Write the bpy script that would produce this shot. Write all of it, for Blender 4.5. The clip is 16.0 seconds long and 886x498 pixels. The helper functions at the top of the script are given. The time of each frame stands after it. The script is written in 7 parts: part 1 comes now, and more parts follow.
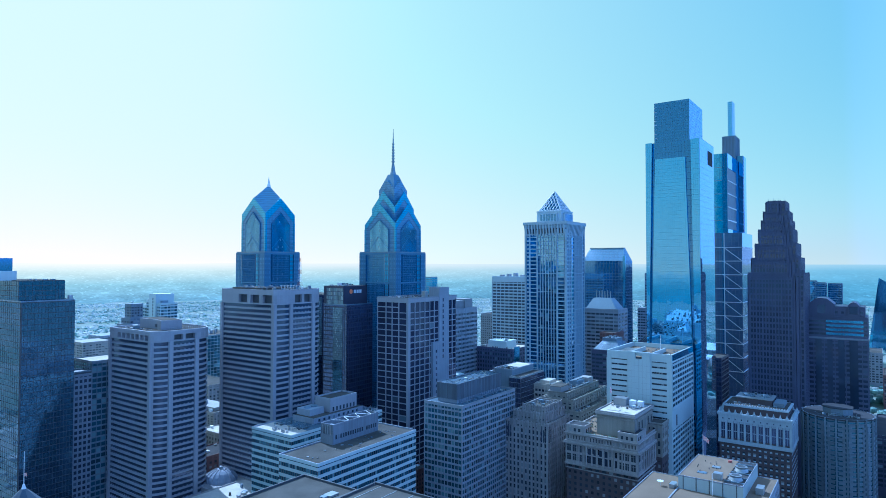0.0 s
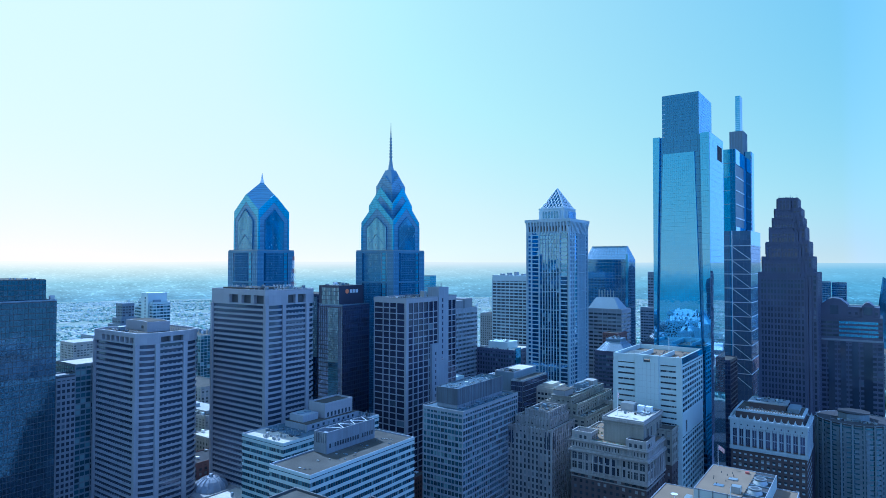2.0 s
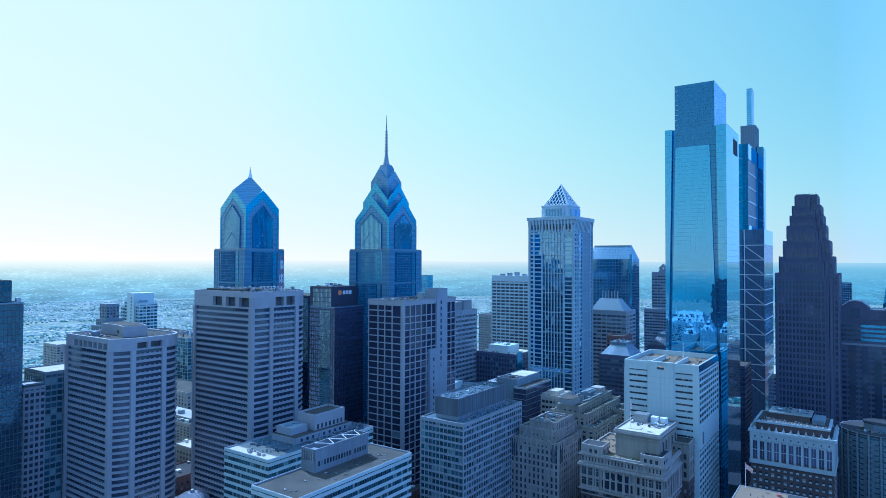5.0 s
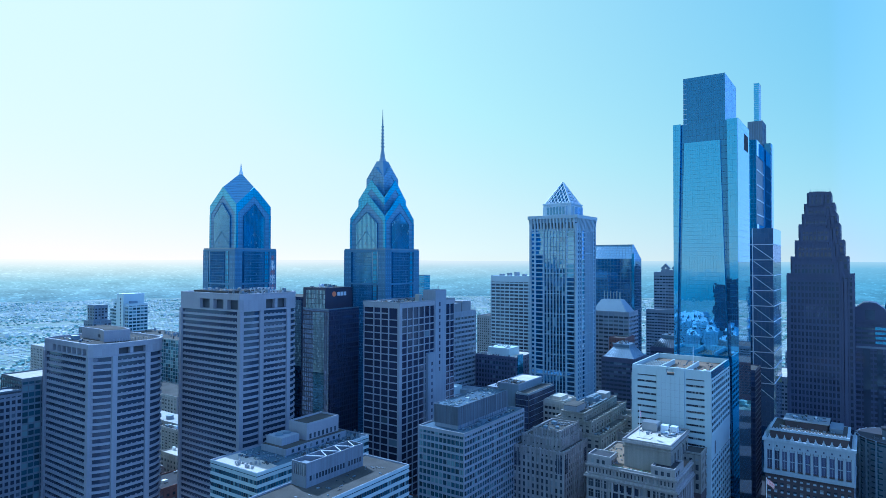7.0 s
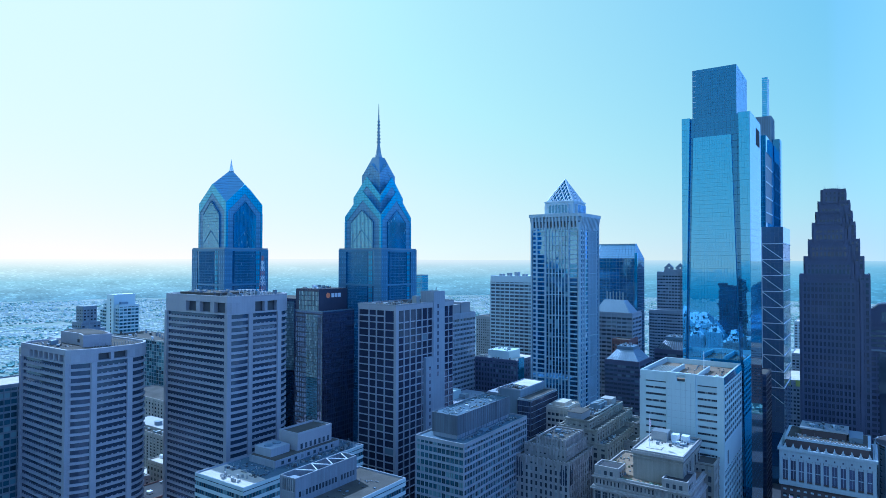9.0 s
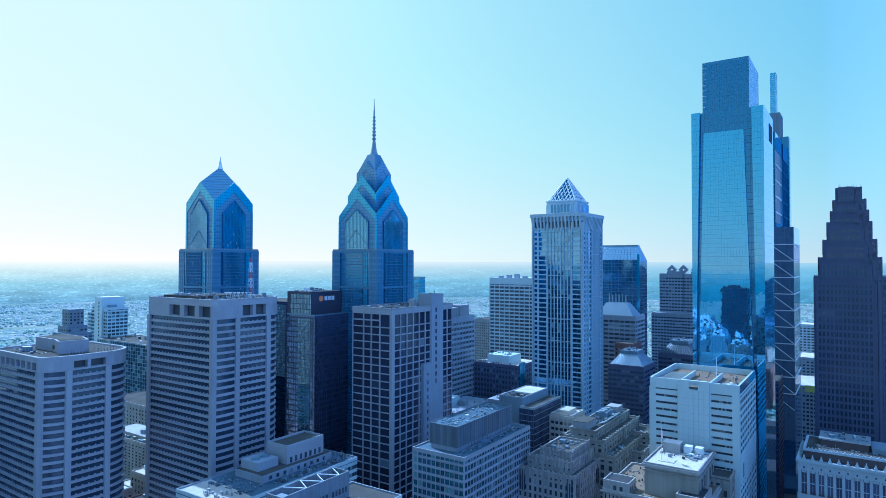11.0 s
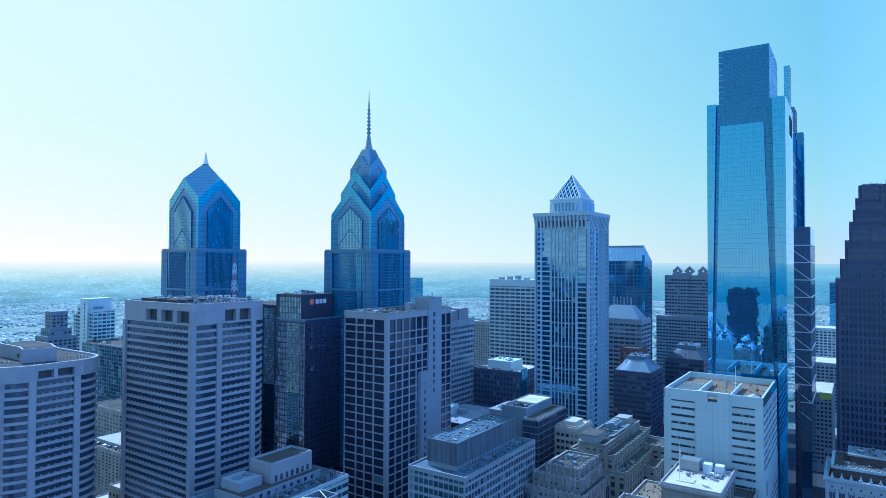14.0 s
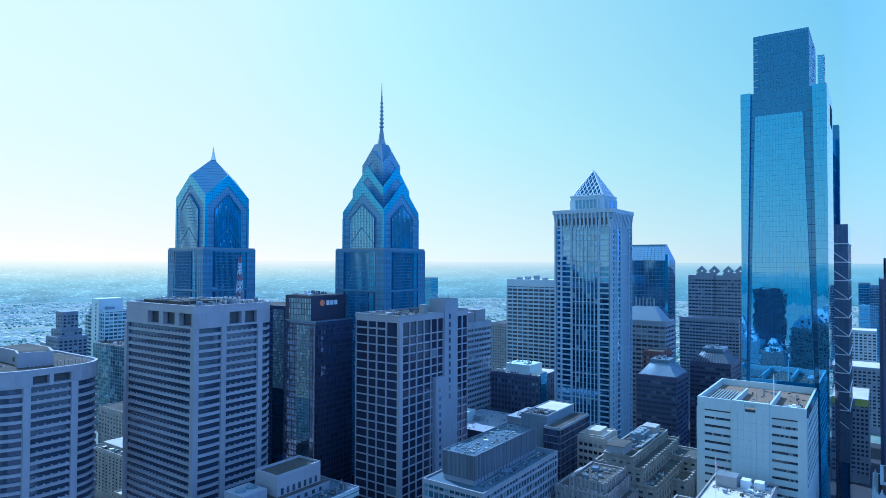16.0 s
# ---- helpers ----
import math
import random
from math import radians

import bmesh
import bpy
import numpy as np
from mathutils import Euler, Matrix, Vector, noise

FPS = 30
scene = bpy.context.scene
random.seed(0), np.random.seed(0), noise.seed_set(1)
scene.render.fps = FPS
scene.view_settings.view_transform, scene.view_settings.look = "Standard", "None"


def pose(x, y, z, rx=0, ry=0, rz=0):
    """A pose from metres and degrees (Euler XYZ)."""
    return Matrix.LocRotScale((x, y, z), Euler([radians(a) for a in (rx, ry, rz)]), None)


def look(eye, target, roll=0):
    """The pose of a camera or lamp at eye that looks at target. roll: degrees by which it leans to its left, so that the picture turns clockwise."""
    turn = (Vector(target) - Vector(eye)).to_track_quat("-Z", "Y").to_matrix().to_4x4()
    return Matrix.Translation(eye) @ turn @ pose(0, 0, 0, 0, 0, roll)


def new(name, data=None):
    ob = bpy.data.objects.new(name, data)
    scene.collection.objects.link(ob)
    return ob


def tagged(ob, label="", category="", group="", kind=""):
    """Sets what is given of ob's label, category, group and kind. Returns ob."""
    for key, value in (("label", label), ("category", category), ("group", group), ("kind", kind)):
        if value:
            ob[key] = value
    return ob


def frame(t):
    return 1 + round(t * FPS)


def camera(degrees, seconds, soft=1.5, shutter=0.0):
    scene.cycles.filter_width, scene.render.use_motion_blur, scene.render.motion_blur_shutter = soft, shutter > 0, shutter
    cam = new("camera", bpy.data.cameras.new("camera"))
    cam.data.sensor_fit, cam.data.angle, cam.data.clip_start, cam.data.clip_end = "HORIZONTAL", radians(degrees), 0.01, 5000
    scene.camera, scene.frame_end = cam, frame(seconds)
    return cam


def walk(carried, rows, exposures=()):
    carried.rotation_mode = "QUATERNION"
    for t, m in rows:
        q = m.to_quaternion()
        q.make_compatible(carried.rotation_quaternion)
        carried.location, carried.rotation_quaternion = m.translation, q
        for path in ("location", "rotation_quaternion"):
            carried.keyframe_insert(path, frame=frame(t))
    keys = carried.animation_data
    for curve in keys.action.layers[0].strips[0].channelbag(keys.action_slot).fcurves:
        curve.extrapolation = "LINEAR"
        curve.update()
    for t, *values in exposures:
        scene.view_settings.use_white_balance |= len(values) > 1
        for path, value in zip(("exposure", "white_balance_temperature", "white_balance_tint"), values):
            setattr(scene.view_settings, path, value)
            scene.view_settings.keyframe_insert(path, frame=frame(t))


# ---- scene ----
cam = camera(71.6, 16.0, soft=0.5)
METRES, EYE, TILT, LEAN, TURN = 140.0, 170.0, 0.0, 0.0, 35.5
ROWS = [
    (0.0, 0.0, 0.0, 0.0, -0.0, 1.52, -0.07),
    (0.5, -0.0011, 0.0313, 0.0006, -0.02, 1.48, -0.06),
    (1.0, -0.0027, 0.0632, 0.0007, -0.07, 1.43, -0.08),
    (1.5, -0.0051, 0.0951, 0.0024, -0.13, 1.39, -0.1),
    (2.0, -0.0067, 0.1243, 0.0037, -0.17, 1.35, -0.11),
    (2.5, -0.0086, 0.1565, 0.0042, -0.23, 1.34, -0.13),
    (3.0, -0.0107, 0.1891, 0.0056, -0.29, 1.32, -0.14),
    (3.5, -0.0124, 0.2215, 0.0065, -0.34, 1.31, -0.14),
    (4.0, -0.014, 0.2535, 0.0068, -0.4, 1.3, -0.16),
    (6.5, -0.0296, 0.4138, 0.0128, -0.82, 1.19, -0.19),
    (7.0, -0.0299, 0.4453, 0.0137, -0.89, 1.18, -0.18),
    (7.5, -0.03, 0.4768, 0.0151, -0.94, 1.15, -0.18),
    (8.0, -0.0294, 0.5081, 0.0157, -0.98, 1.15, -0.18),
    (8.5, -0.0295, 0.5395, 0.0172, -1.02, 1.12, -0.16),
    (9.0, -0.0292, 0.5704, 0.0183, -1.06, 1.1, -0.15),
    (11.5, -0.0343, 0.7273, 0.0152, -1.42, 1.32, -0.15),
    (12.0, -0.0345, 0.7497, 0.0162, -1.46, 1.33, -0.17),
    (12.5, -0.0335, 0.7808, 0.017, -1.47, 1.34, -0.18),
    (13.0, -0.0325, 0.8107, 0.0183, -1.49, 1.32, -0.2),
    (13.5, -0.0323, 0.841, 0.0189, -1.52, 1.33, -0.22),
    (14.0, -0.032, 0.8714, 0.0194, -1.55, 1.32, -0.23),
    (14.5, -0.0318, 0.9019, 0.0197, -1.56, 1.3, -0.25),
    (15.0, -0.0313, 0.933, 0.0201, -1.56, 1.29, -0.26),
    (15.5, -0.0312, 0.9649, 0.0203, -1.26, 1.28, -0.25),
    (16.0, -0.0325, 0.9977, 0.0197, -0.14, 1.27, -0.23),
]
walk(cam, [(t, pose(0, 0, EYE, TILT, LEAN, TURN) @ pose(METRES * x, METRES * y, METRES * z, 90 + pitch, roll, yaw)) for t, x, y, z, yaw, pitch, roll in ROWS],
     exposures=[(0.0, 0.80, 3980, 6.0), (16.0, 0.80, 3980, 6.0)])

# ---- daylight: hazy afternoon sun in the south, x is north and y is west ----
SUN_ELEVATION, SUN_SOUTH_WEST = 45.0, 17.0
sun_way = Vector((-math.cos(radians(SUN_SOUTH_WEST)) * math.cos(radians(SUN_ELEVATION)),
                  math.sin(radians(SUN_SOUTH_WEST)) * math.cos(radians(SUN_ELEVATION)), math.sin(radians(SUN_ELEVATION))))
world = bpy.data.worlds.new("sky")
scene.world = world
world.use_nodes = True
wn, wl = world.node_tree.nodes, world.node_tree.links
sky = wn.new("ShaderNodeTexSky")
sky.sky_type, sky.sun_disc = "NISHITA", False
sky.sun_elevation = radians(SUN_ELEVATION)
sky.sun_rotation = math.atan2(sun_way.x, sun_way.y)
sky.altitude, sky.air_density, sky.dust_density, sky.ozone_density = 150, 1.0, 1.6, 1.0
# bright summer haze mixed into the clear sky: thickest at the horizon, whiter towards the sun's side
way, way_xyz = wn.new("ShaderNodeTexCoord"), wn.new("ShaderNodeSeparateXYZ")
wl.new(way.outputs["Generated"], way_xyz.inputs[0])


def world_math(op, src, a, b, clamp=False):
    k = wn.new("ShaderNodeMath")
    k.operation, k.use_clamp = op, clamp
    wl.new(src, k.inputs[0])
    k.inputs[1].default_value, k.inputs[2].default_value = a, b
    return k.outputs[0]


def veil_ramp(stops):
    v = wn.new("ShaderNodeValToRGB")
    while len(v.color_ramp.elements) < len(stops):
        v.color_ramp.elements.new(0.5)
    for e, (at, c) in zip(v.color_ramp.elements, stops):
        e.position, e.color = at, (*c, 1)
    wl.new(world_math("MULTIPLY_ADD", way_xyz.outputs["X"], -0.5, 0.5), v.inputs[0])
    return v.outputs[0]


low_veil = veil_ramp(((0.40, (0.38, 0.485, 0.68)), (0.52, (0.50, 0.425, 0.265)), (0.79, (0.70, 0.53, 0.29)), (0.97, (0.86, 0.535, 0.30))))
high_veil = veil_ramp(((0.40, (0.41, 0.52, 0.76)), (0.52, (0.21, 0.335, 0.262)), (0.79, (0.44, 0.46, 0.285)), (0.97, (0.60, 0.53, 0.295))))
bright = wn.new("ShaderNodeVectorMath")
bright.operation, bright.inputs["Scale"].default_value = "SCALE", 10.0
veil = wn.new("ShaderNodeMixRGB")
wl.new(high_veil, veil.inputs[1]), wl.new(low_veil, veil.inputs[2])
wl.new(veil.outputs[0], bright.inputs[0])
top = wn.new("ShaderNodeVectorMath")
top.operation, top.inputs[1].default_value = "MINIMUM", (6.2, 5.2, 3.2)
wl.new(sky.outputs["Color"], top.inputs[0])
thick = wn.new("ShaderNodeMath")
thick.operation, thick.inputs[0].default_value = "POWER", 0.0003
wl.new(world_math("MAXIMUM", way_xyz.outputs["Z"], 0.0, 0.0), thick.inputs[1])
wl.new(thick.outputs[0], veil.inputs[0])
wisps = wn.new("ShaderNodeTexNoise")
wisps.inputs["Scale"].default_value, wisps.inputs["Detail"].default_value, wisps.inputs["Distortion"].default_value = 2.6, 5, 0.6
wl.new(way.outputs["Generated"], wisps.inputs["Vector"])
cover = wn.new("ShaderNodeMath")
wl.new(world_math("MULTIPLY_ADD", thick.outputs[0], 0.27, 0.68), cover.inputs[0])
wl.new(world_math("MULTIPLY_ADD", wisps.outputs["Fac"], 0.36, -0.18), cover.inputs[1])
haze = wn.new("ShaderNodeMixRGB")
wl.new(cover.outputs[0], haze.inputs[0])
wl.new(top.outputs[0], haze.inputs[1])
wl.new(bright.outputs[0], haze.inputs[2])
wl.new(haze.outputs[0], wn["Background"].inputs["Color"])
wn["Background"].inputs["Strength"].default_value = 0.10
sun = new("sun", bpy.data.lights.new("sun", "SUN"))
sun.data.energy, sun.data.angle, sun.data.color = 3.0, radians(0.6), (1.0, 0.97, 0.92)
sun.matrix_world = look((0, 0, 600), Vector((0, 0, 600)) - sun_way)


# ---- materials ----
def shader(name):
    m = bpy.data.materials.new(name)
    m.use_nodes = True
    return m, m.node_tree.nodes, m.node_tree.links, m.node_tree.nodes["Principled BSDF"]


def piece_random(n, l):
    """A number from 0 to 1 for each loose piece, whether an object or an island of a joined mesh."""
    a, b, add, fr = n.new("ShaderNodeObjectInfo"), n.new("ShaderNodeNewGeometry"), n.new("ShaderNodeMath"), n.new("ShaderNodeMath")
    add.operation, fr.operation = "ADD", "FRACT"
    l.new(a.outputs["Random"], add.inputs[0])
    l.new(b.outputs["Random Per Island"], add.inputs[1])
    l.new(add.outputs[0], fr.inputs[0])
    return fr.outputs[0]


def ramp(n, l, src, stops):
    r = n.new("ShaderNodeValToRGB")
    while len(r.color_ramp.elements) < len(stops):
        r.color_ramp.elements.new(0.5)
    for e, (p, c) in zip(r.color_ramp.elements, stops):
        e.position, e.color = p, (*c, 1)
    l.new(src, r.inputs[0])
    return r.outputs[0]


def solid(name, base, rough=0.85, metal=0.0, vary=0.16, grain=2.2, streak=0.1, bump=0.15, pieces=0.08, spec=0.4):
    """A wall or roof surface: blotches, fine grain, rain streaks running down, and a slight change from piece to piece."""
    m, n, l, p = shader(name)
    geo = n.new("ShaderNodeNewGeometry")
    big, fine, run = n.new("ShaderNodeTexNoise"), n.new("ShaderNodeTexNoise"), n.new("ShaderNodeTexNoise")
    for t, s, d in ((big, 0.09, 4), (fine, grain, 5), (run, 1.0, 3)):
        t.inputs["Scale"].default_value, t.inputs["Detail"].default_value = s, d
    sq = n.new("ShaderNodeVectorMath")
    sq.operation, sq.inputs[1].default_value = "MULTIPLY", (0.9, 0.9, 0.04)
    l.new(geo.outputs["Position"], sq.inputs[0])
    l.new(sq.outputs[0], run.inputs["Vector"])
    for t in (big, fine):
        l.new(geo.outputs["Position"], t.inputs["Vector"])
    total = None
    rnd = piece_random(n, l)
    for src, k in ((big.outputs["Fac"], vary * 2), (fine.outputs["Fac"], vary * 1.4), (run.outputs["Fac"], streak * 2), (rnd, pieces * 2)):
        mul = n.new("ShaderNodeMath")
        mul.operation = "MULTIPLY_ADD"
        mul.inputs[1].default_value, mul.inputs[2].default_value = k, -k / 2
        l.new(src, mul.inputs[0])
        if total is None:
            total = mul.outputs[0]
        else:
            add = n.new("ShaderNodeMath")
            l.new(total, add.inputs[0]), l.new(mul.outputs[0], add.inputs[1])
            total = add.outputs[0]
    one = n.new("ShaderNodeMath")
    one.inputs[1].default_value = 1.0
    l.new(total, one.inputs[0])
    mix = n.new("ShaderNodeVectorMath")
    mix.operation, mix.inputs[0].default_value = "SCALE", base
    l.new(one.outputs[0], mix.inputs["Scale"])
    l.new(mix.outputs[0], p.inputs["Base Color"])
    b = n.new("ShaderNodeBump")
    b.inputs["Strength"].default_value, b.inputs["Distance"].default_value = bump, 0.1
    l.new(fine.outputs["Fac"], b.inputs["Height"])
    l.new(b.outputs[0], p.inputs["Normal"])
    p.inputs["Roughness"].default_value, p.inputs["Metallic"].default_value = rough, metal
    p.inputs["Specular IOR Level"].default_value = spec
    return m


def glazing(name, tint, metal=0.55, rough=0.06, blind=0.1, blind_tint=(0.34, 0.35, 0.35), low=0.55, tilt=0.004, wave=0.002, grid=None):
    """Coated window glass: every pane a little different in tone and set at a hair's tilt, some with blinds drawn behind."""
    m, n, l, p = shader(name)
    rnd = piece_random(n, l)
    dark = tuple(c * low for c in tint)
    col = ramp(n, l, rnd, [(0.0, dark), (0.55, tint)] + ([(1 - blind - 0.01, tint), (1 - blind * 0.8, blind_tint)] if blind else []))
    if grid:
        # hairline glazing bars, upright every grid[0] metres and level every grid[1]
        where, xyz, along = n.new("ShaderNodeNewGeometry"), n.new("ShaderNodeSeparateXYZ"), n.new("ShaderNodeMath")
        l.new(where.outputs["Position"], xyz.inputs[0])
        along.operation = "SUBTRACT"
        l.new(xyz.outputs["X"], along.inputs[0]), l.new(xyz.outputs["Y"], along.inputs[1])
        bars = None
        for src, pitch in ((along.outputs[0], grid[0]), (xyz.outputs["Z"], grid[1])):
            a, c, e = (n.new("ShaderNodeMath") for _ in range(3))
            a.operation, a.inputs[1].default_value = "DIVIDE", pitch
            c.operation, e.operation, e.inputs[1].default_value = "FRACT", "LESS_THAN", 0.13
            l.new(src, a.inputs[0]), l.new(a.outputs[0], c.inputs[0]), l.new(c.outputs[0], e.inputs[0])
            if bars is None:
                bars = e.outputs[0]
            else:
                most = n.new("ShaderNodeMath")
                most.operation = "MAXIMUM"
                l.new(bars, most.inputs[0]), l.new(e.outputs[0], most.inputs[1])
                bars = most.outputs[0]
        barred = n.new("ShaderNodeMixRGB")
        barred.inputs[2].default_value = (*(c * 0.45 for c in tint), 1)
        l.new(bars, barred.inputs[0]), l.new(col, barred.inputs[1])
        col = barred.outputs[0]
    l.new(col, p.inputs["Base Color"])
    lit = n.new("ShaderNodeMath")
    lit.operation, lit.inputs[1].default_value = "GREATER_THAN", 1 - blind
    l.new(rnd, lit.inputs[0])
    met = n.new("ShaderNodeMath")
    met.operation, met.inputs[1].default_value, met.inputs[2].default_value = "MULTIPLY_ADD", -metal * 0.7, metal
    l.new(lit.outputs[0], met.inputs[0])
    l.new(met.outputs[0], p.inputs["Metallic"])
    white = n.new("ShaderNodeTexWhiteNoise")
    white.noise_dimensions = "1D"
    l.new(rnd, white.inputs["W"])
    sub, scl, add, geo = (n.new("ShaderNodeVectorMath") for _ in range(3)), None, None, n.new("ShaderNodeNewGeometry")
    sub, scl, add = sub
    sub.operation, sub.inputs[1].default_value = "SUBTRACT", (0.5, 0.5, 0.5)
    scl.operation, scl.inputs["Scale"].default_value = "SCALE", tilt * 2
    l.new(white.outputs["Color"], sub.inputs[0])
    l.new(sub.outputs[0], scl.inputs[0])
    noise_t = n.new("ShaderNodeTexNoise")
    noise_t.inputs["Scale"].default_value = 0.35
    l.new(geo.outputs["Position"], noise_t.inputs["Vector"])
    b = n.new("ShaderNodeBump")
    b.inputs["Strength"].default_value, b.inputs["Distance"].default_value = wave, 1.0
    l.new(noise_t.outputs["Fac"], b.inputs["Height"])
    l.new(b.outputs[0], add.inputs[0])
    l.new(scl.outputs[0], add.inputs[1])
    l.new(add.outputs[0], p.inputs["Normal"])
    p.inputs["Roughness"].default_value, p.inputs["IOR"].default_value = rough, 1.6
    return m


CONCRETE = solid("pale_concrete", (0.315, 0.312, 0.33))
CONCRETE_WARM = solid("buff_concrete", (0.265, 0.27, 0.285))
CONCRETE_GREY = solid("grey_concrete", (0.275, 0.29, 0.325), streak=0.2)
WHITE_PANEL = solid("white_panel", (0.47, 0.53, 0.53), rough=0.6, vary=0.08, streak=0.08)
WHITE_STONE = solid("white_granite", (0.44, 0.50, 0.545), rough=0.6, vary=0.1)
LIMESTONE = solid("weathered_limestone", (0.305, 0.287, 0.27), vary=0.25, streak=0.3, pieces=0.14)
# cream stone, with the sun on it put into a brighter base
CREAM_STONE = solid("cream_stone", (0.43, 0.39, 0.32), vary=0.2, streak=0.25, pieces=0.12)
# dark limestone, its base warmed for sun thrown back off glass
LIMESTONE_DARK = solid("sooty_limestone", (0.25, 0.238, 0.205), vary=0.25, streak=0.3, pieces=0.14)
TERRACOTTA = solid("glazed_terracotta", (0.40, 0.44, 0.48), rough=0.45, streak=0.2)
BRICK = solid("dark_brown_brick", (0.085, 0.068, 0.07), vary=0.3, grain=5)
BRICK_RED = solid("red_brick", (0.16, 0.095, 0.085), vary=0.3, grain=5)
# brown granite, its base colour blued as haze would
GRANITE_BROWN = solid("brown_granite", (0.095, 0.096, 0.148), rough=0.5, vary=0.2)
BRONZE = solid("black_bronze_cladding", (0.075, 0.075, 0.11), rough=0.35, metal=0.3)
FRAME_DARK = solid("dark_window_frame", (0.075, 0.08, 0.09), rough=0.5)
METAL = solid("galvanised_metal", (0.36, 0.38, 0.40), rough=0.4, metal=0.55)
METAL_BLUE = solid("blue_grey_metal", (0.22, 0.27, 0.33), rough=0.4, metal=0.4)
MULLION_PALE = solid("pale_blue_window_bar", (0.20, 0.36, 0.52), rough=0.3, metal=0.7)
MULLION_BLUE = solid("blue_window_bar", (0.13, 0.22, 0.33), rough=0.5, metal=0.2)
STEEL_WHITE = solid("white_steel", (0.70, 0.72, 0.74), rough=0.5, vary=0.05)
STEEL_RED = solid("red_painted_steel", (0.30, 0.10, 0.085), rough=0.6)
LIME_PAINT = solid("lime_yellow_paint", (0.40, 0.40, 0.09), rough=0.6)
GRAVEL = solid("grey_gravel_roof", (0.092, 0.087, 0.078), rough=1.0, spec=0.08, vary=0.55, grain=6, streak=0)
TAN_ROOF = solid("tan_gravel_roof", (0.20, 0.155, 0.11), rough=1.0, spec=0.08, vary=0.25, grain=6, streak=0)
# dark blue: weathered roofing, and roof shade put into the colour
BLUE_ROOF = solid("weathered_blue_roofing", (0.095, 0.125, 0.16), rough=1.0, spec=0.1, vary=0.6, grain=1.5, streak=0)
MEMBRANE = solid("white_roof_membrane", (0.51, 0.46, 0.39), rough=1.0, spec=0.1, vary=0.35, grain=0.8, streak=0)
TAR = solid("black_tar_roof", (0.06, 0.06, 0.065), rough=1.0, spec=0.1, vary=0.4, grain=3, streak=0)
DARK_SLATE = solid("dark_slate_roof", (0.07, 0.085, 0.11), rough=0.7, vary=0.3, grain=4)
BLUE_CONCRETE = solid("dark_blue_grey_concrete", (0.185, 0.21, 0.24), streak=0.2)
PEN_CONCRETE = solid("stained_blue_concrete", (0.19, 0.205, 0.235), vary=0.25, streak=0.35)
SLATE = solid("blue_slate_roof", (0.16, 0.19, 0.23), rough=0.5, vary=0.2)
LEAF = solid("tree_leaves", (0.10, 0.135, 0.095), rough=1.0, spec=0.1, vary=0.4, pieces=0.4, streak=0)
ASPHALT = solid("street_asphalt", (0.05, 0.05, 0.053), rough=1.0, spec=0.1, streak=0)
# leaves of the far trees, with haze mixed into a paler, bluer base colour
LEAF_HAZY = solid("far_tree_leaves", (0.22, 0.32, 0.29), rough=1.0, spec=0.1, vary=0.3, pieces=0.3, streak=0)
GLASS_DARK = glazing("dark_office_glass", (0.10, 0.125, 0.165), metal=0.5, blind=0.14, low=0.6, blind_tint=(0.22, 0.25, 0.28))
GLASS_BLACK = glazing("black_mirror_glass", (0.16, 0.18, 0.30), metal=0.65, blind=0.0, tilt=0.012)
GLASS_NAVY = glazing("navy_glass", (0.085, 0.14, 0.225), metal=0.75, blind=0.0, low=0.8, tilt=0.004, wave=0.02, blind_tint=(0.20, 0.33, 0.40))
GLASS_CROWN = glazing("crown_blue_glass", (0.19, 0.31, 0.46), metal=0.25, blind=0.0, low=0.95, rough=0.4, grid=(1.5, 2.0))
GLASS_CYAN = glazing("cyan_glass_strip", (0.17, 0.42, 0.62), metal=0.65, blind=0.0, low=0.95, rough=0.28, grid=(1.5, 2.0))
GLASS_RIBBON = glazing("ribbon_window_glass", (0.085, 0.105, 0.16), metal=0.55, blind=0.06, low=0.7, blind_tint=(0.15, 0.18, 0.23))
GLASS_BLUE = glazing("blue_mirror_glass", (0.19, 0.40, 0.60), metal=0.85, blind=0.0, low=0.85, rough=0.1, blind_tint=(0.3, 0.36, 0.42))
GLASS_LATTICE = glazing("pale_lattice_glass", (0.19, 0.385, 0.58), metal=0.85, blind=0.03, low=0.8, rough=0.1, blind_tint=(0.3, 0.4, 0.46))
GLASS_PIER = glazing("dark_ribbed_tower_glass", (0.20, 0.35, 0.55), metal=0.9, blind=0.02, low=0.75, rough=0.03, tilt=0.006, blind_tint=(0.3, 0.4, 0.46))
GLASS_STEEL = glazing("pale_mirror_glass", (0.235, 0.46, 0.71), metal=0.92, blind=0.0, low=0.95, tilt=0.0016, rough=0.01, wave=0.006)
GLASS_DEEP = glazing("deep_blue_glass", (0.12, 0.225, 0.40), metal=0.8, blind=0.0, low=0.93, tilt=0.002, blind_tint=(0.2, 0.26, 0.32))
GLASS_GRANITE = glazing("black_granite_tower_glass", (0.085, 0.10, 0.15), metal=0.5, blind=0.0, low=0.8)
GLASS_GRID = glazing("violet_black_glass", (0.07, 0.078, 0.135), metal=0.6, blind=0.015, low=0.85, tilt=0.006, blind_tint=(0.2, 0.24, 0.28))
GLASS_SLATE = glazing("slate_blue_glass", (0.135, 0.175, 0.27), metal=0.2, blind=0.0, low=0.85)
GLASS_TEAL = glazing("teal_ribbon_glass", (0.10, 0.20, 0.27), metal=0.6, blind=0.16, low=0.4, tilt=0.008, blind_tint=(0.24, 0.34, 0.36))
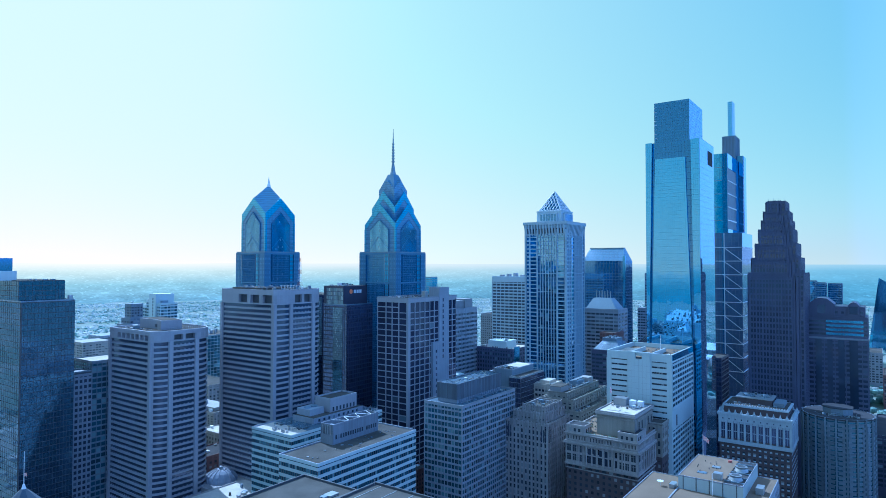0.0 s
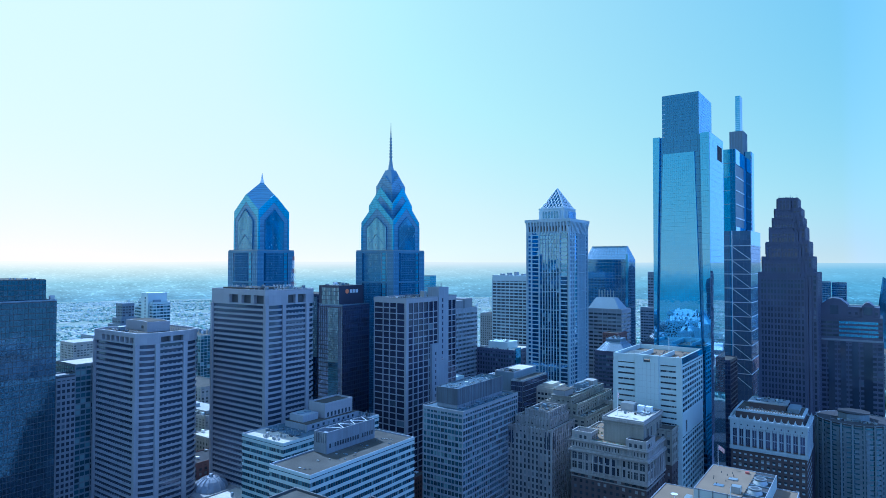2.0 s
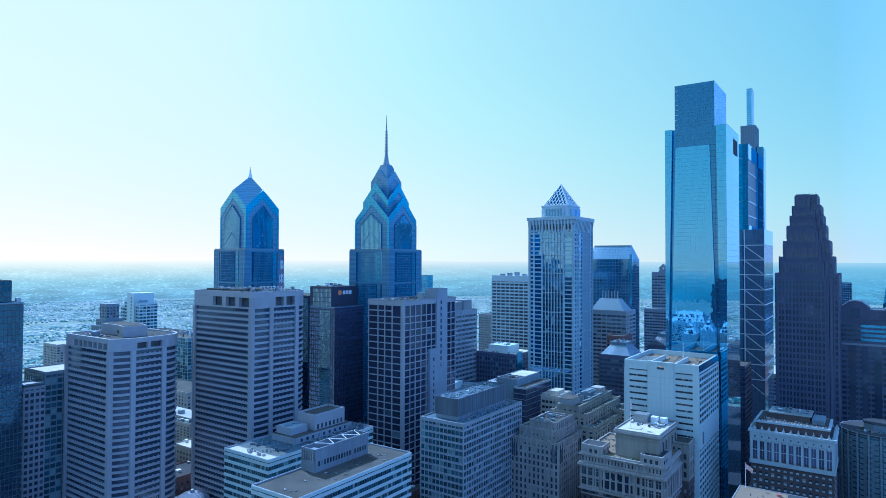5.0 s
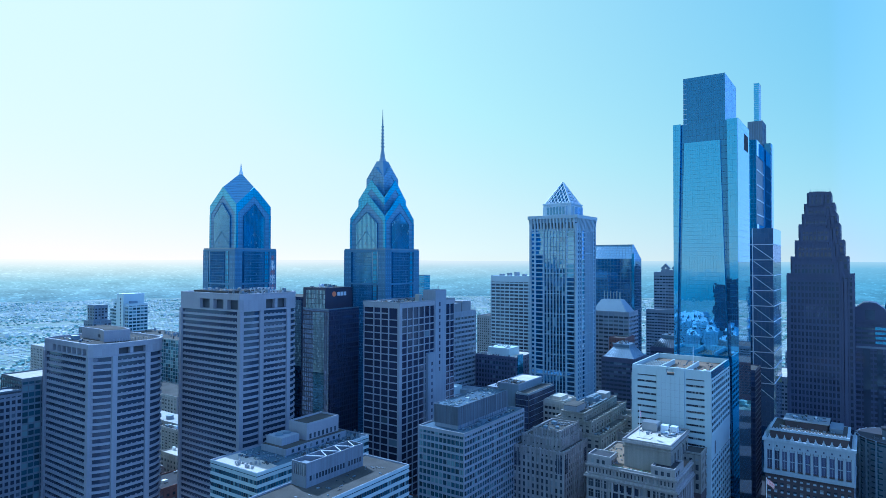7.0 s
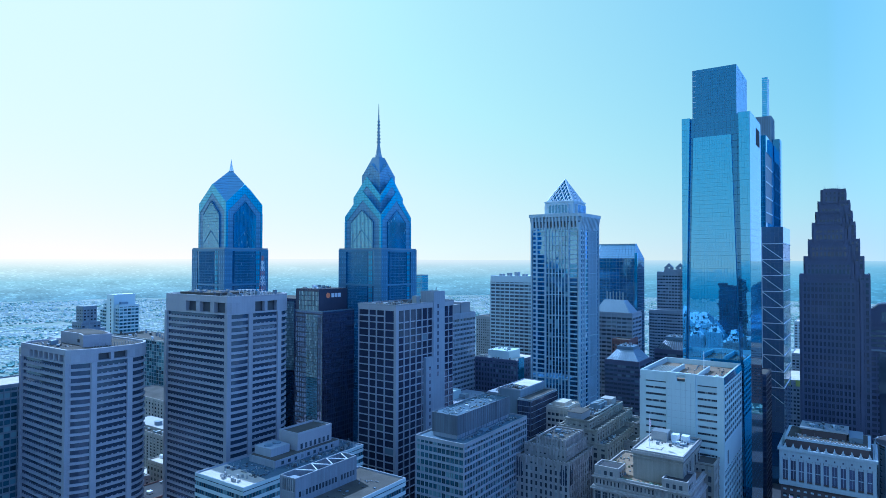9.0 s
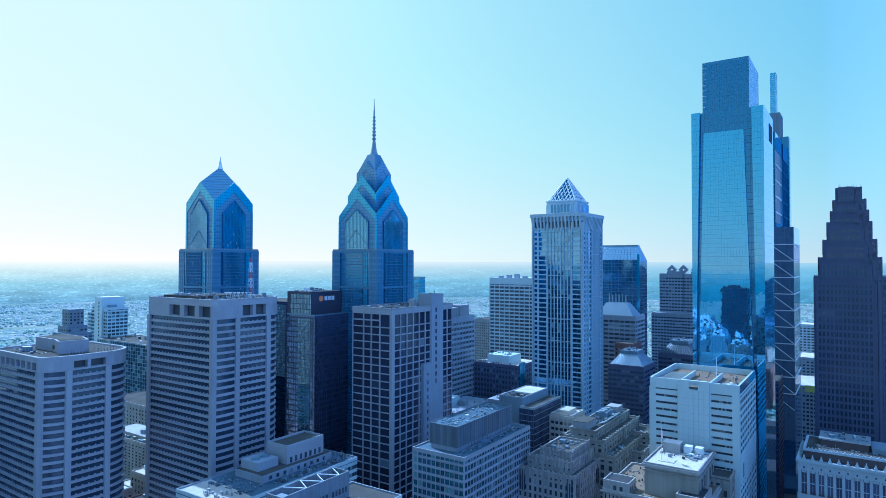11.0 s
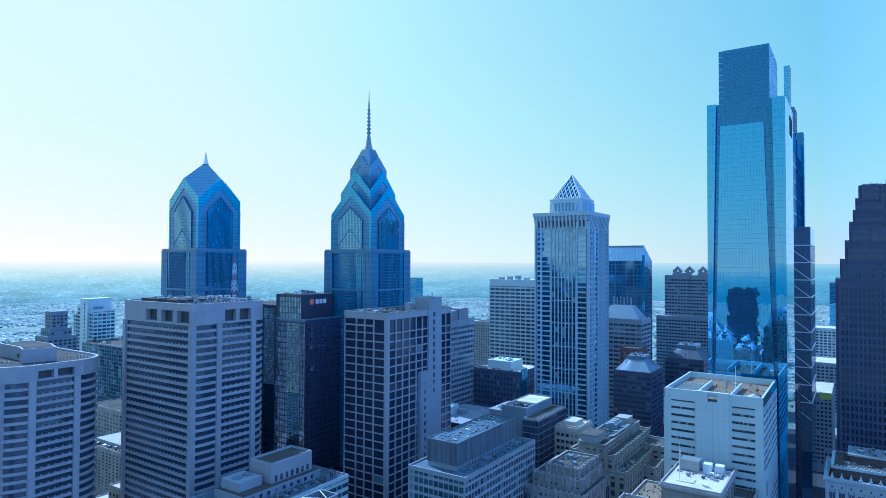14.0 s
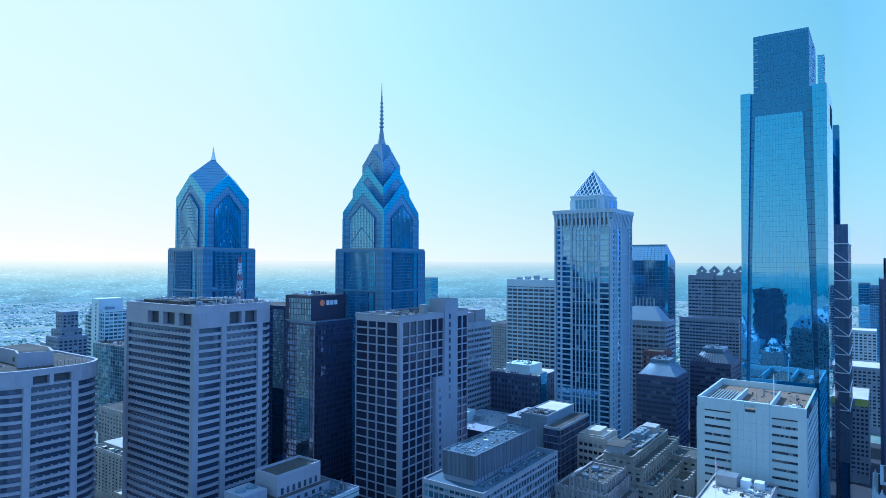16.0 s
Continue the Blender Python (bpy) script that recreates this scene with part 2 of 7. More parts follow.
GLASS_GLINT = glazing("pale_facet_glass", (0.30, 0.36, 0.38), metal=0.35, blind=0.16, low=0.75, tilt=0.03, blind_tint=(0.44, 0.48, 0.46))
GLASS_SHOP = glazing("small_window_glass", (0.075, 0.09, 0.115), metal=0.35, blind=0.16, blind_tint=(0.30, 0.31, 0.31))
LOUVRE = solid("dark_louvre_metal", (0.125, 0.142, 0.17), rough=0.6, vary=0.2, streak=0.45, pieces=0.2)


# ---- geometry ----
class Geo:
    """Vertices and faces of one mesh, gathered from boxes and prisms in world metres."""

    def __init__(self):
        self.v, self.f = [], []

    def box(self, x0, x1, y0, y1, z0, z1):
        k = len(self.v)
        self.v += [(x, y, z) for z in (z0, z1) for x, y in ((x0, y0), (x1, y0), (x1, y1), (x0, y1))]
        self.f += [tuple(k + i for i in q) for q in ((3, 2, 1, 0), (4, 5, 6, 7), (0, 1, 5, 4), (1, 2, 6, 5), (2, 3, 7, 6), (3, 0, 4, 7))]
        return self

    def prism(self, ring, z0, z1, top=None):
        """ring: corners anticlockwise seen from above; top: the upper ring where it differs."""
        k, c, top = len(self.v), len(ring), top or ring
        self.v += [(*p, z0) for p in ring] + [(*p, z1) for p in top]
        self.f += [tuple(range(k + c - 1, k - 1, -1)), tuple(range(k + c, k + 2 * c))]
        self.f += [(k + i, k + (i + 1) % c, k + c + (i + 1) % c, k + c + i) for i in range(c)]
        return self

    def solid(self, verts, faces):
        k = len(self.v)
        self.v += verts
        self.f += [tuple(k + i for i in q) for q in faces]
        return self

    def beam(self, a, b, w):
        """A square bar of width w from a to b."""
        a, b = Vector(a), Vector(b)
        d = (b - a).normalized()
        s = d.cross(Vector((0, 0, 1)) if abs(d.z) < 0.95 else Vector((1, 0, 0))).normalized() * w / 2
        t = d.cross(s).normalized() * w / 2
        ring = [s + t, -s + t, -s - t, s - t]
        return self.solid([tuple(a + r) for r in ring] + [tuple(b + r) for r in ring],
                          [(3, 2, 1, 0), (4, 5, 6, 7), (0, 1, 5, 4), (1, 2, 6, 5), (2, 3, 7, 6), (3, 0, 4, 7)])

    def tube(self, x, y, z0, z1, r0, r1=None, sides=16):
        r1 = r0 if r1 is None else r1
        at = [(math.cos(2 * math.pi * i / sides), math.sin(2 * math.pi * i / sides)) for i in range(sides)]
        return self.prism([(x + r0 * c, y + r0 * s) for c, s in at], z0, z1, [(x + r1 * c, y + r1 * s) for c, s in at])

    def mesh(self, name, material, shift=(0, 0, 0)):
        me = bpy.data.meshes.new(name)
        me.from_pydata([(a - shift[0], b - shift[1], c - shift[2]) for a, b, c in self.v], [], self.f)
        me.materials.append(material)
        me.update()
        return me


BLOCKS = {}


def block_mesh(name, dx, dy, dz, material):
    key = (round(dx, 2), round(dy, 2), round(dz, 2), material.name)
    if key not in BLOCKS:
        BLOCKS[key] = Geo().box(0, key[0], 0, key[1], 0, key[2]).mesh(name, material)
    return BLOCKS[key]


class Thing:
    """A top-level Empty at a thing's base, and the parts that hang from it. All places are given in world metres."""

    def __init__(self, name, x, y, label, category, group="", z=0.0, kind=""):
        self.x, self.y, self.z = x, y, z
        self.base = tagged(new(name), label, category, group, kind)
        self.base.location = (x, y, z)
        self.base.empty_display_size = 1.0
        self.panes, self.rest = 0, {}

    def part(self, name, geo, material, label="", parent=None, kind=""):
        ob = tagged(new(name, geo.mesh(name, material, (self.x, self.y, self.z))), label, kind=kind)
        ob.parent = parent or self.base
        return ob

    def block(self, name, ext, material, label="", parent=None):
        x0, x1, y0, y1, z0, z1 = ext
        ob = new(name, block_mesh(name, x1 - x0, y1 - y0, z1 - z0, material))
        ob.parent = parent or self.base
        ob.location = (x0 - self.x, y0 - self.y, z0 - self.z)
        return tagged(ob, label)

    def more(self, name, ext, material):
        """Keeps a piece for the one joined mesh of that name."""
        self.rest.setdefault((name, material.name), (Geo(), material))[0].box(*ext)

    def done(self):
        for (name, _), (geo, material) in self.rest.items():
            self.part(name, geo, material, kind="stuff")
        return self


def side_of(box, side):
    x0, x1, y0, y1 = box
    return {"E": ((x0, y0), (1, 0), (0, -1), x1 - x0), "N": ((x1, y0), (0, 1), (1, 0), y1 - y0),
            "W": ((x1, y1), (-1, 0), (0, 1), x1 - x0), "S": ((x0, y1), (0, -1), (-1, 0), y1 - y0)}[side]


def slab(box, side, u0, u1, z0, z1, d0, d1):
    """The extents of a block on a face: from u0 to u1 along it, d0 to d1 out of it."""
    (ox, oy), (ux, uy), (nx, ny), _ = side_of(box, side)
    xs = sorted((ox + ux * u0 + nx * d0, ox + ux * u1 + nx * d1))
    ys = sorted((oy + uy * u0 + ny * d0, oy + uy * u1 + ny * d1))
    return (xs[0], xs[1], ys[0], ys[1], z0, z1)


def facade(b, box, side, z0, z1, floors, bays, band, pier, proud, wall, glass, span=(0.0, 1.0), single=0, pier_out=0.06,
           wall2=None, band_single=True, pier_single=True, ends=True, pane=True, mull=0, pane_name="window", sill=0.0):
    """Spandrel bands, piers and panes of one face. single: how many panes, from the top down, are parts of their own."""
    width = side_of(box, side)[3]
    ua, ub = width * span[0], width * span[1]
    h, w = (z1 - z0) / floors, (ub - ua) / bays
    far = side in "WS"
    wall2 = wall2 or wall
    for i in range(floors + 1):
        za, zb = z0 + i * h - (band if i == floors else 0), z0 + i * h + (0 if i == floors else band)
        if band > 0 and zb > za:
            # bands of the east and west fronts turn the corner
            lap = proud if side in "EW" else -0.02
            ext = slab(box, side, ua - (lap if span[0] == 0.0 else 0.0), ub + (lap if span[1] == 1.0 else 0.0), za, zb, 0.0, proud)
            if far or not band_single:
                b.more("spandrel_work", ext, wall)
            else:
                b.block("spandrel", ext, wall)
    for j in range(bays + 1):
        if pier > 0 and (ends or 0 < j < bays):
            u = ua + j * w
            lap = max(0.0, proud + pier_out) - 0.01 if side in "EW" else -0.04
            a, e = max(ua, u - pier / 2), min(ub, u + pier / 2)
            a, e = (a - lap if j == 0 and span[0] == 0.0 else a), (e + lap if j == bays and span[1] == 1.0 else e)
            ext = slab(box, side, a, e, z0, z1 + 0.02, 0.0, proud + pier_out)
            if far or bays > 40 or not pier_single:
                b.more("pier_work", ext, wall2)
            else:
                b.block("pier", ext, wall2)
    if not pane:
        return
    for i in reversed(range(floors)):
        for j in range(bays):
            u0, u1 = ua + j * w + pier / 2, ua + (j + 1) * w - pier / 2
            ext = slab(box, side, u0 + 0.02, u1 - 0.02, z0 + i * h + band + sill, z0 + (i + 1) * h - 0.04, 0.01, 0.07)
            if not far and single > 0 and b.panes < 300:
                single -= 1
                b.panes += 1
                b.block(pane_name, ext, glass)
            else:
                b.more("glazing", ext, glass)
            for k in range(mull if not far else 0):
                u = u0 + (u1 - u0) * (k + 1) / (mull + 1)
                b.more("glazing_bar_work", slab(box, side, u - 0.06, u + 0.06, ext[4], ext[5], 0.07, 0.16), FRAME_DARK)


def parapet(b, box, z, high=1.0, thick=0.5, material=None, name="parapet"):
    x0, x1, y0, y1 = box
    g = Geo()
    g.box(x0, x1, y0, y0 + thick, z, z + high).box(x0, x1, y1 - thick, y1, z, z + high)
    g.box(x0, x0 + thick, y0 + thick, y1 - thick, z, z + high).box(x1 - thick, x1, y0 + thick, y1 - thick, z, z + high)
    return b.part(name, g, material or CONCRETE)


def body(b, box, z0, z1, material, name="body", roof=None):
    x0, x1, y0, y1 = box
    ob = b.part(name, Geo().box(x0, x1, y0, y1, z0, z1), material)
    if roof:
        b.part("roof_deck", Geo().box(x0 + 0.3, x1 - 0.3, y0 + 0.3, y1 - 0.3, z1, z1 + 0.15), roof)
    return ob


def clutter(b, box, z, count, seed, high=1.1):
    """Small pipes, vents, boxes and aerials strewn over a roof, too fine to pick apart: one joined mesh for each metal."""
    r = random.Random(seed)
    sets = {0: Geo(), 1: Geo(), 2: Geo()}
    for k in range(count):
        x, y, kind = r.uniform(box[0] + 1, box[1] - 2.5), r.uniform(box[2] + 1, box[3] - 2.5), r.random()
        g = sets[k % 3]
        if kind < 0.35:
            g.box(x, x + r.uniform(0.4, 1.6), y, y + r.uniform(0.4, 1.6), z, z + r.uniform(0.3, high))
        elif kind < 0.6:
            along = r.random() < 0.5
            g.box(x, x + (r.uniform(1.5, 2.4) if along else 0.22), y, y + (0.22 if along else r.uniform(1.5, 2.4)), z + 0.15, z + 0.4)
        elif kind < 0.8:
            g.tube(x, y, z, z + r.uniform(0.4, high), 0.3, 0.35, 8)
        else:
            g.box(x, x + 0.1, y, y + 0.1, z, z + r.uniform(1.0, high * 2.2))
    for (k, g), m in zip(sets.items(), (METAL, FRAME_DARK, METAL_BLUE)):
        if g.v:
            b.part("roof_clutter", g, m, kind="stuff")


def grow(box, d):
    return (box[0] - d, box[1] + d, box[2] - d, box[3] + d)


# ---- ground ----
def ground_material():
    m, n, l, p = shader("city_ground")
    geo = n.new("ShaderNodeNewGeometry")
    a, c = n.new("ShaderNodeTexNoise"), n.new("ShaderNodeTexVoronoi")
    a.inputs["Scale"].default_value, a.inputs["Detail"].default_value = 0.009, 7
    c.inputs["Scale"].default_value = 0.11
    for t in (a, c):
        l.new(geo.outputs["Position"], t.inputs["Vector"])
    blend = n.new("ShaderNodeMath")
    blend.operation, blend.inputs[1].default_value, blend.inputs[2].default_value = "MULTIPLY_ADD", 0.35, 0.0
    l.new(c.outputs["Color"], blend.inputs[0])
    add = n.new("ShaderNodeMath")
    l.new(a.outputs["Fac"], add.inputs[0]), l.new(blend.outputs[0], add.inputs[1])
    l.new(ramp(n, l, add.outputs[0], [(0.38, (0.11, 0.175, 0.13)), (0.55, (0.18, 0.23, 0.185)), (0.72, (0.24, 0.265, 0.23)), (0.95, (0.34, 0.34, 0.31))]), p.inputs["Base Color"])
    p.inputs["Roughness"].default_value, p.inputs["Specular IOR Level"].default_value = 1.0, 0.05
    return m


g = Geo()
g.tube(0, 0, -2.0, 0.0, 4750, sides=96)
tagged(new("ground", g.mesh("ground", ground_material())), "grey and green city ground of streets, yards and lots", "ground", kind="structure")


tagged(new("road", Geo().box(-470, 70, 40, 840, 0.0, 0.12).mesh("road", ASPHALT)), "dark asphalt streets between the towers", "road", kind="structure")


def haze_material():
    """Far land paling into the bright haze under the sky: parks, streets and roofs that shrink towards the horizon, as a glowing backdrop."""
    m, n, l, p = shader("horizon_haze")

    def calc(op, a, b=0.0, c=0.0, clamp=False):
        k = n.new("ShaderNodeMath")
        k.operation, k.use_clamp = op, clamp
        for i, v in enumerate((a, b, c)):
            if isinstance(v, (int, float)):
                k.inputs[i].default_value = v
            else:
                l.new(v, k.inputs[i])
        return k.outputs[0]

    geo, sep = n.new("ShaderNodeNewGeometry"), n.new("ShaderNodeSeparateXYZ")
    l.new(geo.outputs["Position"], sep.inputs[0])
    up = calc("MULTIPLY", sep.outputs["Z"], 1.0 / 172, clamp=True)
    # roofs and tree tops: broad low shapes, wider than high
    spot = n.new("ShaderNodeVectorMath")
    spot.operation, spot.inputs[1].default_value = "MULTIPLY", (1.4, 1.4, 8)
    l.new(geo.outputs["Position"], spot.inputs[0])

    def pattern(kind, scale, detail=4):
        t = n.new(kind)
        t.inputs["Scale"].default_value = scale
        l.new(spot.outputs[0], t.inputs["Vector"])
        if kind == "ShaderNodeTexNoise":
            t.inputs["Detail"].default_value = detail
            return t.outputs["Fac"]
        pick = n.new("ShaderNodeSeparateColor")
        l.new(t.outputs["Color"], pick.inputs[0])
        return pick.outputs[0]

    woods, streets = pattern("ShaderNodeTexNoise", 0.004, 5), pattern("ShaderNodeTexNoise", 0.02, 6)
    roofs, sheds = pattern("ShaderNodeTexVoronoi", 0.07), pattern("ShaderNodeTexVoronoi", 0.022)
    tone = calc("MULTIPLY_ADD", woods, 1.7, -0.82)
    tone = calc("ADD", tone, calc("MULTIPLY_ADD", streets, 0.45, -0.2))
    tone = calc("ADD", tone, calc("MULTIPLY_ADD", roofs, 0.42, -0.23))
    tone = calc("ADD", tone, calc("MULTIPLY", calc("GREATER_THAN", roofs, 0.95), 0.65))
    tone = calc("ADD", tone, calc("MULTIPLY", calc("GREATER_THAN", sheds, 0.97), 0.4))
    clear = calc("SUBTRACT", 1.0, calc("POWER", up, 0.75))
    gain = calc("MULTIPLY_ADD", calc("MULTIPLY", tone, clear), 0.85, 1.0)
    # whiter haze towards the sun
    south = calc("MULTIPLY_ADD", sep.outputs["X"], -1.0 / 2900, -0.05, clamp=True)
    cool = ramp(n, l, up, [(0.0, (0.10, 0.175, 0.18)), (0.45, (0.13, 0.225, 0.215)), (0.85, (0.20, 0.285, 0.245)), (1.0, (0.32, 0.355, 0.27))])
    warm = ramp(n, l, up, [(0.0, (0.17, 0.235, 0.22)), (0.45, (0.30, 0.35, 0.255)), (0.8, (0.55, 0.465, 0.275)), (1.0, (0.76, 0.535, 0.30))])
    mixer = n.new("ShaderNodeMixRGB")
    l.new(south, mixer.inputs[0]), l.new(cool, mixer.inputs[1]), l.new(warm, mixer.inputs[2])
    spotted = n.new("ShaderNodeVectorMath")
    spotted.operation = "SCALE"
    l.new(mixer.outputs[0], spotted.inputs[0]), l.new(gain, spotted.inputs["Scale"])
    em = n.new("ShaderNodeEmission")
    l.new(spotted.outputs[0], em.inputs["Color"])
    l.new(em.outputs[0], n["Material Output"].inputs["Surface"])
    return m


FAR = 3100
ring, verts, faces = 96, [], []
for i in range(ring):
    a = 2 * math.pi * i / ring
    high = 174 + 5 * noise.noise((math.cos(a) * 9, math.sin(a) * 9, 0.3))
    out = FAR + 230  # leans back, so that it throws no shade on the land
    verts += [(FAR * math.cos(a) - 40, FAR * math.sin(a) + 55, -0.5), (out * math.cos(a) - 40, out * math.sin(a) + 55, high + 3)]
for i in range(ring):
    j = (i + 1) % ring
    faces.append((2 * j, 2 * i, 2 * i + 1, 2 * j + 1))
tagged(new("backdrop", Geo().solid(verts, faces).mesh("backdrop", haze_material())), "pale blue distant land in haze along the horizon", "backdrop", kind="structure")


# ---- twin banded concrete towers ----
def banded_tower(name, x0, x1, y0, y1, cut, p2, p3, z_crown, z_top, floors, holes_e, holes_n, label, group):
    b = Thing(name, (x0 + x1) / 2, (y0 + y1) / 2, label, "office tower", group)

    def outline(d):
        """Plan with a cut corner, slightly bowed bays and a rounded far corner, grown by d."""
        pts = [(x0 + 4 - d * 0.5, y0 - d), (x1 - cut[0], y0 - d)]
        for k in range(1, 6):
            f, bow = k / 6, 0.9 * math.sin(math.pi * k / 6)
            pts.append((x1 - cut[0] * (1 - f) + d + bow * 0.7, y0 + (p2 - y0) * f - d * (1 - f) - bow * 0.4))
        pts += [(x1 + d, p2), (x1 + d, p3)]
        r = y1 - p3
        for k in range(1, 9):
            a = math.pi / 2 * k / 8
            pts.append((x1 - r * (1 - math.cos(a)) + d * math.cos(a), p3 + r * math.sin(a) + d * math.sin(a)))
        pts += [(x0 + 6, y1 + d), (x0 - d, y1 - 6), (x0 - d, y0 + 6)]
        return pts

    b.part("core", Geo().prism(outline(0.0), 0, z_crown), GLASS_RIBBON, "dark recessed window bands")
    h = (z_crown - 6) / floors
    shape = Geo().prism(outline(0.75), 0, h * 0.36)
    me = shape.mesh("spandrel", CONCRETE, (b.x, b.y, 0))
    for i in range(floors):
        ob = new("spandrel", me)
        ob.parent, ob.location = b.base, (0, 0, 6 + i * h)
    # window posts standing on every band
    posts = Geo()
    for i in range(floors):
        z = 6 + i * h + h * 0.36
        n = int((x1 - x0 - cut[0]) / 1.5)
        for k in range(n):
            x = x0 + 5 + (x1 - cut[0] - x0 - 6) * k / (n - 1)
            if k % 2 == 0:
                posts.box(x - 0.3, x + 0.3, y0 - 0.7, y0 - 0.2, z, z + 0.55)
        n = int((p3 - p2) / 1.5)
        for k in range(n):
            y = p2 + 1.2 + (p3 - p2 - 2.4) * k / (n - 1)
            if k % 2 == 0:
                posts.box(x1 + 0.2, x1 + 0.7, y - 0.3, y + 0.3, z, z + 0.55)
    b.part("sill_block_work", posts, CONCRETE, kind="stuff")
    for px, py in ((x1 - cut[0], y0), (x1, p2), (x1, p3), (x0 + 4, y0), (x0, y0 + 6)):
        b.block("pier", (px - 1.3, px + 1.3 if px > x0 + 5 else px + 1.0, py - 1.3, py + 1.3, 0, z_crown + 0.3), CONCRETE)
    # crown wall with its deep openings
    outer, inner = outline(0.85), outline(-2.0)
    c = len(outer)
    crown = Geo()
    crown.prism(outer, z_crown, z_crown + 0.9)
    crown.prism(outer, z_crown + (z_top - z_crown) * 0.72, z_top)
    b.part("crown", crown, CONCRETE)
    b.part("crown_core", Geo().prism(outline(-1.9), z_crown + 0.9, z_crown + (z_top - z_crown) * 0.72), FRAME_DARK)

    def wall_strip(side, a, e):
        za, zb = z_crown + 0.85, z_crown + (z_top - z_crown) * 0.73
        ext = (a, e, y0 - 0.85, y0 + 1.5, za, zb) if side == "E" else (x1 - 1.5, x1 + 0.85, a, e, za, zb)
        b.block("crown_wall", ext, CONCRETE)

    def run(side, a, e, holes):
        """Solid wall from a to e, less the openings."""
        at = a
        for h0, h1 in holes:
            wall_strip(side, at, h0)
            at = h1
        wall_strip(side, at, e)

    run("E", x0 + 4, x1 - cut[0], holes_e)
    run("N", p2, p3, holes_n)
    oo, oi = outline(0.85), outline(-1.6)
    for i in range(c):
        if i not in (0, 7):
            j = (i + 1) % c
            b.part("crown_wall", Geo().prism([oo[i], oo[j], oi[j], oi[i]], z_crown + 0.85, z_crown + (z_top - z_crown) * 0.73), CONCRETE)
    b.part("roof_deck", Geo().prism(outline(-1.2), z_top, z_top + 0.1), GRAVEL)
    rim = Geo()
    ro, ri = outline(0.85), outline(-0.4)
    for i in range(c):
        j = (i + 1) % c
        rim.prism([ro[i], ro[j], ri[j], ri[i]], z_top, z_top + 1.0)
    b.part("parapet", rim, CONCRETE)
    return b


east = banded_tower("banded_tower", -424, -366, 207, 249, (5.0, 0), 217, 235, 121.5, 127.5, 33,
                    [(-410.5 + 5.6 * k, -406.4 + 5.6 * k) for k in range(7)], [(219.0, 225.2), (226.8, 233.6)],
                    "pale concrete office tower with dark ribbon windows, the lower of two", "banded concrete towers")
east.part("penthouse", Geo().prism([(-412, 222), (-392, 222), (-381, 219), (-378, 232), (-392, 236), (-412, 236)], 127.5, 133.8), CONCRETE)
for k in range(4):
    east.block("roof_vent", (-392 + 2.1 * k, -390.6 + 2.1 * k, 221.2, 221.9, 129.2, 130.9), FRAME_DARK)
east.part("penthouse_roof", Geo().prism([(-411, 223), (-392, 223), (-382, 220), (-379, 231), (-392, 235), (-411, 235)], 133.8, 133.95), GRAVEL)
east.block("rooftop_unit", (-407, -403, 213.5, 217, 127.6, 130.0), METAL_BLUE)
clutter(east, (-420, -384, 210, 220), 127.6, 40, 703, 1.2)
for k in range(16):
    east.more("roof_railing", (-376.5, -376.1, 222 + k * 1.5, 222.2 + k * 1.5, 127.6, 129.3), METAL)
east.done()
west = banded_tower("banded_tower", -389, -328.5, 268, 313, (0.6, 0), 281.5, 301.5, 143.3, 152.3, 39,
                    [(-366 + 13.0 * k, -356.5 + 13.0 * k) for k in range(3)], [(284.5, 291), (293, 299.8)],
                    "taller pale concrete office tower with dark ribbon windows and rooftop aerials", "banded concrete towers")
west.block("penthouse", (-384, -352, 275, 296, 152.4, 154.0), GRAVEL)
rr = random.Random(4)
for k in range(26):
    x, y = rr.uniform(-380, -332), rr.uniform(271, 306)
    s, hgt = rr.uniform(0.5, 1.8), rr.uniform(0.7, 2.3)
    west.block("rooftop_unit", (x, x + s * 1.4, y, y + s, 152.4 if not (-384 < x < -350 and 273 < y < 297) else 154.0, 153.0 + hgt if not (-384 < x < -350 and 273 < y < 297) else 154.2 + hgt * 0.5), (METAL_BLUE, SLATE, METAL)[k % 3])
for k in range(7):
    west.part("dish_antenna", Geo().tube(-336 - 1.2 * k, 296 - 1.7 * k, 153, 155.6, 0.12, 0.12, 6).tube(-336 - 1.2 * k, 296 - 1.7 * k, 155.0, 155.9, 0.3, 1.0, 10), STEEL_WHITE)
clutter(west, (-386, -352, 298, 310), 152.4, 50, 701, 1.4)
clutter(west, (-352, -331, 271, 308), 152.4, 90, 702, 1.6)
mast_x, mast_y, seg = -334.0, 294.5, 2.85
for z in range(8):
    z0, z1, w0, w1 = 152.4 + z * seg, 152.4 + (z + 1) * seg, 1.35 - 0.12 * z, 1.35 - 0.12 * (z + 1)
    g = Geo()
    for sx, sy in ((-1, -1), (1, -1), (1, 1), (-1, 1)):
        g.beam((mast_x + sx * w0, mast_y + sy * w0, z0), (mast_x + sx * w1, mast_y + sy * w1, z1), 0.085)
    for (ax, ay), (bx, by) in (((-1, -1), (1, -1)), ((1, -1), (1, 1)), ((1, 1), (-1, 1)), ((-1, 1), (-1, -1))):
        g.beam((mast_x + ax * w0, mast_y + ay * w0, z0), (mast_x + bx * w1, mast_y + by * w1, z1), 0.06)
        g.beam((mast_x + bx * w0, mast_y + by * w0, z0), (mast_x + ax * w1, mast_y + ay * w1, z1), 0.06)
    red = z in (1, 4, 7)
    west.part("mast_section", g, STEEL_RED if red else STEEL_WHITE, "red mast section" if red else "white mast section", kind="stuff")
west.done()


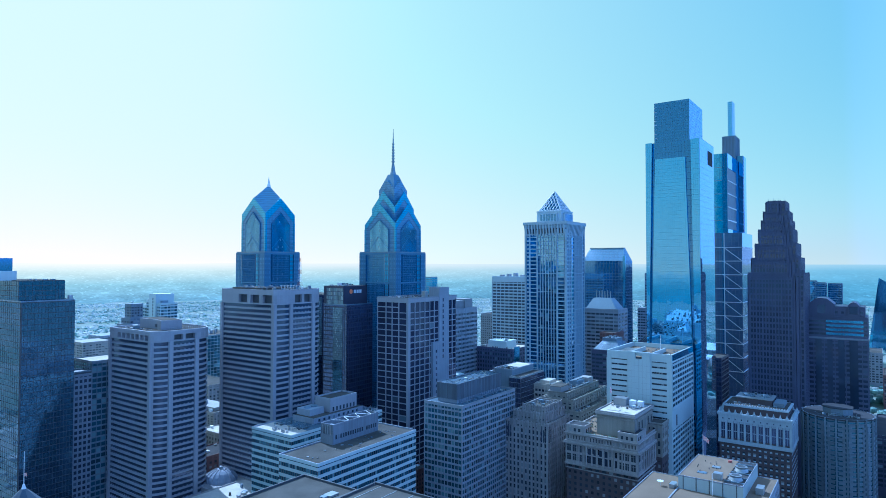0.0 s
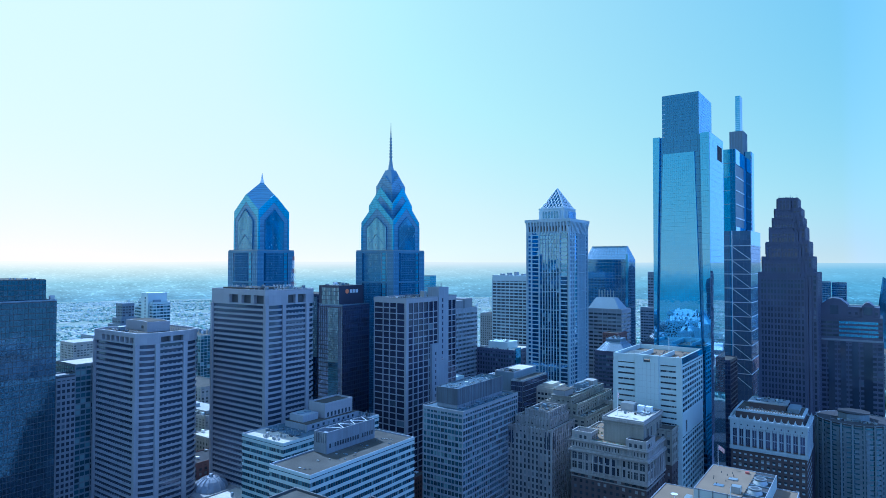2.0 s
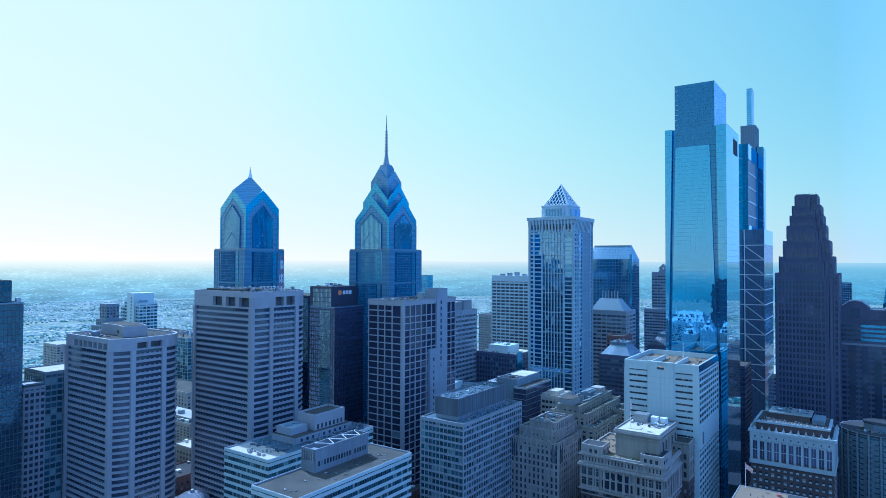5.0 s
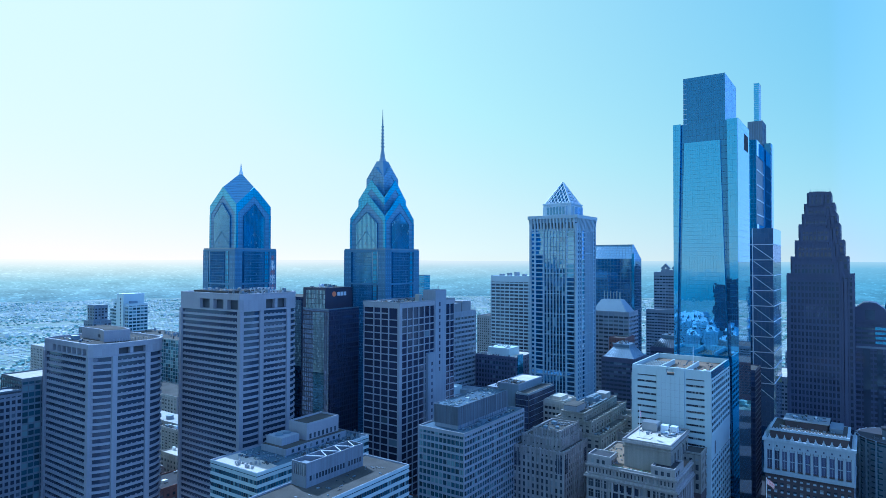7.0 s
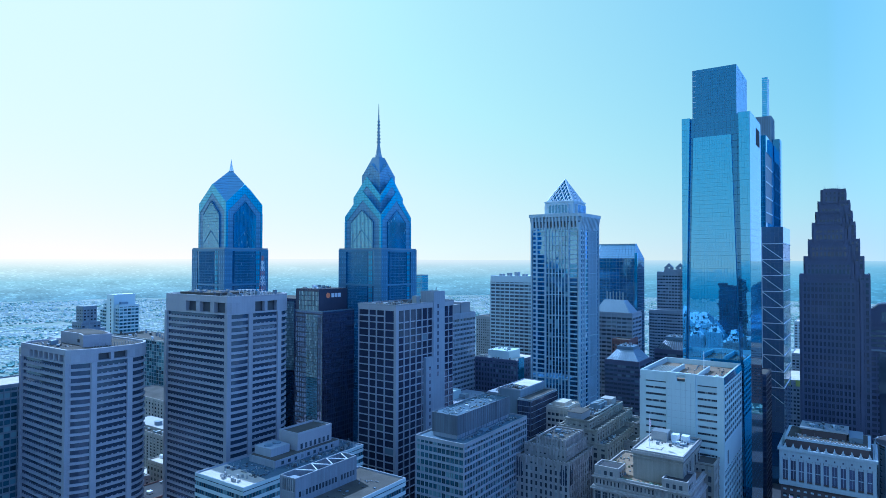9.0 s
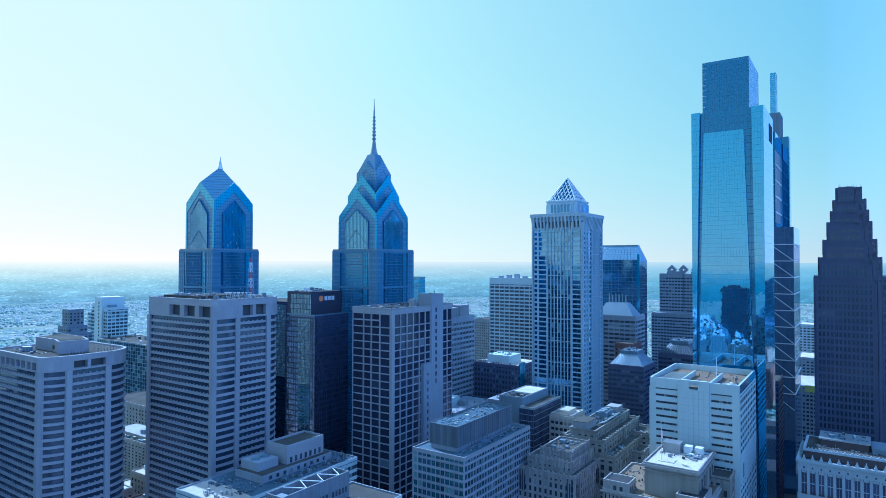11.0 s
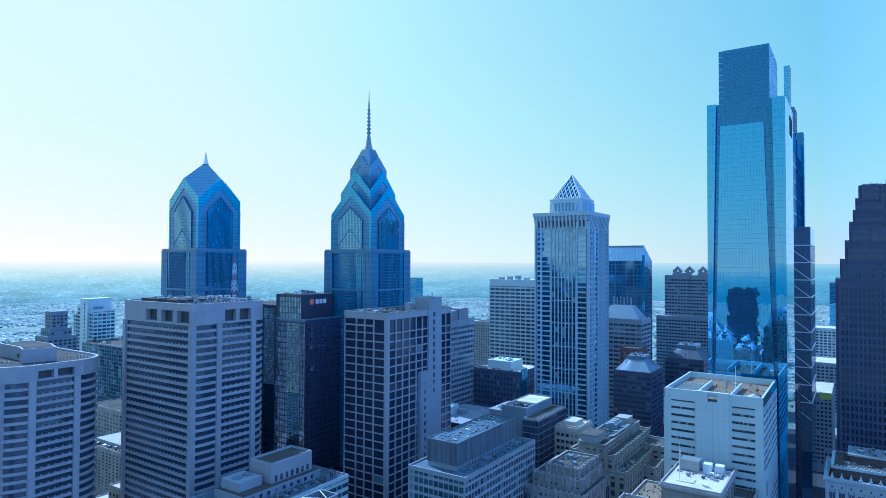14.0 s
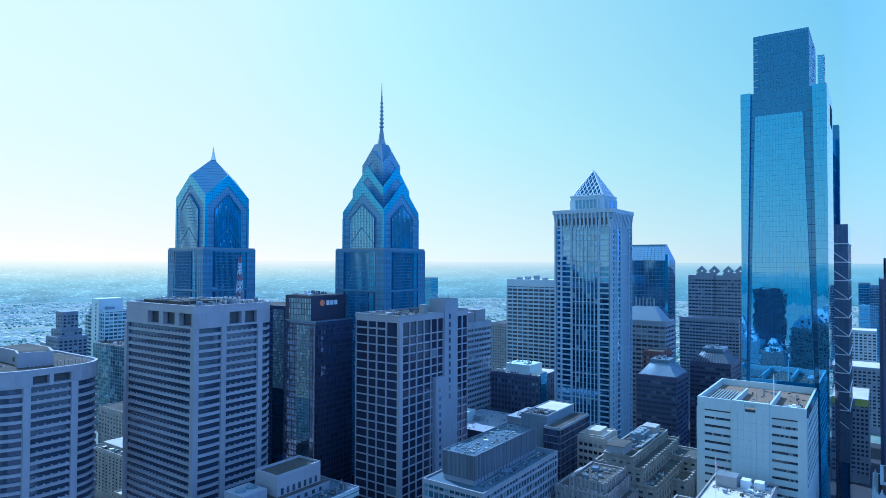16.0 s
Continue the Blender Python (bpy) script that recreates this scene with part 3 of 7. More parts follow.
# ---- pointed blue glass towers ----
def cross_gable(cx, cy, s, z0, z_corner, z_gable, z_peak):
    """A square shaft whose four faces end in gables, its roof rising to a point."""
    h = s / 2
    c = [(cx - h, cy - h), (cx + h, cy - h), (cx + h, cy + h), (cx - h, cy + h)]
    m = [(cx, cy - h), (cx + h, cy), (cx, cy + h), (cx - h, cy)]
    v = [(*p, z0) for p in c] + [(*p, z_corner) for p in c] + [(*p, z_gable) for p in m] + [(cx, cy, z_peak)]
    f = [(3, 2, 1, 0)]
    for i in range(4):
        j = (i + 1) % 4
        f += [(i, j, 4 + j, 8 + i, 4 + i), (4 + i, 8 + i, 12), (8 + i, 4 + j, 12)]
    return Geo().solid(v, f)


def gable_strips(b, cx, cy, s, low, high, out, material):
    """A sloping strip along each half of the four gables. low, high: its lower and upper edge, each at the corner and at the apex."""
    h = s / 2 + out
    c = [(cx - h, cy - h), (cx + h, cy - h), (cx + h, cy + h), (cx - h, cy + h)]
    for i in range(4):
        p, q = Vector((*c[i], 0)), Vector((*c[(i + 1) % 4], 0))
        mid = (p + q) / 2
        inward = (Vector((cx, cy, 0)) - mid).normalized() * (out + 0.6)
        for e in (p, q):
            e2 = e.lerp(mid, 0.004)
            v = []
            for off in (Vector((0, 0, 0)), inward):
                v += [tuple(e2 + off + Vector((0, 0, low[0]))), tuple(mid + off + Vector((0, 0, low[1]))),
                      tuple(mid + off + Vector((0, 0, high[1]))), tuple(e2 + off + Vector((0, 0, high[0])))]
            b.part("gable_strip", Geo().solid(v, [(0, 1, 2, 3), (7, 6, 5, 4), (0, 4, 5, 1), (1, 5, 6, 2), (2, 6, 7, 3), (3, 7, 4, 0)]), material)


def gabled_bay(b, up, side, z0, eave, apex, inner):
    """A glazed bay standing proud of one upper face: a fine lattice under its own gable, with a smaller chevron in it."""
    deep, width = 0.9, side_of(up, side)[3]
    ua, ub = width * 0.20, width * 0.80
    (ox, oy), (ux, uy), (nx, ny), _ = side_of(up, side)

    def at(u, z, d):
        return (ox + ux * u + nx * d, oy + uy * u + ny * d, z)
    um = (ua + ub) / 2
    prof = [(ua, z0), (ub, z0), (ub, eave), (um, apex), (ua, eave)]
    v = [at(u, z, deep) for u, z in prof] + [at(u, z, 0.0) for u, z in prof]
    b.part("gabled_bay", Geo().solid(v, [(0, 1, 2, 3, 4), (9, 8, 7, 6, 5)] + [(i, i + 5, (i + 1) % 5 + 5, (i + 1) % 5) for i in range(5)]), GLASS_DEEP)
    cols, pitch = 16, 1.95
    w = (ub - ua) / cols
    for j in range(cols):
        u0, u1 = ua + w * j + 0.14, ua + w * (j + 1) - 0.14
        top = eave + (apex - eave) * (1 - abs((u0 + u1) / 2 - um) / (um - ua)) - 0.9
        z = z0 + 0.4
        while z < top - 0.4:
            e = slab(up, side, u0, u1, z, min(z + pitch - 0.32, top), deep + 0.02, deep + 0.10)
            b.more("glazing", e, GLASS_LATTICE)
            z += pitch
    for j in range(cols + 1):
        u = ua + w * j
        top = eave + (apex - eave) * (1 - abs(u - um) / (um - ua)) - 0.4
        b.more("glazing_bar_work", slab(up, side, u - 0.09, u + 0.09, z0, top, deep, deep + 0.2), MULLION_BLUE)
    for a, t in ((eave, apex), inner):
        d, h = deep + 0.12, 0.2
        prof = [(ua, a - h), (um, t - h), (ub, a - h), (ub, a + h), (um, t + h), (ua, a + h)]
        v = [at(u, z, d + 0.2) for u, z in prof] + [at(u, z, d - 0.2) for u, z in prof]
        b.part("chevron", Geo().solid(v, [(0, 1, 4, 5), (1, 2, 3, 4), (11, 10, 7, 6), (10, 9, 8, 7)] + [(q, q + 6, (q + 1) % 6 + 6, (q + 1) % 6) for q in range(6)]), MULLION_BLUE)


def glass_tower(b, cx, cy, s_low, z_sh, s_up, z_strip, eave, apex, inner, floor=3.9):
    """The shaft below the gables: banded corners, and in each face a lighter gridded bay."""
    lo = (cx - s_low / 2, cx + s_low / 2, cy - s_low / 2, cy + s_low / 2)
    b.part("shaft", Geo().box(*lo, 0, z_sh), GLASS_DEEP)
    up = (cx - s_up / 2, cx + s_up / 2, cy - s_up / 2, cy + s_up / 2)
    n = int((z_sh - 40) / floor)
    z0 = z_sh - n * floor
    for side in "ENWS":
        facade(b, lo, side, z0, z_sh, n, 3, 1.75, 0.18, 0.25, MULLION_BLUE, GLASS_CROWN, span=(0.0, 0.17), wall2=MULLION_BLUE, band_single=False, pier_single=False)
        facade(b, lo, side, z0, z_sh, 2 * n, 20, 0.3, 0.16, 0.3, MULLION_BLUE, GLASS_LATTICE, span=(0.22, 0.68), band_single=False, pier_single=False)
        facade(b, lo, side, z0, z_sh, n, 2, 1.0, 0.14, 0.2, MULLION_BLUE, GLASS_CYAN, span=(0.71, 0.80), band_single=False, pier_single=False)
        facade(b, lo, side, z0, z_sh, n, 3, 1.75, 0.18, 0.25, MULLION_BLUE, GLASS_CROWN, span=(0.83, 1.0), wall2=MULLION_BLUE, band_single=False, pier_single=False)
        w = side_of(lo, side)[3]
        for z in (z_sh - 26, z_sh - 1.4, z_sh - 52):
            b.block("belt_course", slab(lo, side, 0, w, z, z + 1.3, 0.0, 0.55), MULLION_BLUE)
        k = int((eave - z_sh) / floor)
        wu = side_of(up, side)[3]
        for j in range(k):
            for a, e in ((0.01, 0.19), (0.81, 0.99)):
                b.more("spandrel_work", slab(up, side, wu * a, wu * e, z_sh + j * floor, z_sh + j * floor + 1.2, 0.0, 0.12), MULLION_BLUE)
        gabled_bay(b, up, side, z_sh, eave, apex, inner)
    parapet(b, lo, z_sh, 1.0, 0.6, METAL_BLUE)
    for sx in (-1, 1):
        for sy in (-1, 1):
            x, y = cx + sx * (s_up / 2 - 0.5), cy + sy * (s_up / 2 - 0.5)
            b.block("corner_rib", (x - 0.8, x + 0.8, y - 0.8, y + 0.8, z_sh, z_strip + 1.0), GLASS_CYAN)


one = Thing("spired_glass_tower", -350, 414.6, "blue mirror-glass tower with stacked chevron gables and a tall spire", "skyscraper", "pointed glass towers")
glass_tower(one, -350, 414.6, 40.6, 180.5, 34.6, 200.0, 200.6, 209.4, (184.0, 194.6))
for s, zb, zc, zg, zp, low, high in ((34.6, 180.5, 204.9, 223.0, 203.0, (200.0, 216.4), (205.0, 223.2)), (25.8, 198.0, 219.2, 234.0, 217.0, (214.3, 227.2), (219.3, 234.2)),
                                     (17.1, 214.0, 235.6, 244.3, 246.0, (229.5, 238.0), (235.8, 244.5))):
    one.part("gabled_tier", cross_gable(-350, 414.6, s, zb, zc, zg, zp), GLASS_CROWN)
    gable_strips(one, -350, 414.6, s, low, high, 0.2, GLASS_CYAN if s > 20 else GLASS_CROWN)
    gable_strips(one, -350, 414.6, s, (low[0] - 0.4, low[1] - 0.4), (low[0], low[1]), 0.26, MULLION_BLUE)
cap = Geo()
for ra, rb, za, zb in ((8.3, 3.2, 236.5, 249.8),):
    cap.prism([(-350 + ra * a, 414.6 + ra * e) for a, e in ((-1, -1), (1, -1), (1, 1), (-1, 1))], za, zb, [(-350 + rb * a, 414.6 + rb * e) for a, e in ((-1, -1), (1, -1), (1, 1), (-1, 1))])
one.part("pointed_cap", cap, MULLION_BLUE)
spire = Geo()
for z0, z1, r0, r1 in ((248.6, 253, 3.3, 2.0), (253, 260, 2.0, 1.0), (260, 282, 0.95, 0.5), (282, 290.6, 0.4, 0.15)):
    spire.tube(-350, 414.6, z0, z1, r0, r1, 8)
for k in range(7):
    spire.tube(-350, 414.6, 261 + k * 2.6, 262.0 + k * 2.6, 1.5 - 0.08 * k, 1.5 - 0.08 * k, 8)
one.part("spire", spire, METAL_BLUE)
for k in range(16):
    one.block("balcony", (-369.5, -366, 434.9, 436.2, 178 - k * 3.9, 178.5 - k * 3.9), METAL)
one.done()

two = Thing("peaked_glass_tower", -437, 349, "blue mirror-glass tower with a gabled pyramid top and small finial", "skyscraper", "pointed glass towers")
glass_tower(two, -437, 349, 37.6, 180.5, 31.5, 206.0, 205.5, 215.6, (184.0, 194.0))
two.part("gabled_tier", cross_gable(-437, 349, 31.5, 180.5, 213.6, 227.6, 240.0), GLASS_CROWN)
gable_strips(two, -437, 349, 31.5, (206.0, 221.2), (213.8, 227.8), 0.2, GLASS_CYAN)
gable_strips(two, -437, 349, 31.5, (205.6, 220.8), (206.0, 221.2), 0.26, MULLION_BLUE)
two.part("finial", Geo().tube(-437, 349, 238.5, 242.2, 1.9, 0.9, 8).tube(-437, 349, 242.2, 247.5, 0.9, 0.08, 8), STEEL_WHITE)
two.done()


# ---- pale granite tower with a lattice pyramid ----
def pyramid_tower():
    box = (-279, -237, 528, 570)
    b = Thing("pyramid_topped_tower", -258, 549, "pale granite tower with ribbed piers and an openwork pyramid", "skyscraper")
    body(b, box, 0, 205, GLASS_DARK)
    n = 44
    h = (200 - 35) / n
    for side in "ENWS":
        w = side_of(box, side)[3]
        if side in "EW":
            plan = (((0.03, 0.10, 1, h * 0.4, 0.5), (0.125, 0.285, 1, h * 0.27, 0.3), (0.80, 0.965, 1, h * 0.27, 0.3)), (0.31, 0.775), (0.0, 0.105, 0.29, 0.785, 0.98))
        else:
            plan = (((0.03, 0.12, 1, h * 0.4, 0.5), (0.14, 0.23, 1, h * 0.4, 0.5), (0.26, 0.42, 1, h * 0.27, 0.3), (0.87, 0.97, 1, h * 0.27, 0.3)), (0.45, 0.84), (0.0, 0.122, 0.235, 0.425, 0.85, 0.98))
        for a, e, m, hh, pp in plan[0]:
            facade(b, box, side, 35, 200, n, m, hh, pp, 0.35, WHITE_STONE, GLASS_PIER, span=(a, e), band_single=False, pier_single=False)
        facade(b, box, side, 35, 200, n, 7, h * 0.1, 0.7, 0.12, METAL_BLUE, GLASS_PIER, span=plan[1], band_single=False, wall2=WHITE_STONE, pier_out=0.5)
        for u in plan[2]:
            b.block("corner_pier", slab(box, side, w * u, w * (u + 0.02), 0, 204, 0, 1.0), WHITE_STONE)
        for z in range(60, 190, 17):
            b.more("belt_course", slab(box, side, w * plan[1][0], w * plan[1][1], z, z + 0.5, 0.0, 0.5), WHITE_STONE)
        # flaring brackets under the cornice
        for k in range(14):
            u = w * (k + 0.5) / 14
            g = Geo()
            e0, e1 = slab(box, side, u - 0.6, u + 0.6, 199, 200, 0, 0.6), slab(box, side, u - 0.6, u + 0.6, 208, 209, 0, 2.2)
            g.prism([(e0[0], e0[2]), (e0[1], e0[2]), (e0[1], e0[3]), (e0[0], e0[3])], 198, 208.5, [(e1[0], e1[2]), (e1[1], e1[2]), (e1[1], e1[3]), (e1[0], e1[3])])
            b.part("cornice_bracket", g, WHITE_STONE)
    x0, x1, y0, y1 = box
    b.part("frieze", Geo().box(x0, x1, y0, y1, 205, 208.4), WHITE_STONE)
    b.part("cornice", Geo().box(*grow(box, 1.7), 208.5, 211.2), WHITE_STONE)
    cx, cy = -258, 549
    t1 = (cx - 12.6, cx + 12.6, cy - 12.6, cy + 12.6)
    attic = b.part("attic", Geo().box(*t1, 211.2, 221), WHITE_STONE)
    for side in "ENWS":
        for k in range(6):
            b.block("attic_window", slab(t1, side, 4.6 + k * 2.8, 6.4 + k * 2.8, 212.5, 218.8, 2.2, 2.36), GLASS_DEEP, parent=attic)
    b.part("attic_corner", Geo().box(cx - 14.8, cx + 14.8, cy - 9, cy + 9, 211.2, 219.5).box(cx - 9, cx + 9, cy - 14.8, cy + 14.8, 211.2, 219.5), WHITE_STONE)
    b.part("attic_cornice", Geo().box(cx - 13.1, cx + 13.1, cy - 13.1, cy + 13.1, 221, 222.2), WHITE_STONE)
    base, tip = 11.4, Vector((cx, cy, 241.8))
    cs = [Vector((cx + sx * base, cy + sy * base, 222.3)) for sx, sy in ((-1, -1), (1, -1), (1, 1), (-1, 1))]
    b.part("pyramid_core", Geo().prism([tuple((c.x, c.y)) for c in [tip + (c - tip) * 0.9 for c in cs]], 222.2, 240.5, [(cx - 0.3, cy - 0.3), (cx + 0.3, cy - 0.3), (cx + 0.3, cy + 0.3), (cx - 0.3, cy + 0.3)]), GLASS_DEEP)
    for i in range(4):
        a, d = cs[i], cs[(i + 1) % 4]
        b.part("pyramid_rib", Geo().beam(a, tip, 0.9), STEEL_WHITE)
        lat = Geo()
        lat.beam(a, d, 0.8)
        m = 7
        for k in range(1, m):
            f = k / m
            lat.beam(a.lerp(d, f), d.lerp(tip, 1 - f), 0.45)
            lat.beam(a.lerp(d, f), a.lerp(tip, f), 0.45)
        b.part("pyramid_lattice", lat, STEEL_WHITE)
    b.done()


pyramid_tower()


# ---- tall pale glass tower with a lantern top ----
def glazed_sheet(b, name, foot, top, z0, z1, y_foot, y_top, rows, cols, single):
    """A tapering glass front facing east: a backing sheet and panes with open joints, the topmost as parts of their own."""
    quads = [(3, 2, 1, 0), (4, 5, 6, 7), (0, 1, 5, 4), (1, 2, 6, 5), (2, 3, 7, 6), (3, 0, 4, 7)]
    b.part(name, Geo().solid([(foot[0], y_foot + 0.1, z0), (foot[1], y_foot + 0.1, z0), (foot[1], y_foot + 3.2, z0), (foot[0], y_foot + 3.2, z0),
                              (top[0], y_top + 0.1, z1), (top[1], y_top + 0.1, z1), (top[1], y_top + 1.6, z1), (top[0], y_top + 1.6, z1)], quads), MULLION_PALE)

    def at(r, c):
        f = r / rows
        left, right = foot[0] + (top[0] - foot[0]) * f, foot[1] + (top[1] - foot[1]) * f
        return left + (right - left) * c / cols, y_foot + (y_top - y_foot) * f, z0 + (z1 - z0) * f

    rest, count = Geo(), 0
    for i in reversed(range(rows)):
        for j in range(cols):
            q = [at(i + 0.012, j + 0.015), at(i + 0.012, j + 0.985), at(i + 0.988, j + 0.985), at(i + 0.988, j + 0.015)]
            v = [(p[0], p[1] - 0.08, p[2]) for p in q] + [(p[0], p[1] + 0.05, p[2]) for p in q]
            fs = [(0, 1, 2, 3), (7, 6, 5, 4), (0, 4, 5, 1), (1, 5, 6, 2), (2, 6, 7, 3), (3, 7, 4, 0)]
            if count < single:
                count += 1
                b.part("window", Geo().solid(v, fs), GLASS_STEEL)
            else:
                rest.solid(v, fs)
    b.part(name + "_glazing", rest, GLASS_STEEL, kind="stuff")


def lantern_tower():
    box, z = (-143.4, -105.0, 463.7, 509.5), 261.8
    x0, x1, y0, y1 = box
    b = Thing("tall_glass_tower", -124, 486, "tall pale blue mirror-glass tower with a set-back glass lantern", "skyscraper")
    b.part("shaft", Geo().box(x0 + 0.2, x1 - 0.2, y0 + 2.6, y1, 0, z - 0.3), GLASS_DEEP)
    n = 64
    h = z / n
    for side, bays, single in (("N", 24, 100), ("W", 12, 0), ("S", 15, 0)):
        facade(b, box, side, 0, z, n, bays, 0.07, 0.06, 0.03, METAL_BLUE, GLASS_STEEL, single=single, band_single=False, pier_out=0.03)
    # east front: two corner strips narrowing and a leaning middle panel broadening towards the foot, slits between them
    zt = 249.5
    glazed_sheet(b, "corner_strip", (x0, -143.0), (x0, -138.7), 40, z, y0, y0, 60, 3, 40)
    glazed_sheet(b, "corner_strip", (-108.3, x1), (-111.1, x1), 40, z, y0, y0, 60, 4, 40)
    glazed_sheet(b, "leaning_panel", (-141.6, -108.9), (-136.9, -115.4), 40, zt, y0 + 0.12, y0 + 1.7, 80, 16, 100)
    slit = (x0, x1, y0 + 2.6, y1)
    facade(b, slit, "E", 0, z - 12.2, 61, 14, 0.3, 0.12, 0.15, MULLION_BLUE, GLASS_DEEP, span=(0.02, 0.95), band_single=False, pier_single=False)
    facade(b, slit, "E", z - 12.2, z, 3, 12, 0.15, 0.12, 0.1, MULLION_BLUE, GLASS_DEEP, span=(0.12, 0.84), band_single=False)
    # no recess here: a flat black slab paints the hole's shade
    g = Geo().box(x1 + 0.02, x1 + 0.2, 489, 504, z - 16.0, z - 5.5)
    b.part("plant_opening", g, TAR, "black slab for the dark of an open plant-room hole")
    # lantern
    lan = (-137.6, -112.6, 467.0, 507.0)
    b.part("lantern_core", Geo().box(lan[0] + 2.2, lan[1] - 0.4, lan[2] + 0.4, lan[3] - 2, z - 0.3, 290.6), GLASS_DEEP)
    for side, bays in (("E", 13), ("N", 18), ("W", 13), ("S", 18)):
        facade(b, lan, side, z, 292, 14, bays + 6, 0.1, 0.1, 0.05, MULLION_BLUE, GLASS_DEEP if side == "E" else GLASS_STEEL, band_single=False, single=0)
    for k in range(10):
        b.block("lantern_frame", (lan[0] - 0.2, lan[0] + 2.0, lan[2] - 0.25, lan[2] + 0.1, z + k * 3.33, z + k * 3.33 + 0.22), STEEL_WHITE)
    for edge in ((x0, x1, y1 - 0.4, y1), (x0, x0 + 0.4, y0 + 3, y1 - 0.4), (x1 - 0.4, x1, y0 + 3, y1 - 0.4)):
        b.block("roof_edge", (*edge, z, z + 0.5), MULLION_PALE)
    b.done()


lantern_tower()


# ---- slim tower with diagonal bracing ----
def braced_tower():
    b = Thing("braced_glass_tower", -125, 645, "slim dark glass tower with white diagonal bracing and light mast", "skyscraper")
    low, tall = (-150.0, -101.8, 606, 660), (-139.0, -113.7, 606.6, 655)
    b.part("lower_block", Geo().box(*low, 0, 199.8), GLASS_DEEP)
    b.part("upper_block", Geo().box(*tall, 199.8, 273.0), GLASS_DEEP)
    b.part("side_slab", Geo().box(-124, -108.4, 655, 671, 199.8, 277.2), GLASS_DEEP)
    facade(b, low, "N", 40, 199.8, 40, 14, 0.12, 0.1, 0.06, SLATE, GLASS_SLATE, single=120, band_single=False)
    facade(b, low, "E", 40, 199.8, 40, 6, 0.15, 0.12, 0.06, MULLION_BLUE, GLASS_SLATE, span=(0.35, 0.66), single=40, band_single=False)
    facade(b, low, "E", 40, 199.8, 40, 5, 0.12, 0.1, 0.06, SLATE, GLASS_SLATE, span=(0.70, 1.0), single=60, band_single=False)
    # bracing of the front bay
    xa, xb, yy = -116.6, -102.1, 605.6
    b.block("brace_column", (xa - 0.35, xa + 0.35, 605.2, 606.2, 30, 199.8), STEEL_WHITE)
    for k in range(10):
        z = 186.6 - 12.45 * k
        b.block("floor_beam", (-124.5, -101.4, 605.3, 606.0, z - 0.3, z + 0.3), STEEL_WHITE)
        b.block("floor_beam", (-101.8, -101.3, 606.0, 660, z - 0.3, z + 0.3), STEEL_WHITE)
        if z > 62:
            b.part("brace", Geo().beam((xa, yy, z - 0.4), (xb, yy, z - 12.0), 0.5), STEEL_WHITE)
    # paler glass sheet puts the sky's reflection into the top of this side
    b.part("pale_north_glazing", Geo().box(-101.75, -101.6, 606.3, 659.7, 187.2, 199.6), GLASS_STEEL)
    # upper shaft: glazed east front with a framed corner, slate panels with pale floor bands on the north
    facade(b, tall, "E", 200, 273, 18, 9, 0.12, 0.1, 0.06, MULLION_PALE, GLASS_BLUE, span=(0.0, 0.84), single=0, band_single=False, pier_single=False)
    facade(b, tall, "E", 200, 273, 18, 2, 0.2, 0.25, 0.1, MULLION_BLUE, GLASS_DEEP, span=(0.85, 1.0), band_single=False, pier_single=False)
    facade(b, tall, "N", 200, 259.6, 15, 8, 0.1, 0.1, 0.05, SLATE, SLATE, span=(0.0, 0.86), single=0, band_single=False, pier_single=False)
    b.part("sky_lobby", Geo().box(-113.7, -113.2, 607.0, 648, 259.8, 272.8), GLASS_STEEL)
    b.part("sky_lobby", Geo().box(-113.7, -113.2, 607.0, 648, 200.0, 203.6), GLASS_STEEL)
    for k in range(5):
        z = 260.4 - 12.2 * k
        if k:
            b.block("sky_floor_band", (-113.7, -113.1, 607.0, 648, z - 0.5, z + 0.5), STEEL_WHITE)
        b.block("floor_line", (-139.0, -118.0, 606.2, 606.6, z - 0.2, z + 0.2), METAL)
    for k in range(18):
        b.more("stair_window", (-108.4, -108.2, 655.8, 657.6, 203 + k * 4.0, 205.4 + k * 4.0), GLASS_BLACK)
    b.part("slab_edge", Geo().box(-108.4, -108.1, 659, 670.8, 200.2, 277.0), GLASS_STEEL)
    b.part("core_top", Geo().box(-126.0, -114.2, 650, 674, 272.5, 297.0), SLATE)
    for k in range(9):
        b.more("core_rib", (-125.6 + k * 1.35, -125.3 + k * 1.35, 649.7, 650.0, 273, 297), METAL_BLUE)
        b.more("core_rib", (-114.2, -113.9, 651 + k * 2.6, 651.4 + k * 2.6, 273, 297), METAL_BLUE)
    b.part("light_mast", Geo().box(-121.5, -117.5, 655, 668, 276, 332), GLASS_STEEL)
    for k in range(24):
        b.more("mast_framing", (-121.7, -117.3, 654.8, 668.2, 288 + k * 1.9, 288.25 + k * 1.9), STEEL_WHITE)
    b.done()


braced_tower()


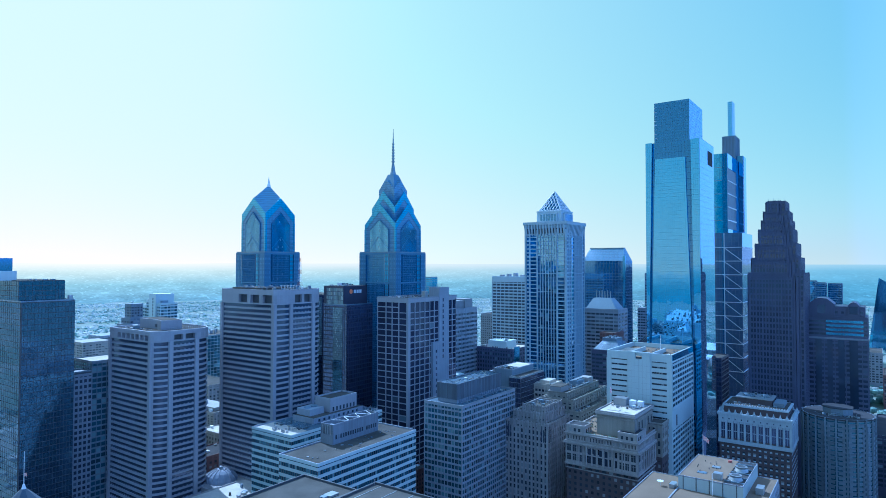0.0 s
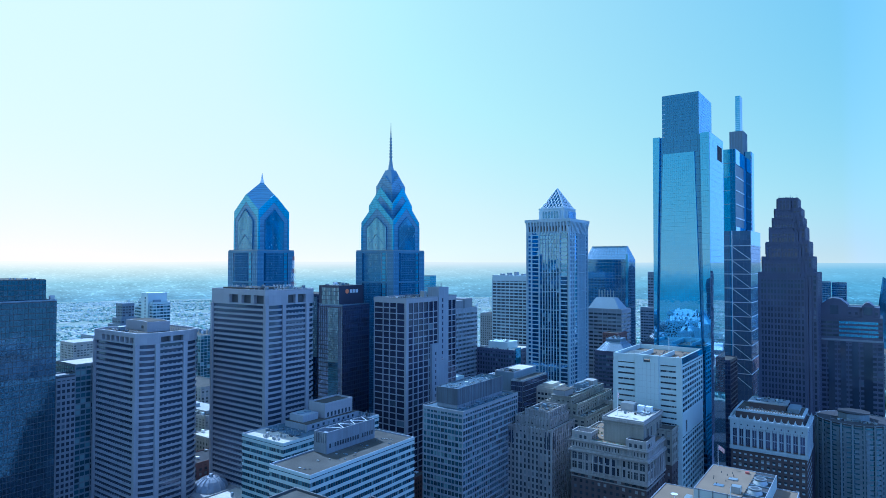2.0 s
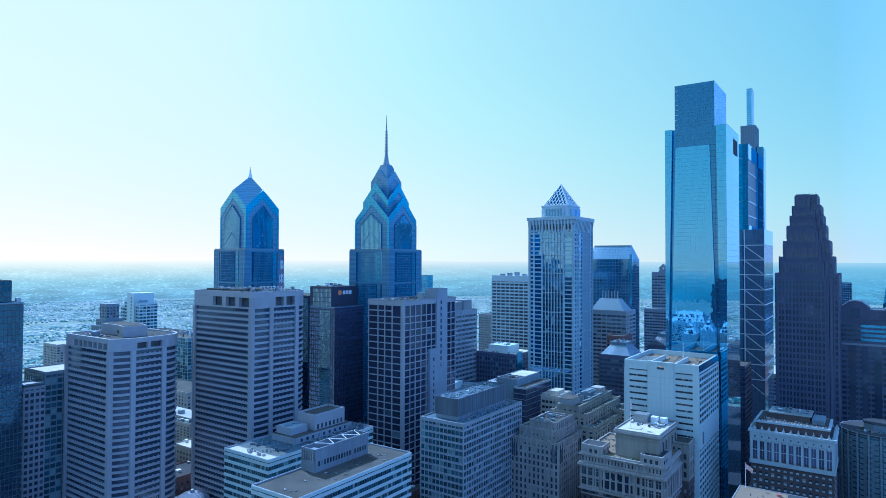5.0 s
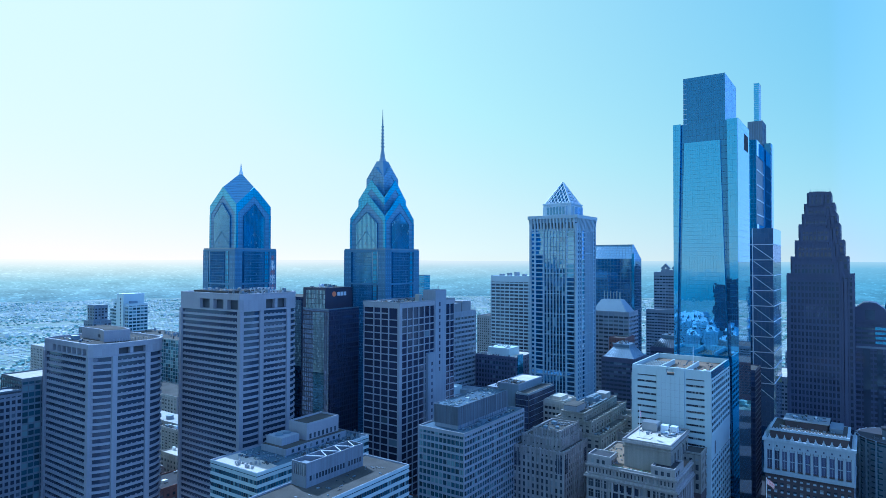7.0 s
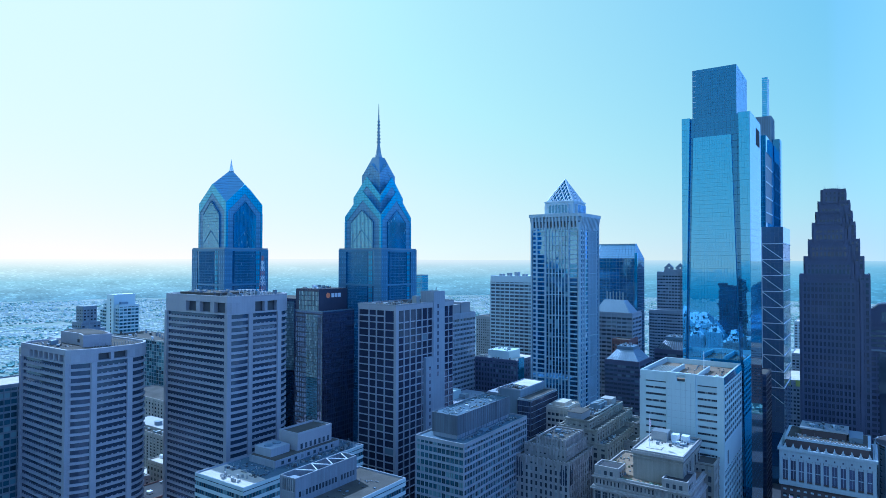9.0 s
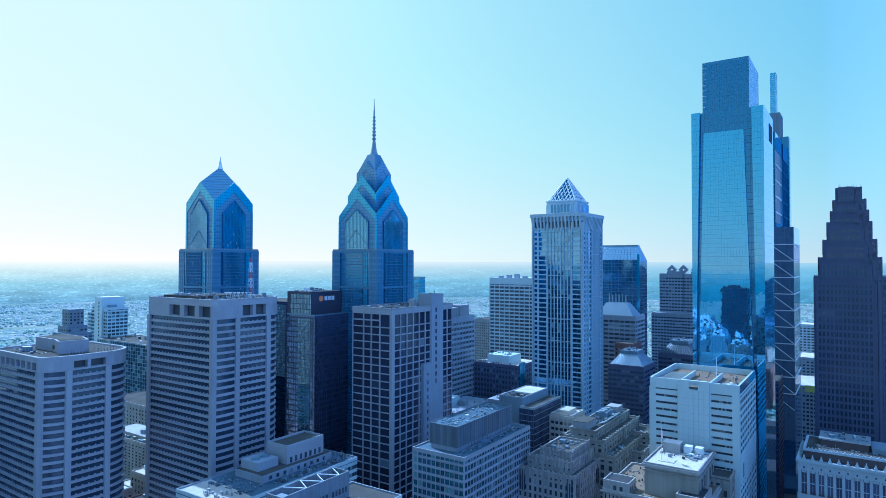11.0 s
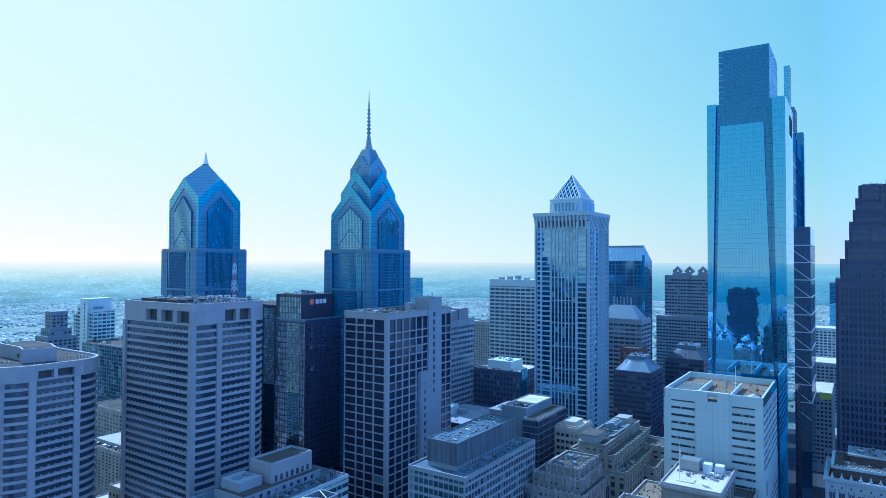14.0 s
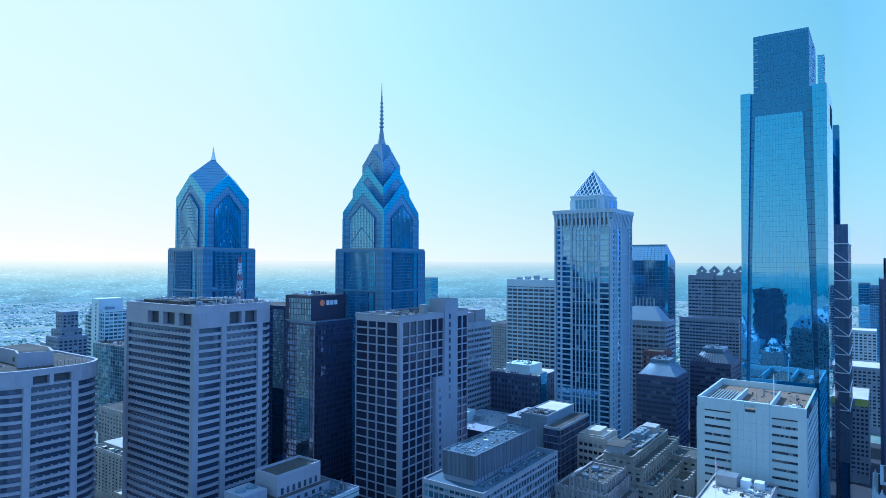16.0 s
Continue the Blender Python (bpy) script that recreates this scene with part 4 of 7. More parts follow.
# ---- stepped brown granite tower ----
def stepped_tower():
    b = Thing("stepped_granite_tower", -66, 545, "dark brown granite tower stepping in towards its flat top", "skyscraper")
    # each tier: a front bay to the east, and flanks set back behind it, all stepping out downwards
    tiers = [(-72.6, -59.8, 219.9), (-74.2, -57.6, 212.2), (-75.5, -56.3, 205.2), (-77.4, -54.8, 198.2), (-79.6, -52.5, 187.2), (-82.0, -50.2, 176.2), (-84.4, -47.2, 164.6)]
    below, floor = 30, 4.33
    for k, (xa, xe, z) in enumerate(tiers):
        nz = tiers[k + 1][2] if k + 1 < len(tiers) else below
        front = 533.0 - 1.5 * k
        box = (xa, xe, front + 3.5, 560 + 1.5 * k)
        bay = (xa + 1.6, xe - 4.4 - 0.5 * k, front, front + 3.5)
        b.part("tier", Geo().box(*box, 0 if k == len(tiers) - 1 else nz - 6, z), GRANITE_BROWN)
        b.part("front_bay", Geo().box(*bay, 0 if k == len(tiers) - 1 else nz - 6, z - (0.0 if k == 0 else 3.2)), GRANITE_BROWN)
        fl = max(1, round((z - 1.0 - nz) / floor))
        for part_box, top in ((box, z), (bay, z - (0.0 if k == 0 else 3.2))):
            for side in "ENWS":
                w = side_of(part_box, side)[3]
                if part_box is bay and side != "E":
                    continue
                span = (0.0, 1.0) if part_box is bay or side != "E" else ((bay[1] - xa) / (xe - xa) + 0.01, 1.0)
                run = w * (span[1] - span[0])
                bays = max(1, round(run / 2.15))
                facade(b, part_box, side, top - 0.8 - fl * floor, top - 0.8, fl, bays, 1.5, run / bays * 0.36, 0.3, GRANITE_BROWN, GLASS_GRANITE, span=span, band_single=False, pier_single=False, pier_out=0.35, mull=1)
                for j in range(0, bays + 1, 2):
                    u = w * span[0] + run * j / bays
                    b.more("pier_work", slab(part_box, side, max(0.04, u - 0.5), min(w - 0.04, u + 0.5), nz - 2, top + 0.15, 0.0, 0.6), GRANITE_BROWN)
        # stepped buttresses on the corner
        if k:
            for q in range(2):
                b.block("corner_block", (bay[1] + 0.3 + 2.2 * q, bay[1] + 2.2 + 2.2 * q, front + 0.6 + 1.3 * q, front + 3.6, nz - 4, z - 4.5 + 1.4 * q), GRANITE_BROWN)
    for j in range(9):
        b.block("crown_fin", (-71.6 + 1.15 * j, -71.2 + 1.15 * j, 532.6, 533.0, 212.5, 220.3), GRANITE_BROWN)
    for k in range(4):
        b.block("lightning_rod", (-71 + k * 3.6, -70.85 + k * 3.6, 536, 536.15, 219.9, 222.2), METAL)
    b.done()


stepped_tower()


# ---- dark banded tower with small gabled roofs ----
def gabled_dark_tower():
    box = (-47.0, -9.0, 557, 590)
    b = Thing("dark_banded_tower", -29, 573, "dark brown office tower with banded windows and small gabled roofs", "office tower")
    body(b, box, 0, 131.5, GRANITE_BROWN)
    for side in "ENWS":
        facade(b, box, side, 30, 114, 23, 11, 1.6, 0.6, 0.4, GRANITE_BROWN, GLASS_RIBBON, band_single=False, pier_single=False)
        facade(b, box, side, 115.4, 131.2, 5, 10, 1.5, 0.25, 0.2, GRANITE_BROWN, GLASS_DARK, band_single=False, pier_single=False)
    # bright reflecting storeys
    for k in range(4):
        b.block("mirror_band", slab(box, "E", 11.5, 35.5, 117.2 + k * 3.16, 119.0 + k * 3.16, 0.2, 0.32), GLASS_BLUE)
        for j in range(13):
            b.more("glazing_bar_work", slab(box, "E", 11.5 + j * 2.0, 11.65 + j * 2.0, 117.2 + k * 3.16, 119.0 + k * 3.16, 0.32, 0.42), FRAME_DARK)
    up = (-46.6, -10.5, 558, 588)
    b.part("upper_storey", Geo().box(*up, 131.5, 139.0), GRANITE_BROWN)
    facade(b, up, "E", 132, 138.6, 2, 9, 1.6, 2.2, 0.2, GRANITE_BROWN, GLASS_RIBBON, band_single=False, pier_single=False)
    for x0, x1, top, eave in ((-46.8, -29.6, 145.2, 140.6), (-21.2, -13.8, 142.6, 139.8)):
        m = (x0 + x1) / 2
        prof = [(x0, 131.5), (x1, 131.5), (x1, eave), (m + (x1 - m) * 0.45, top - 0.6), (m, top), (m - (m - x0) * 0.45, top - 0.6), (x0, eave)]
        v = [(x, 556.6, z) for x, z in prof] + [(x, 578, z) for x, z in prof]
        c = len(prof)
        b.part("gabled_front", Geo().solid(v, [tuple(range(c)), tuple(range(2 * c - 1, c - 1, -1))] + [(i, i + c, (i + 1) % c + c, (i + 1) % c) for i in range(c)]), GRANITE_BROWN)
        b.part("gable_window", Geo().box(m - 2.6, m + 2.6, 556.4, 556.6, 133.5, eave - 0.6), GLASS_RIBBON)
    b.block("ledge", (-47.6, -8.4, 556.2, 590.6, 114.0, 115.3), CONCRETE_GREY)
    for side in "EN":
        wd = side_of(box, side)[3]
        for a, e in ((-42.3, -38.3), (-34.6, -31.2), (-27.6, -23.6), (-20.4, -15.1)):
            b.block("dark_strip", slab(box, side, wd * (a + 47) / 38, wd * (e + 47) / 38, 30, 113.5, 0.3, 0.62), GLASS_RIBBON)
    b.done()


gabled_dark_tower()


def rooftop(b, box, z, count, seed, low=0.8, high=2.6, mats=None):
    """Fans, ducts and housings scattered over a roof."""
    r = random.Random(seed)
    x0, x1, y0, y1 = box
    for k in range(count):
        w, d, h = r.uniform(0.8, 3.0), r.uniform(0.8, 3.0), r.uniform(low, high)
        x, y = r.uniform(x0 + 1, x1 - 1 - w), r.uniform(y0 + 1, y1 - 1 - d)
        m = (mats or (METAL, METAL_BLUE, STEEL_WHITE, GRAVEL))[k % (len(mats) if mats else 4)]
        if k % 4 == 3:
            b.part("roof_fan", Geo().tube(x + w / 2, y + w / 2, z, z + h * 0.6, w * 0.45, w * 0.45, 12).tube(x + w / 2, y + w / 2, z + h * 0.6, z + h * 0.8, w * 0.3, w * 0.36, 12), m)
        else:
            b.block("rooftop_unit", (x, x + w, y, y + d, z, z + h), m)


# ---- dark glass residential tower ----
def dark_residential_tower():
    b = Thing("dark_glass_tower", -438, 165, "dark blue glass apartment tower with a stepped top", "apartment tower")
    low, up = (-462, -412, 150.3, 180.3), (-462, -416, 150.6, 175.9)
    body(b, low, 0, 147.6, GLASS_DARK, "lower_body", GRAVEL)
    body(b, up, 147.6, 160.5, GLASS_DARK, "upper_body", GRAVEL)
    facade(b, low, "N", 20, 147.5, 38, 16, 0.35, 0.12, 0.08, FRAME_DARK, GLASS_NAVY, single=120, band_single=False, pier_single=False)
    facade(b, low, "E", 20, 147.5, 38, 16, 0.35, 0.12, 0.08, FRAME_DARK, GLASS_NAVY, single=0, band_single=False)
    facade(b, up, "N", 148, 160.4, 4, 14, 0.35, 0.12, 0.1, FRAME_DARK, GLASS_NAVY, single=30, band_single=False, pier_single=False)
    facade(b, up, "E", 148, 160.4, 4, 14, 0.35, 0.12, 0.1, FRAME_DARK, GLASS_NAVY, single=0, band_single=False)
    b.block("balcony_strip", (-412, -411.3, 150.3, 151.0, 0, 147.6), FRAME_DARK)
    b.part("penthouse", Geo().box(-462, -427, 140, 153.4, 160.5, 166.3), WHITE_PANEL)
    b.part("penthouse_glass", Geo().box(-460, -429, 141, 151.8, 166.3, 174), GLASS_DEEP)
    parapet(b, low, 147.75, 0.9, 0.3, METAL_BLUE)
    for k in range(3):
        b.block("roof_crane_arm", (-416 + k, -415.8 + k, 177.5, 179.8, 147.6, 151.0), METAL)
    rooftop(b, (-430, -416, 155, 175), 160.6, 6, 3, 0.4, 1.0)
    b.done()


dark_residential_tower()


def generic(name, box, z, label, category, wall, glass, floors, bays_e, bays_n, band=0.4, pier=0.4, proud=0.3, roof=None, single=0, z0=6.0, group="", body_mat=None, far=True, rail=0.9, wall2=None, fine=False):
    """A plain block of a building: body, gridded faces, roof deck and parapet. band and pier are shares of a floor and a bay."""
    b = Thing(name, (box[0] + box[1]) / 2, (box[2] + box[3]) / 2, label, category, group)
    body(b, box, 0, z, body_mat or wall, roof=roof or GRAVEL)
    h = (z - z0) / floors
    for side, bays in (("E", bays_e), ("N", bays_n), ("W", bays_e), ("S", bays_n)):
        if side in "WS" and not far:
            continue
        w = side_of(box, side)[3] / bays
        facade(b, box, side, z0, z, floors, bays, h * band, w * pier, proud, wall, glass, single=single if side in "EN" and fine else 0, wall2=wall2, band_single=fine, pier_single=fine)
    if rail:
        parapet(b, box, z, rail, 0.4, wall)
    return b


b = generic("narrow_dark_tower", (-452, -424.6, 197, 222), 105.5, "narrow dark glass tower beside the banded tower", "office tower", BLUE_CONCRETE, GLASS_TEAL, 28, 9, 8, 0.3, 0.12, single=120, roof=MEMBRANE)
wing = (-437, -424.5, 186, 197)
b.part("lower_wing", Geo().box(*wing, 0, 100), FRAME_DARK)
for side in "EN":
    facade(b, wing, side, 8, 99, 25, 4, 1.5, 0.9, 0.3, CONCRETE_GREY, GLASS_RIBBON, single=40, band_single=False, pier_single=False)
for k in range(15):
    b.block("bright_pane", (-424.6, -424.3, 213.5, 217.5, 60 + k * 2.9, 62.2 + k * 2.9), GLASS_GLINT)
parapet(b, wing, 100, 0.9, 0.3, METAL_BLUE)
b.done()

# ---- black glass tower with a lettered sign ----
def black_tower():
    b = Thing("black_glass_tower", -366, 382, "black glass office tower with a small white and orange sign", "office tower")
    main, top, wing = (-382.0, -355.2, 362.9, 402), (-382.0, -359.2, 363.1, 391), (-432, -382.0, 372, 402)
    body(b, main, 0, 137, GLASS_BLACK, "main_body", GRAVEL)
    body(b, top, 137, 152.6, BRONZE, "plant_storey", TAR)
    body(b, wing, 0, 144.5, GLASS_BLACK, "rear_wing", GRAVEL)
    for box, side, z1, fl, bays, single in ((main, "E", 136, 36, 12, 60), (main, "N", 136, 36, 18, 40), (wing, "E", 144, 38, 24, 0)):
        facade(b, box, side, 10, z1, fl, bays, 0.9, 0.25, 0.12, BRONZE, GLASS_BLACK, single=single, band_single=False)
    facade(b, top, "E", 137.6, 151.4, 4, 14, 0.45, 0.25, 0.1, BRONZE, GLASS_GLINT, span=(0.14, 1.0), single=40, band_single=False, pier_single=False)
    # glazed facets set at an angle in the east fronts
    for xa, xb, yy, zt in ((-369.9, -359.8, 362.9, 136.2), (-403.0, -393.5, 372.0, 143.6)):
        # bright reflection put into the colour: pale panes above, navy panes below
        bright, dim, k = Geo(), Geo(), 9
        for fl in range(34):
            z0 = zt - 1.0 - (fl + 1) * 3.6
            for j in range(k):
                u0, u1 = xa + (xb - xa) * (j + 0.08) / k, xa + (xb - xa) * (j + 0.92) / k
                d0, d1 = 0.1 + 1.0 * (j + 0.08) / k, 0.1 + 1.0 * (j + 0.92) / k
                for q in range(2):
                    (bright if z0 > 91 else dim).prism([(u0, yy - 1.3 + d0), (u1, yy - 1.3 + d1), (u1, yy), (u0, yy)], z0 + 0.15 + 1.8 * q, z0 + 1.7 + 1.8 * q)
        b.part("facet_glazing", bright, GLASS_GLINT, "facet of window glass with its bright reflection painted pale", kind="stuff")
        b.part("facet_glazing", dim, GLASS_NAVY, kind="stuff")
    parapet(b, main, 137.1, 0.9, 0.4, METAL_BLUE)
    # sign on the north side of the plant storey
    disc = Geo()
    at = [(math.cos(2 * math.pi * i / 20), math.sin(2 * math.pi * i / 20)) for i in range(20)]
    v = [(-359.2 + d, 371.9 + 1.9 * c, 148.1 + 1.9 * s) for d in (0.02, 0.22) for c, s in at]
    disc.solid(v, [tuple(range(19, -1, -1)), tuple(range(20, 40))] + [(i, (i + 1) % 20, 20 + (i + 1) % 20, 20 + i) for i in range(20)])
    b.part("sign_disc", disc, SIGN_ORANGE)
    for y in (375.2, 378.5, 381.8):
        b.block("sign_bar", (-359.2, -358.95, y, y + 2.5, 146.7, 149.5), STEEL_WHITE)
    # glint up the corner edge, built as a bright metal line with flecks
    for k in range(34):
        b.block("corner_bracket", (-356.0, -355.0, 362.5, 363.1, 14 + k * 3.55, 14.25 + k * 3.55), METAL)
    b.block("corner_rail", (-355.6, -355.3, 362.4, 362.8, 10, 135), METAL)
    rooftop(b, top, 152.8, 14, 8, 0.6, 2.4)
    b.done()


sm, sn, sl, sp = shader("orange_sign")
sp.inputs["Base Color"].default_value = (0.75, 0.25, 0.10, 1)
SIGN_ORANGE = sm
black_tower()


# ---- dark tower with a pale concrete grid ----
def grid_tower():
    box, z = (-308.6, -279.5, 348.3, 409.5), 145.4
    x0, x1, y0, y1 = box
    b = Thing("gridded_tower", -294, 378, "dark-windowed office tower with pale concrete grid and service core", "office tower")
    body(b, box, 0, z - 1.2, GLASS_BLACK)
    h, n, zb = 4.37, 30, 135.4
    cols = {"E": [x - x0 for x in (-308.6, -300.1, -294.2, -287.8, -279.5)],
            "N": [y - y0 for y in (348.3, 350.1, 355.9, 361.8, 367.9, 374.1, 380.0, 385.5, 398.3, 403.9, 409.5)]}
    cols["W"], cols["S"] = cols["E"], [0, 12, 24, 36, 48, 61.2]
    for side, us in cols.items():
        w = side_of(box, side)[3]
        for u in us:
            b.block("pier", slab(box, side, max(0, u - 0.37), min(w, u + 0.37), 0, z - 1.2, 0.0, 0.62), CONCRETE)
        for i in range(n + 1):
            b.block("spandrel", slab(box, side, 0, w, zb - i * h - 0.42, zb - i * h + 0.22, 0.0, 0.5), CONCRETE)
        b.block("head_band", slab(box, side, 0, w, 142.6, 145.4, 0.0, 0.66), CONCRETE)
        if side == "E":
            b.block("spandrel", slab(box, side, 0, us[3], 138.7, 139.5, 0.0, 0.5), CONCRETE)
        for j in range(len(us) - 1):
            for i in range(n + 1):
                za, zt = (zb + 0.22, 142.6) if i == 0 else (zb - i * h + 0.22, zb - i * h + h - 0.42)
                ext = slab(box, side, us[j] + 0.39, us[j + 1] - 0.39, za, zt, 0.02, 0.08)
                if side in "EN" and b.panes < 280 and us[j + 1] - us[j] > 3:
                    b.panes += 1
                    b.block("window", ext, GLASS_GRID)
                elif us[j + 1] - us[j] > 3:
                    b.more("glazing", ext, GLASS_GRID)
                else:
                    b.more("pier_work", ext, CONCRETE)
    b.part("roof_slab", Geo().box(*grow(box, 0.6), z - 1.2, z), CONCRETE_WARM)
    b.part("roof_deck", Geo().box(*grow(box, -0.6), z, z + 0.15), GRAVEL)
    parapet(b, grow(box, 0.6), z, 0.9, 0.6, CONCRETE_WARM)
    b.block("corner_column", (x1 - 0.9, x1 + 0.9, y0 - 0.8, y0 + 1.4, 0, z - 0.5), CONCRETE)
    core = (-288.7, -278.3, 385.5, 398.3)
    shaft = b.part("service_core", Geo().box(*core, 0, 152.0), CONCRETE_GREY)
    for k in range(11):
        b.block("slit_window", (core[1] - 0.1, core[1] + 0.06, 389.7, 391.3, 144.4 - k * h - 2.6, 144.4 - k * h), GLASS_BLACK, parent=shaft)
    low = (-285, -277.2, 376.0, 385.5)
    shaft2 = b.part("lower_core", Geo().box(*low, 0, 111.5), CONCRETE_GREY)
    for k in range(16):
        b.block("slit_window", (low[1] - 0.1, low[1] + 0.06, 379.4, 381.0, 105.5 - k * h - 2.2, 105.5 - k * h), GLASS_BLACK, parent=shaft2)
    parapet(b, core, 152.0, 0.8, 0.4, CONCRETE_GREY)
    r = random.Random(66)
    for k in range(9):
        x, y = r.uniform(-287.5, -279.5), r.uniform(386.5, 397)
        b.block("aerial", (x, x + 0.12, y, y + 0.12, 152.0, 153.5 + r.uniform(0.3, 2.0)), METAL)
    b.block("rooftop_unit", (-287, -283.5, 374, 377.5, 145.5, 150.2), METAL)
    rooftop(b, (-306, -288, 352, 400), 145.6, 8, 12, 0.4, 1.2)
    clutter(b, (-306, -282, 352, 384), 145.6, 60, 733, 1.0)
    b.done()


grid_tower()

b = generic("slab_tower", (-362, -332, 482, 524), 127.5, "grey concrete slab tower with close window rows", "office tower", CONCRETE_GREY, GLASS_DARK, 30, 12, 18, 0.5, 0.1, 0.35)
b.part("penthouse", Geo().box(-360, -335, 486, 505, 127.5, 135.5), CONCRETE_WARM)
b.part("penthouse", Geo().box(-358, -334, 505, 519, 127.5, 137.0), CONCRETE_WARM)
b.done()


# ---- white banded building ----
def banded_office():
    b = Thing("white_banded_building", -255, 255, "low white office block with dark ribbon windows and flat roof", "office building")
    fr, bk = (-248, -220.5, 206.3, 281.8), (-309, -274.3, 236.4, 313.7)
    for box, z, roof, spans in ((fr, 74.4, GRAVEL, 12), (bk, 72.4, MEMBRANE, 10)):
        body(b, box, 0, z, FRAME_DARK, "wing", roof)
        n = 20
        for side in "ENWS":
            w = side_of(box, side)[3]
            bays = max(10, int(w / 1.55))
            facade(b, box, side, z + 0.8 - n * 3.6, z + 0.8, n, bays, 1.55, 0.0, 0.35, WHITE_PANEL, GLASS_TEAL, single=75 if side in "EN" else 0)
            m = Geo()
            for j in range(bays + 1):
                e = slab(box, side, w * j / bays - 0.14, w * j / bays + 0.14, z + 0.8 - n * 3.6, z - 0.3, 0.0, 0.2)
                m.box(*e)
            b.part("glazing_bar_work", m, FRAME_DARK, kind="stuff")
        parapet(b, grow(box, 0.3), z, 0.85, 0.45, CONCRETE_GREY)
    clutter(b, (-308, -276, 247, 262), 72.6, 50, 711, 1.0)
    clutter(b, (-283, -275, 264, 312), 72.6, 90, 712, 1.8)
    clutter(b, (-237, -222, 208, 280), 74.6, 30, 713, 0.5)
    b.part("link_wing", Geo().box(-274.3, -248, 240, 281, 0, 60), CONCRETE_GREY)
    # plant storey of the front wing: a walled pen with open roof trusses
    px0, px1, py0, py1, z0, z1 = -250.5 + 3.2, -238.2, 233.4, 269.5, 74.55, 85.2
    pen = Geo().box(px0, px0 + 0.5, py0, py1, z0, z1).box(px1 - 0.5, px1, py0, py1, z0, z1).box(px0 + 0.5, px1 - 0.5, py1 - 0.5, py1, z0, z1)
    pen.box(px0 + 0.5, px1 - 0.5, py0, py0 + 0.4, z0, z0 + 5.0).box(px0 + 0.5, px1 - 0.5, py0, py0 + 0.4, z1 - 0.8, z1)
    walls = b.part("plant_pen", pen, PEN_CONCRETE)
    b.part("pen_floor", Geo().box(px0 + 0.5, px1 - 0.5, py0 + 0.4, py1 - 0.5, z0, z0 + 3.0), TAR)
    for k in range(7):
        x = px0 + 1.0 + k * 1.25
        b.block("pen_post", (x, x + 0.3, py0, py0 + 0.4, z0 + 5.0, z1 - 0.8), METAL, parent=walls)
    for k in range(18):
        y = py0 + 2 + k * 1.85
        b.block("pen_window", (px1 - 0.05, px1 + 0.08, y, y + 1.1, z0 + 2.6, z0 + 4.8), GLASS_DARK, parent=walls)
    for k in range(3):
        y = py0 + 8 + k * 9.0
        tr = Geo().beam((px0 + 0.3, y, z1 - 0.2), (px1 - 0.3, y + 4.5, z1 - 0.2), 0.3).beam((px1 - 0.3, y + 4.5, z1 - 0.2), (px0 + 0.3, y + 9, z1 - 0.2), 0.3)
        b.part("roof_truss", tr, STEEL_WHITE)
    b.block("pen_unit", (px0 + 2, px1 - 2, py0 + 2, py0 + 6, z0 + 3, z0 + 9.2), SLATE)
    # boxes on the rear wing
    house = b.part("roof_house", Geo().box(-303, -284, 262, 306, 72.5, 76.0), CONCRETE_GREY)
    # shade across the roof's western part, painted as a dark blue sheet
    b.part("blue_roofing", Geo().prism([(-308.6, 253), (-274.7, 250), (-274.7, 313.3), (-308.6, 313.3)], 72.55, 72.62), BLUE_ROOF)
    for k in range(9):
        b.block("house_window", (-284.05, -283.9, 266 + k * 4.2, 267.6 + k * 4.2, 73.4, 75.0), GLASS_DARK, parent=house)
    lift = b.part("lift_house", Geo().box(-301, -287, 279, 303, 76.0, 84.0), CONCRETE)
    b.part("lift_house_roof", Geo().box(-300.4, -287.6, 279.6, 302.4, 84.0, 84.1), GRAVEL)
    b.part("roof_house_deck", Geo().box(-302.6, -284.4, 262.4, 305.6, 76.0, 76.12), GRAVEL)
    b.part("cooling_house", Geo().box(-302, -290, 264.5, 276.5, 76.0, 80.0), CONCRETE_GREY)
    for k in range(7):
        b.block("house_window", (-287.05, -286.9, 281 + k * 3.1, 282.4 + k * 3.1, 76.6, 79.2), GLASS_DARK, parent=lift)
    parapet(b, (-301, -287, 279, 303), 84.0, 1.0, 0.5, CONCRETE)
    for k in range(2):
        b.part("roof_fan", Geo().tube(-296, 268 + 5.4 * k, 80.0, 80.7, 2.2, 2.2, 14), METAL_BLUE)
    r = random.Random(5)
    for k in range(24):
        x, y = r.uniform(-284, -276), r.uniform(300, 312)
        b.block("aerial", (x, x + 0.15, y, y + 0.15, 72.5, 74 + r.uniform(0.4, 2.2)), METAL)
    for k in range(16):
        x, y = r.uniform(-301, -283), r.uniform(238.5, 246)
        b.block("rooftop_unit", (x, x + r.uniform(0.4, 1.5), y, y + r.uniform(0.3, 0.9), 72.5, 72.9 + r.uniform(0.2, 1.5)), METAL)
    b.done()


banded_office()


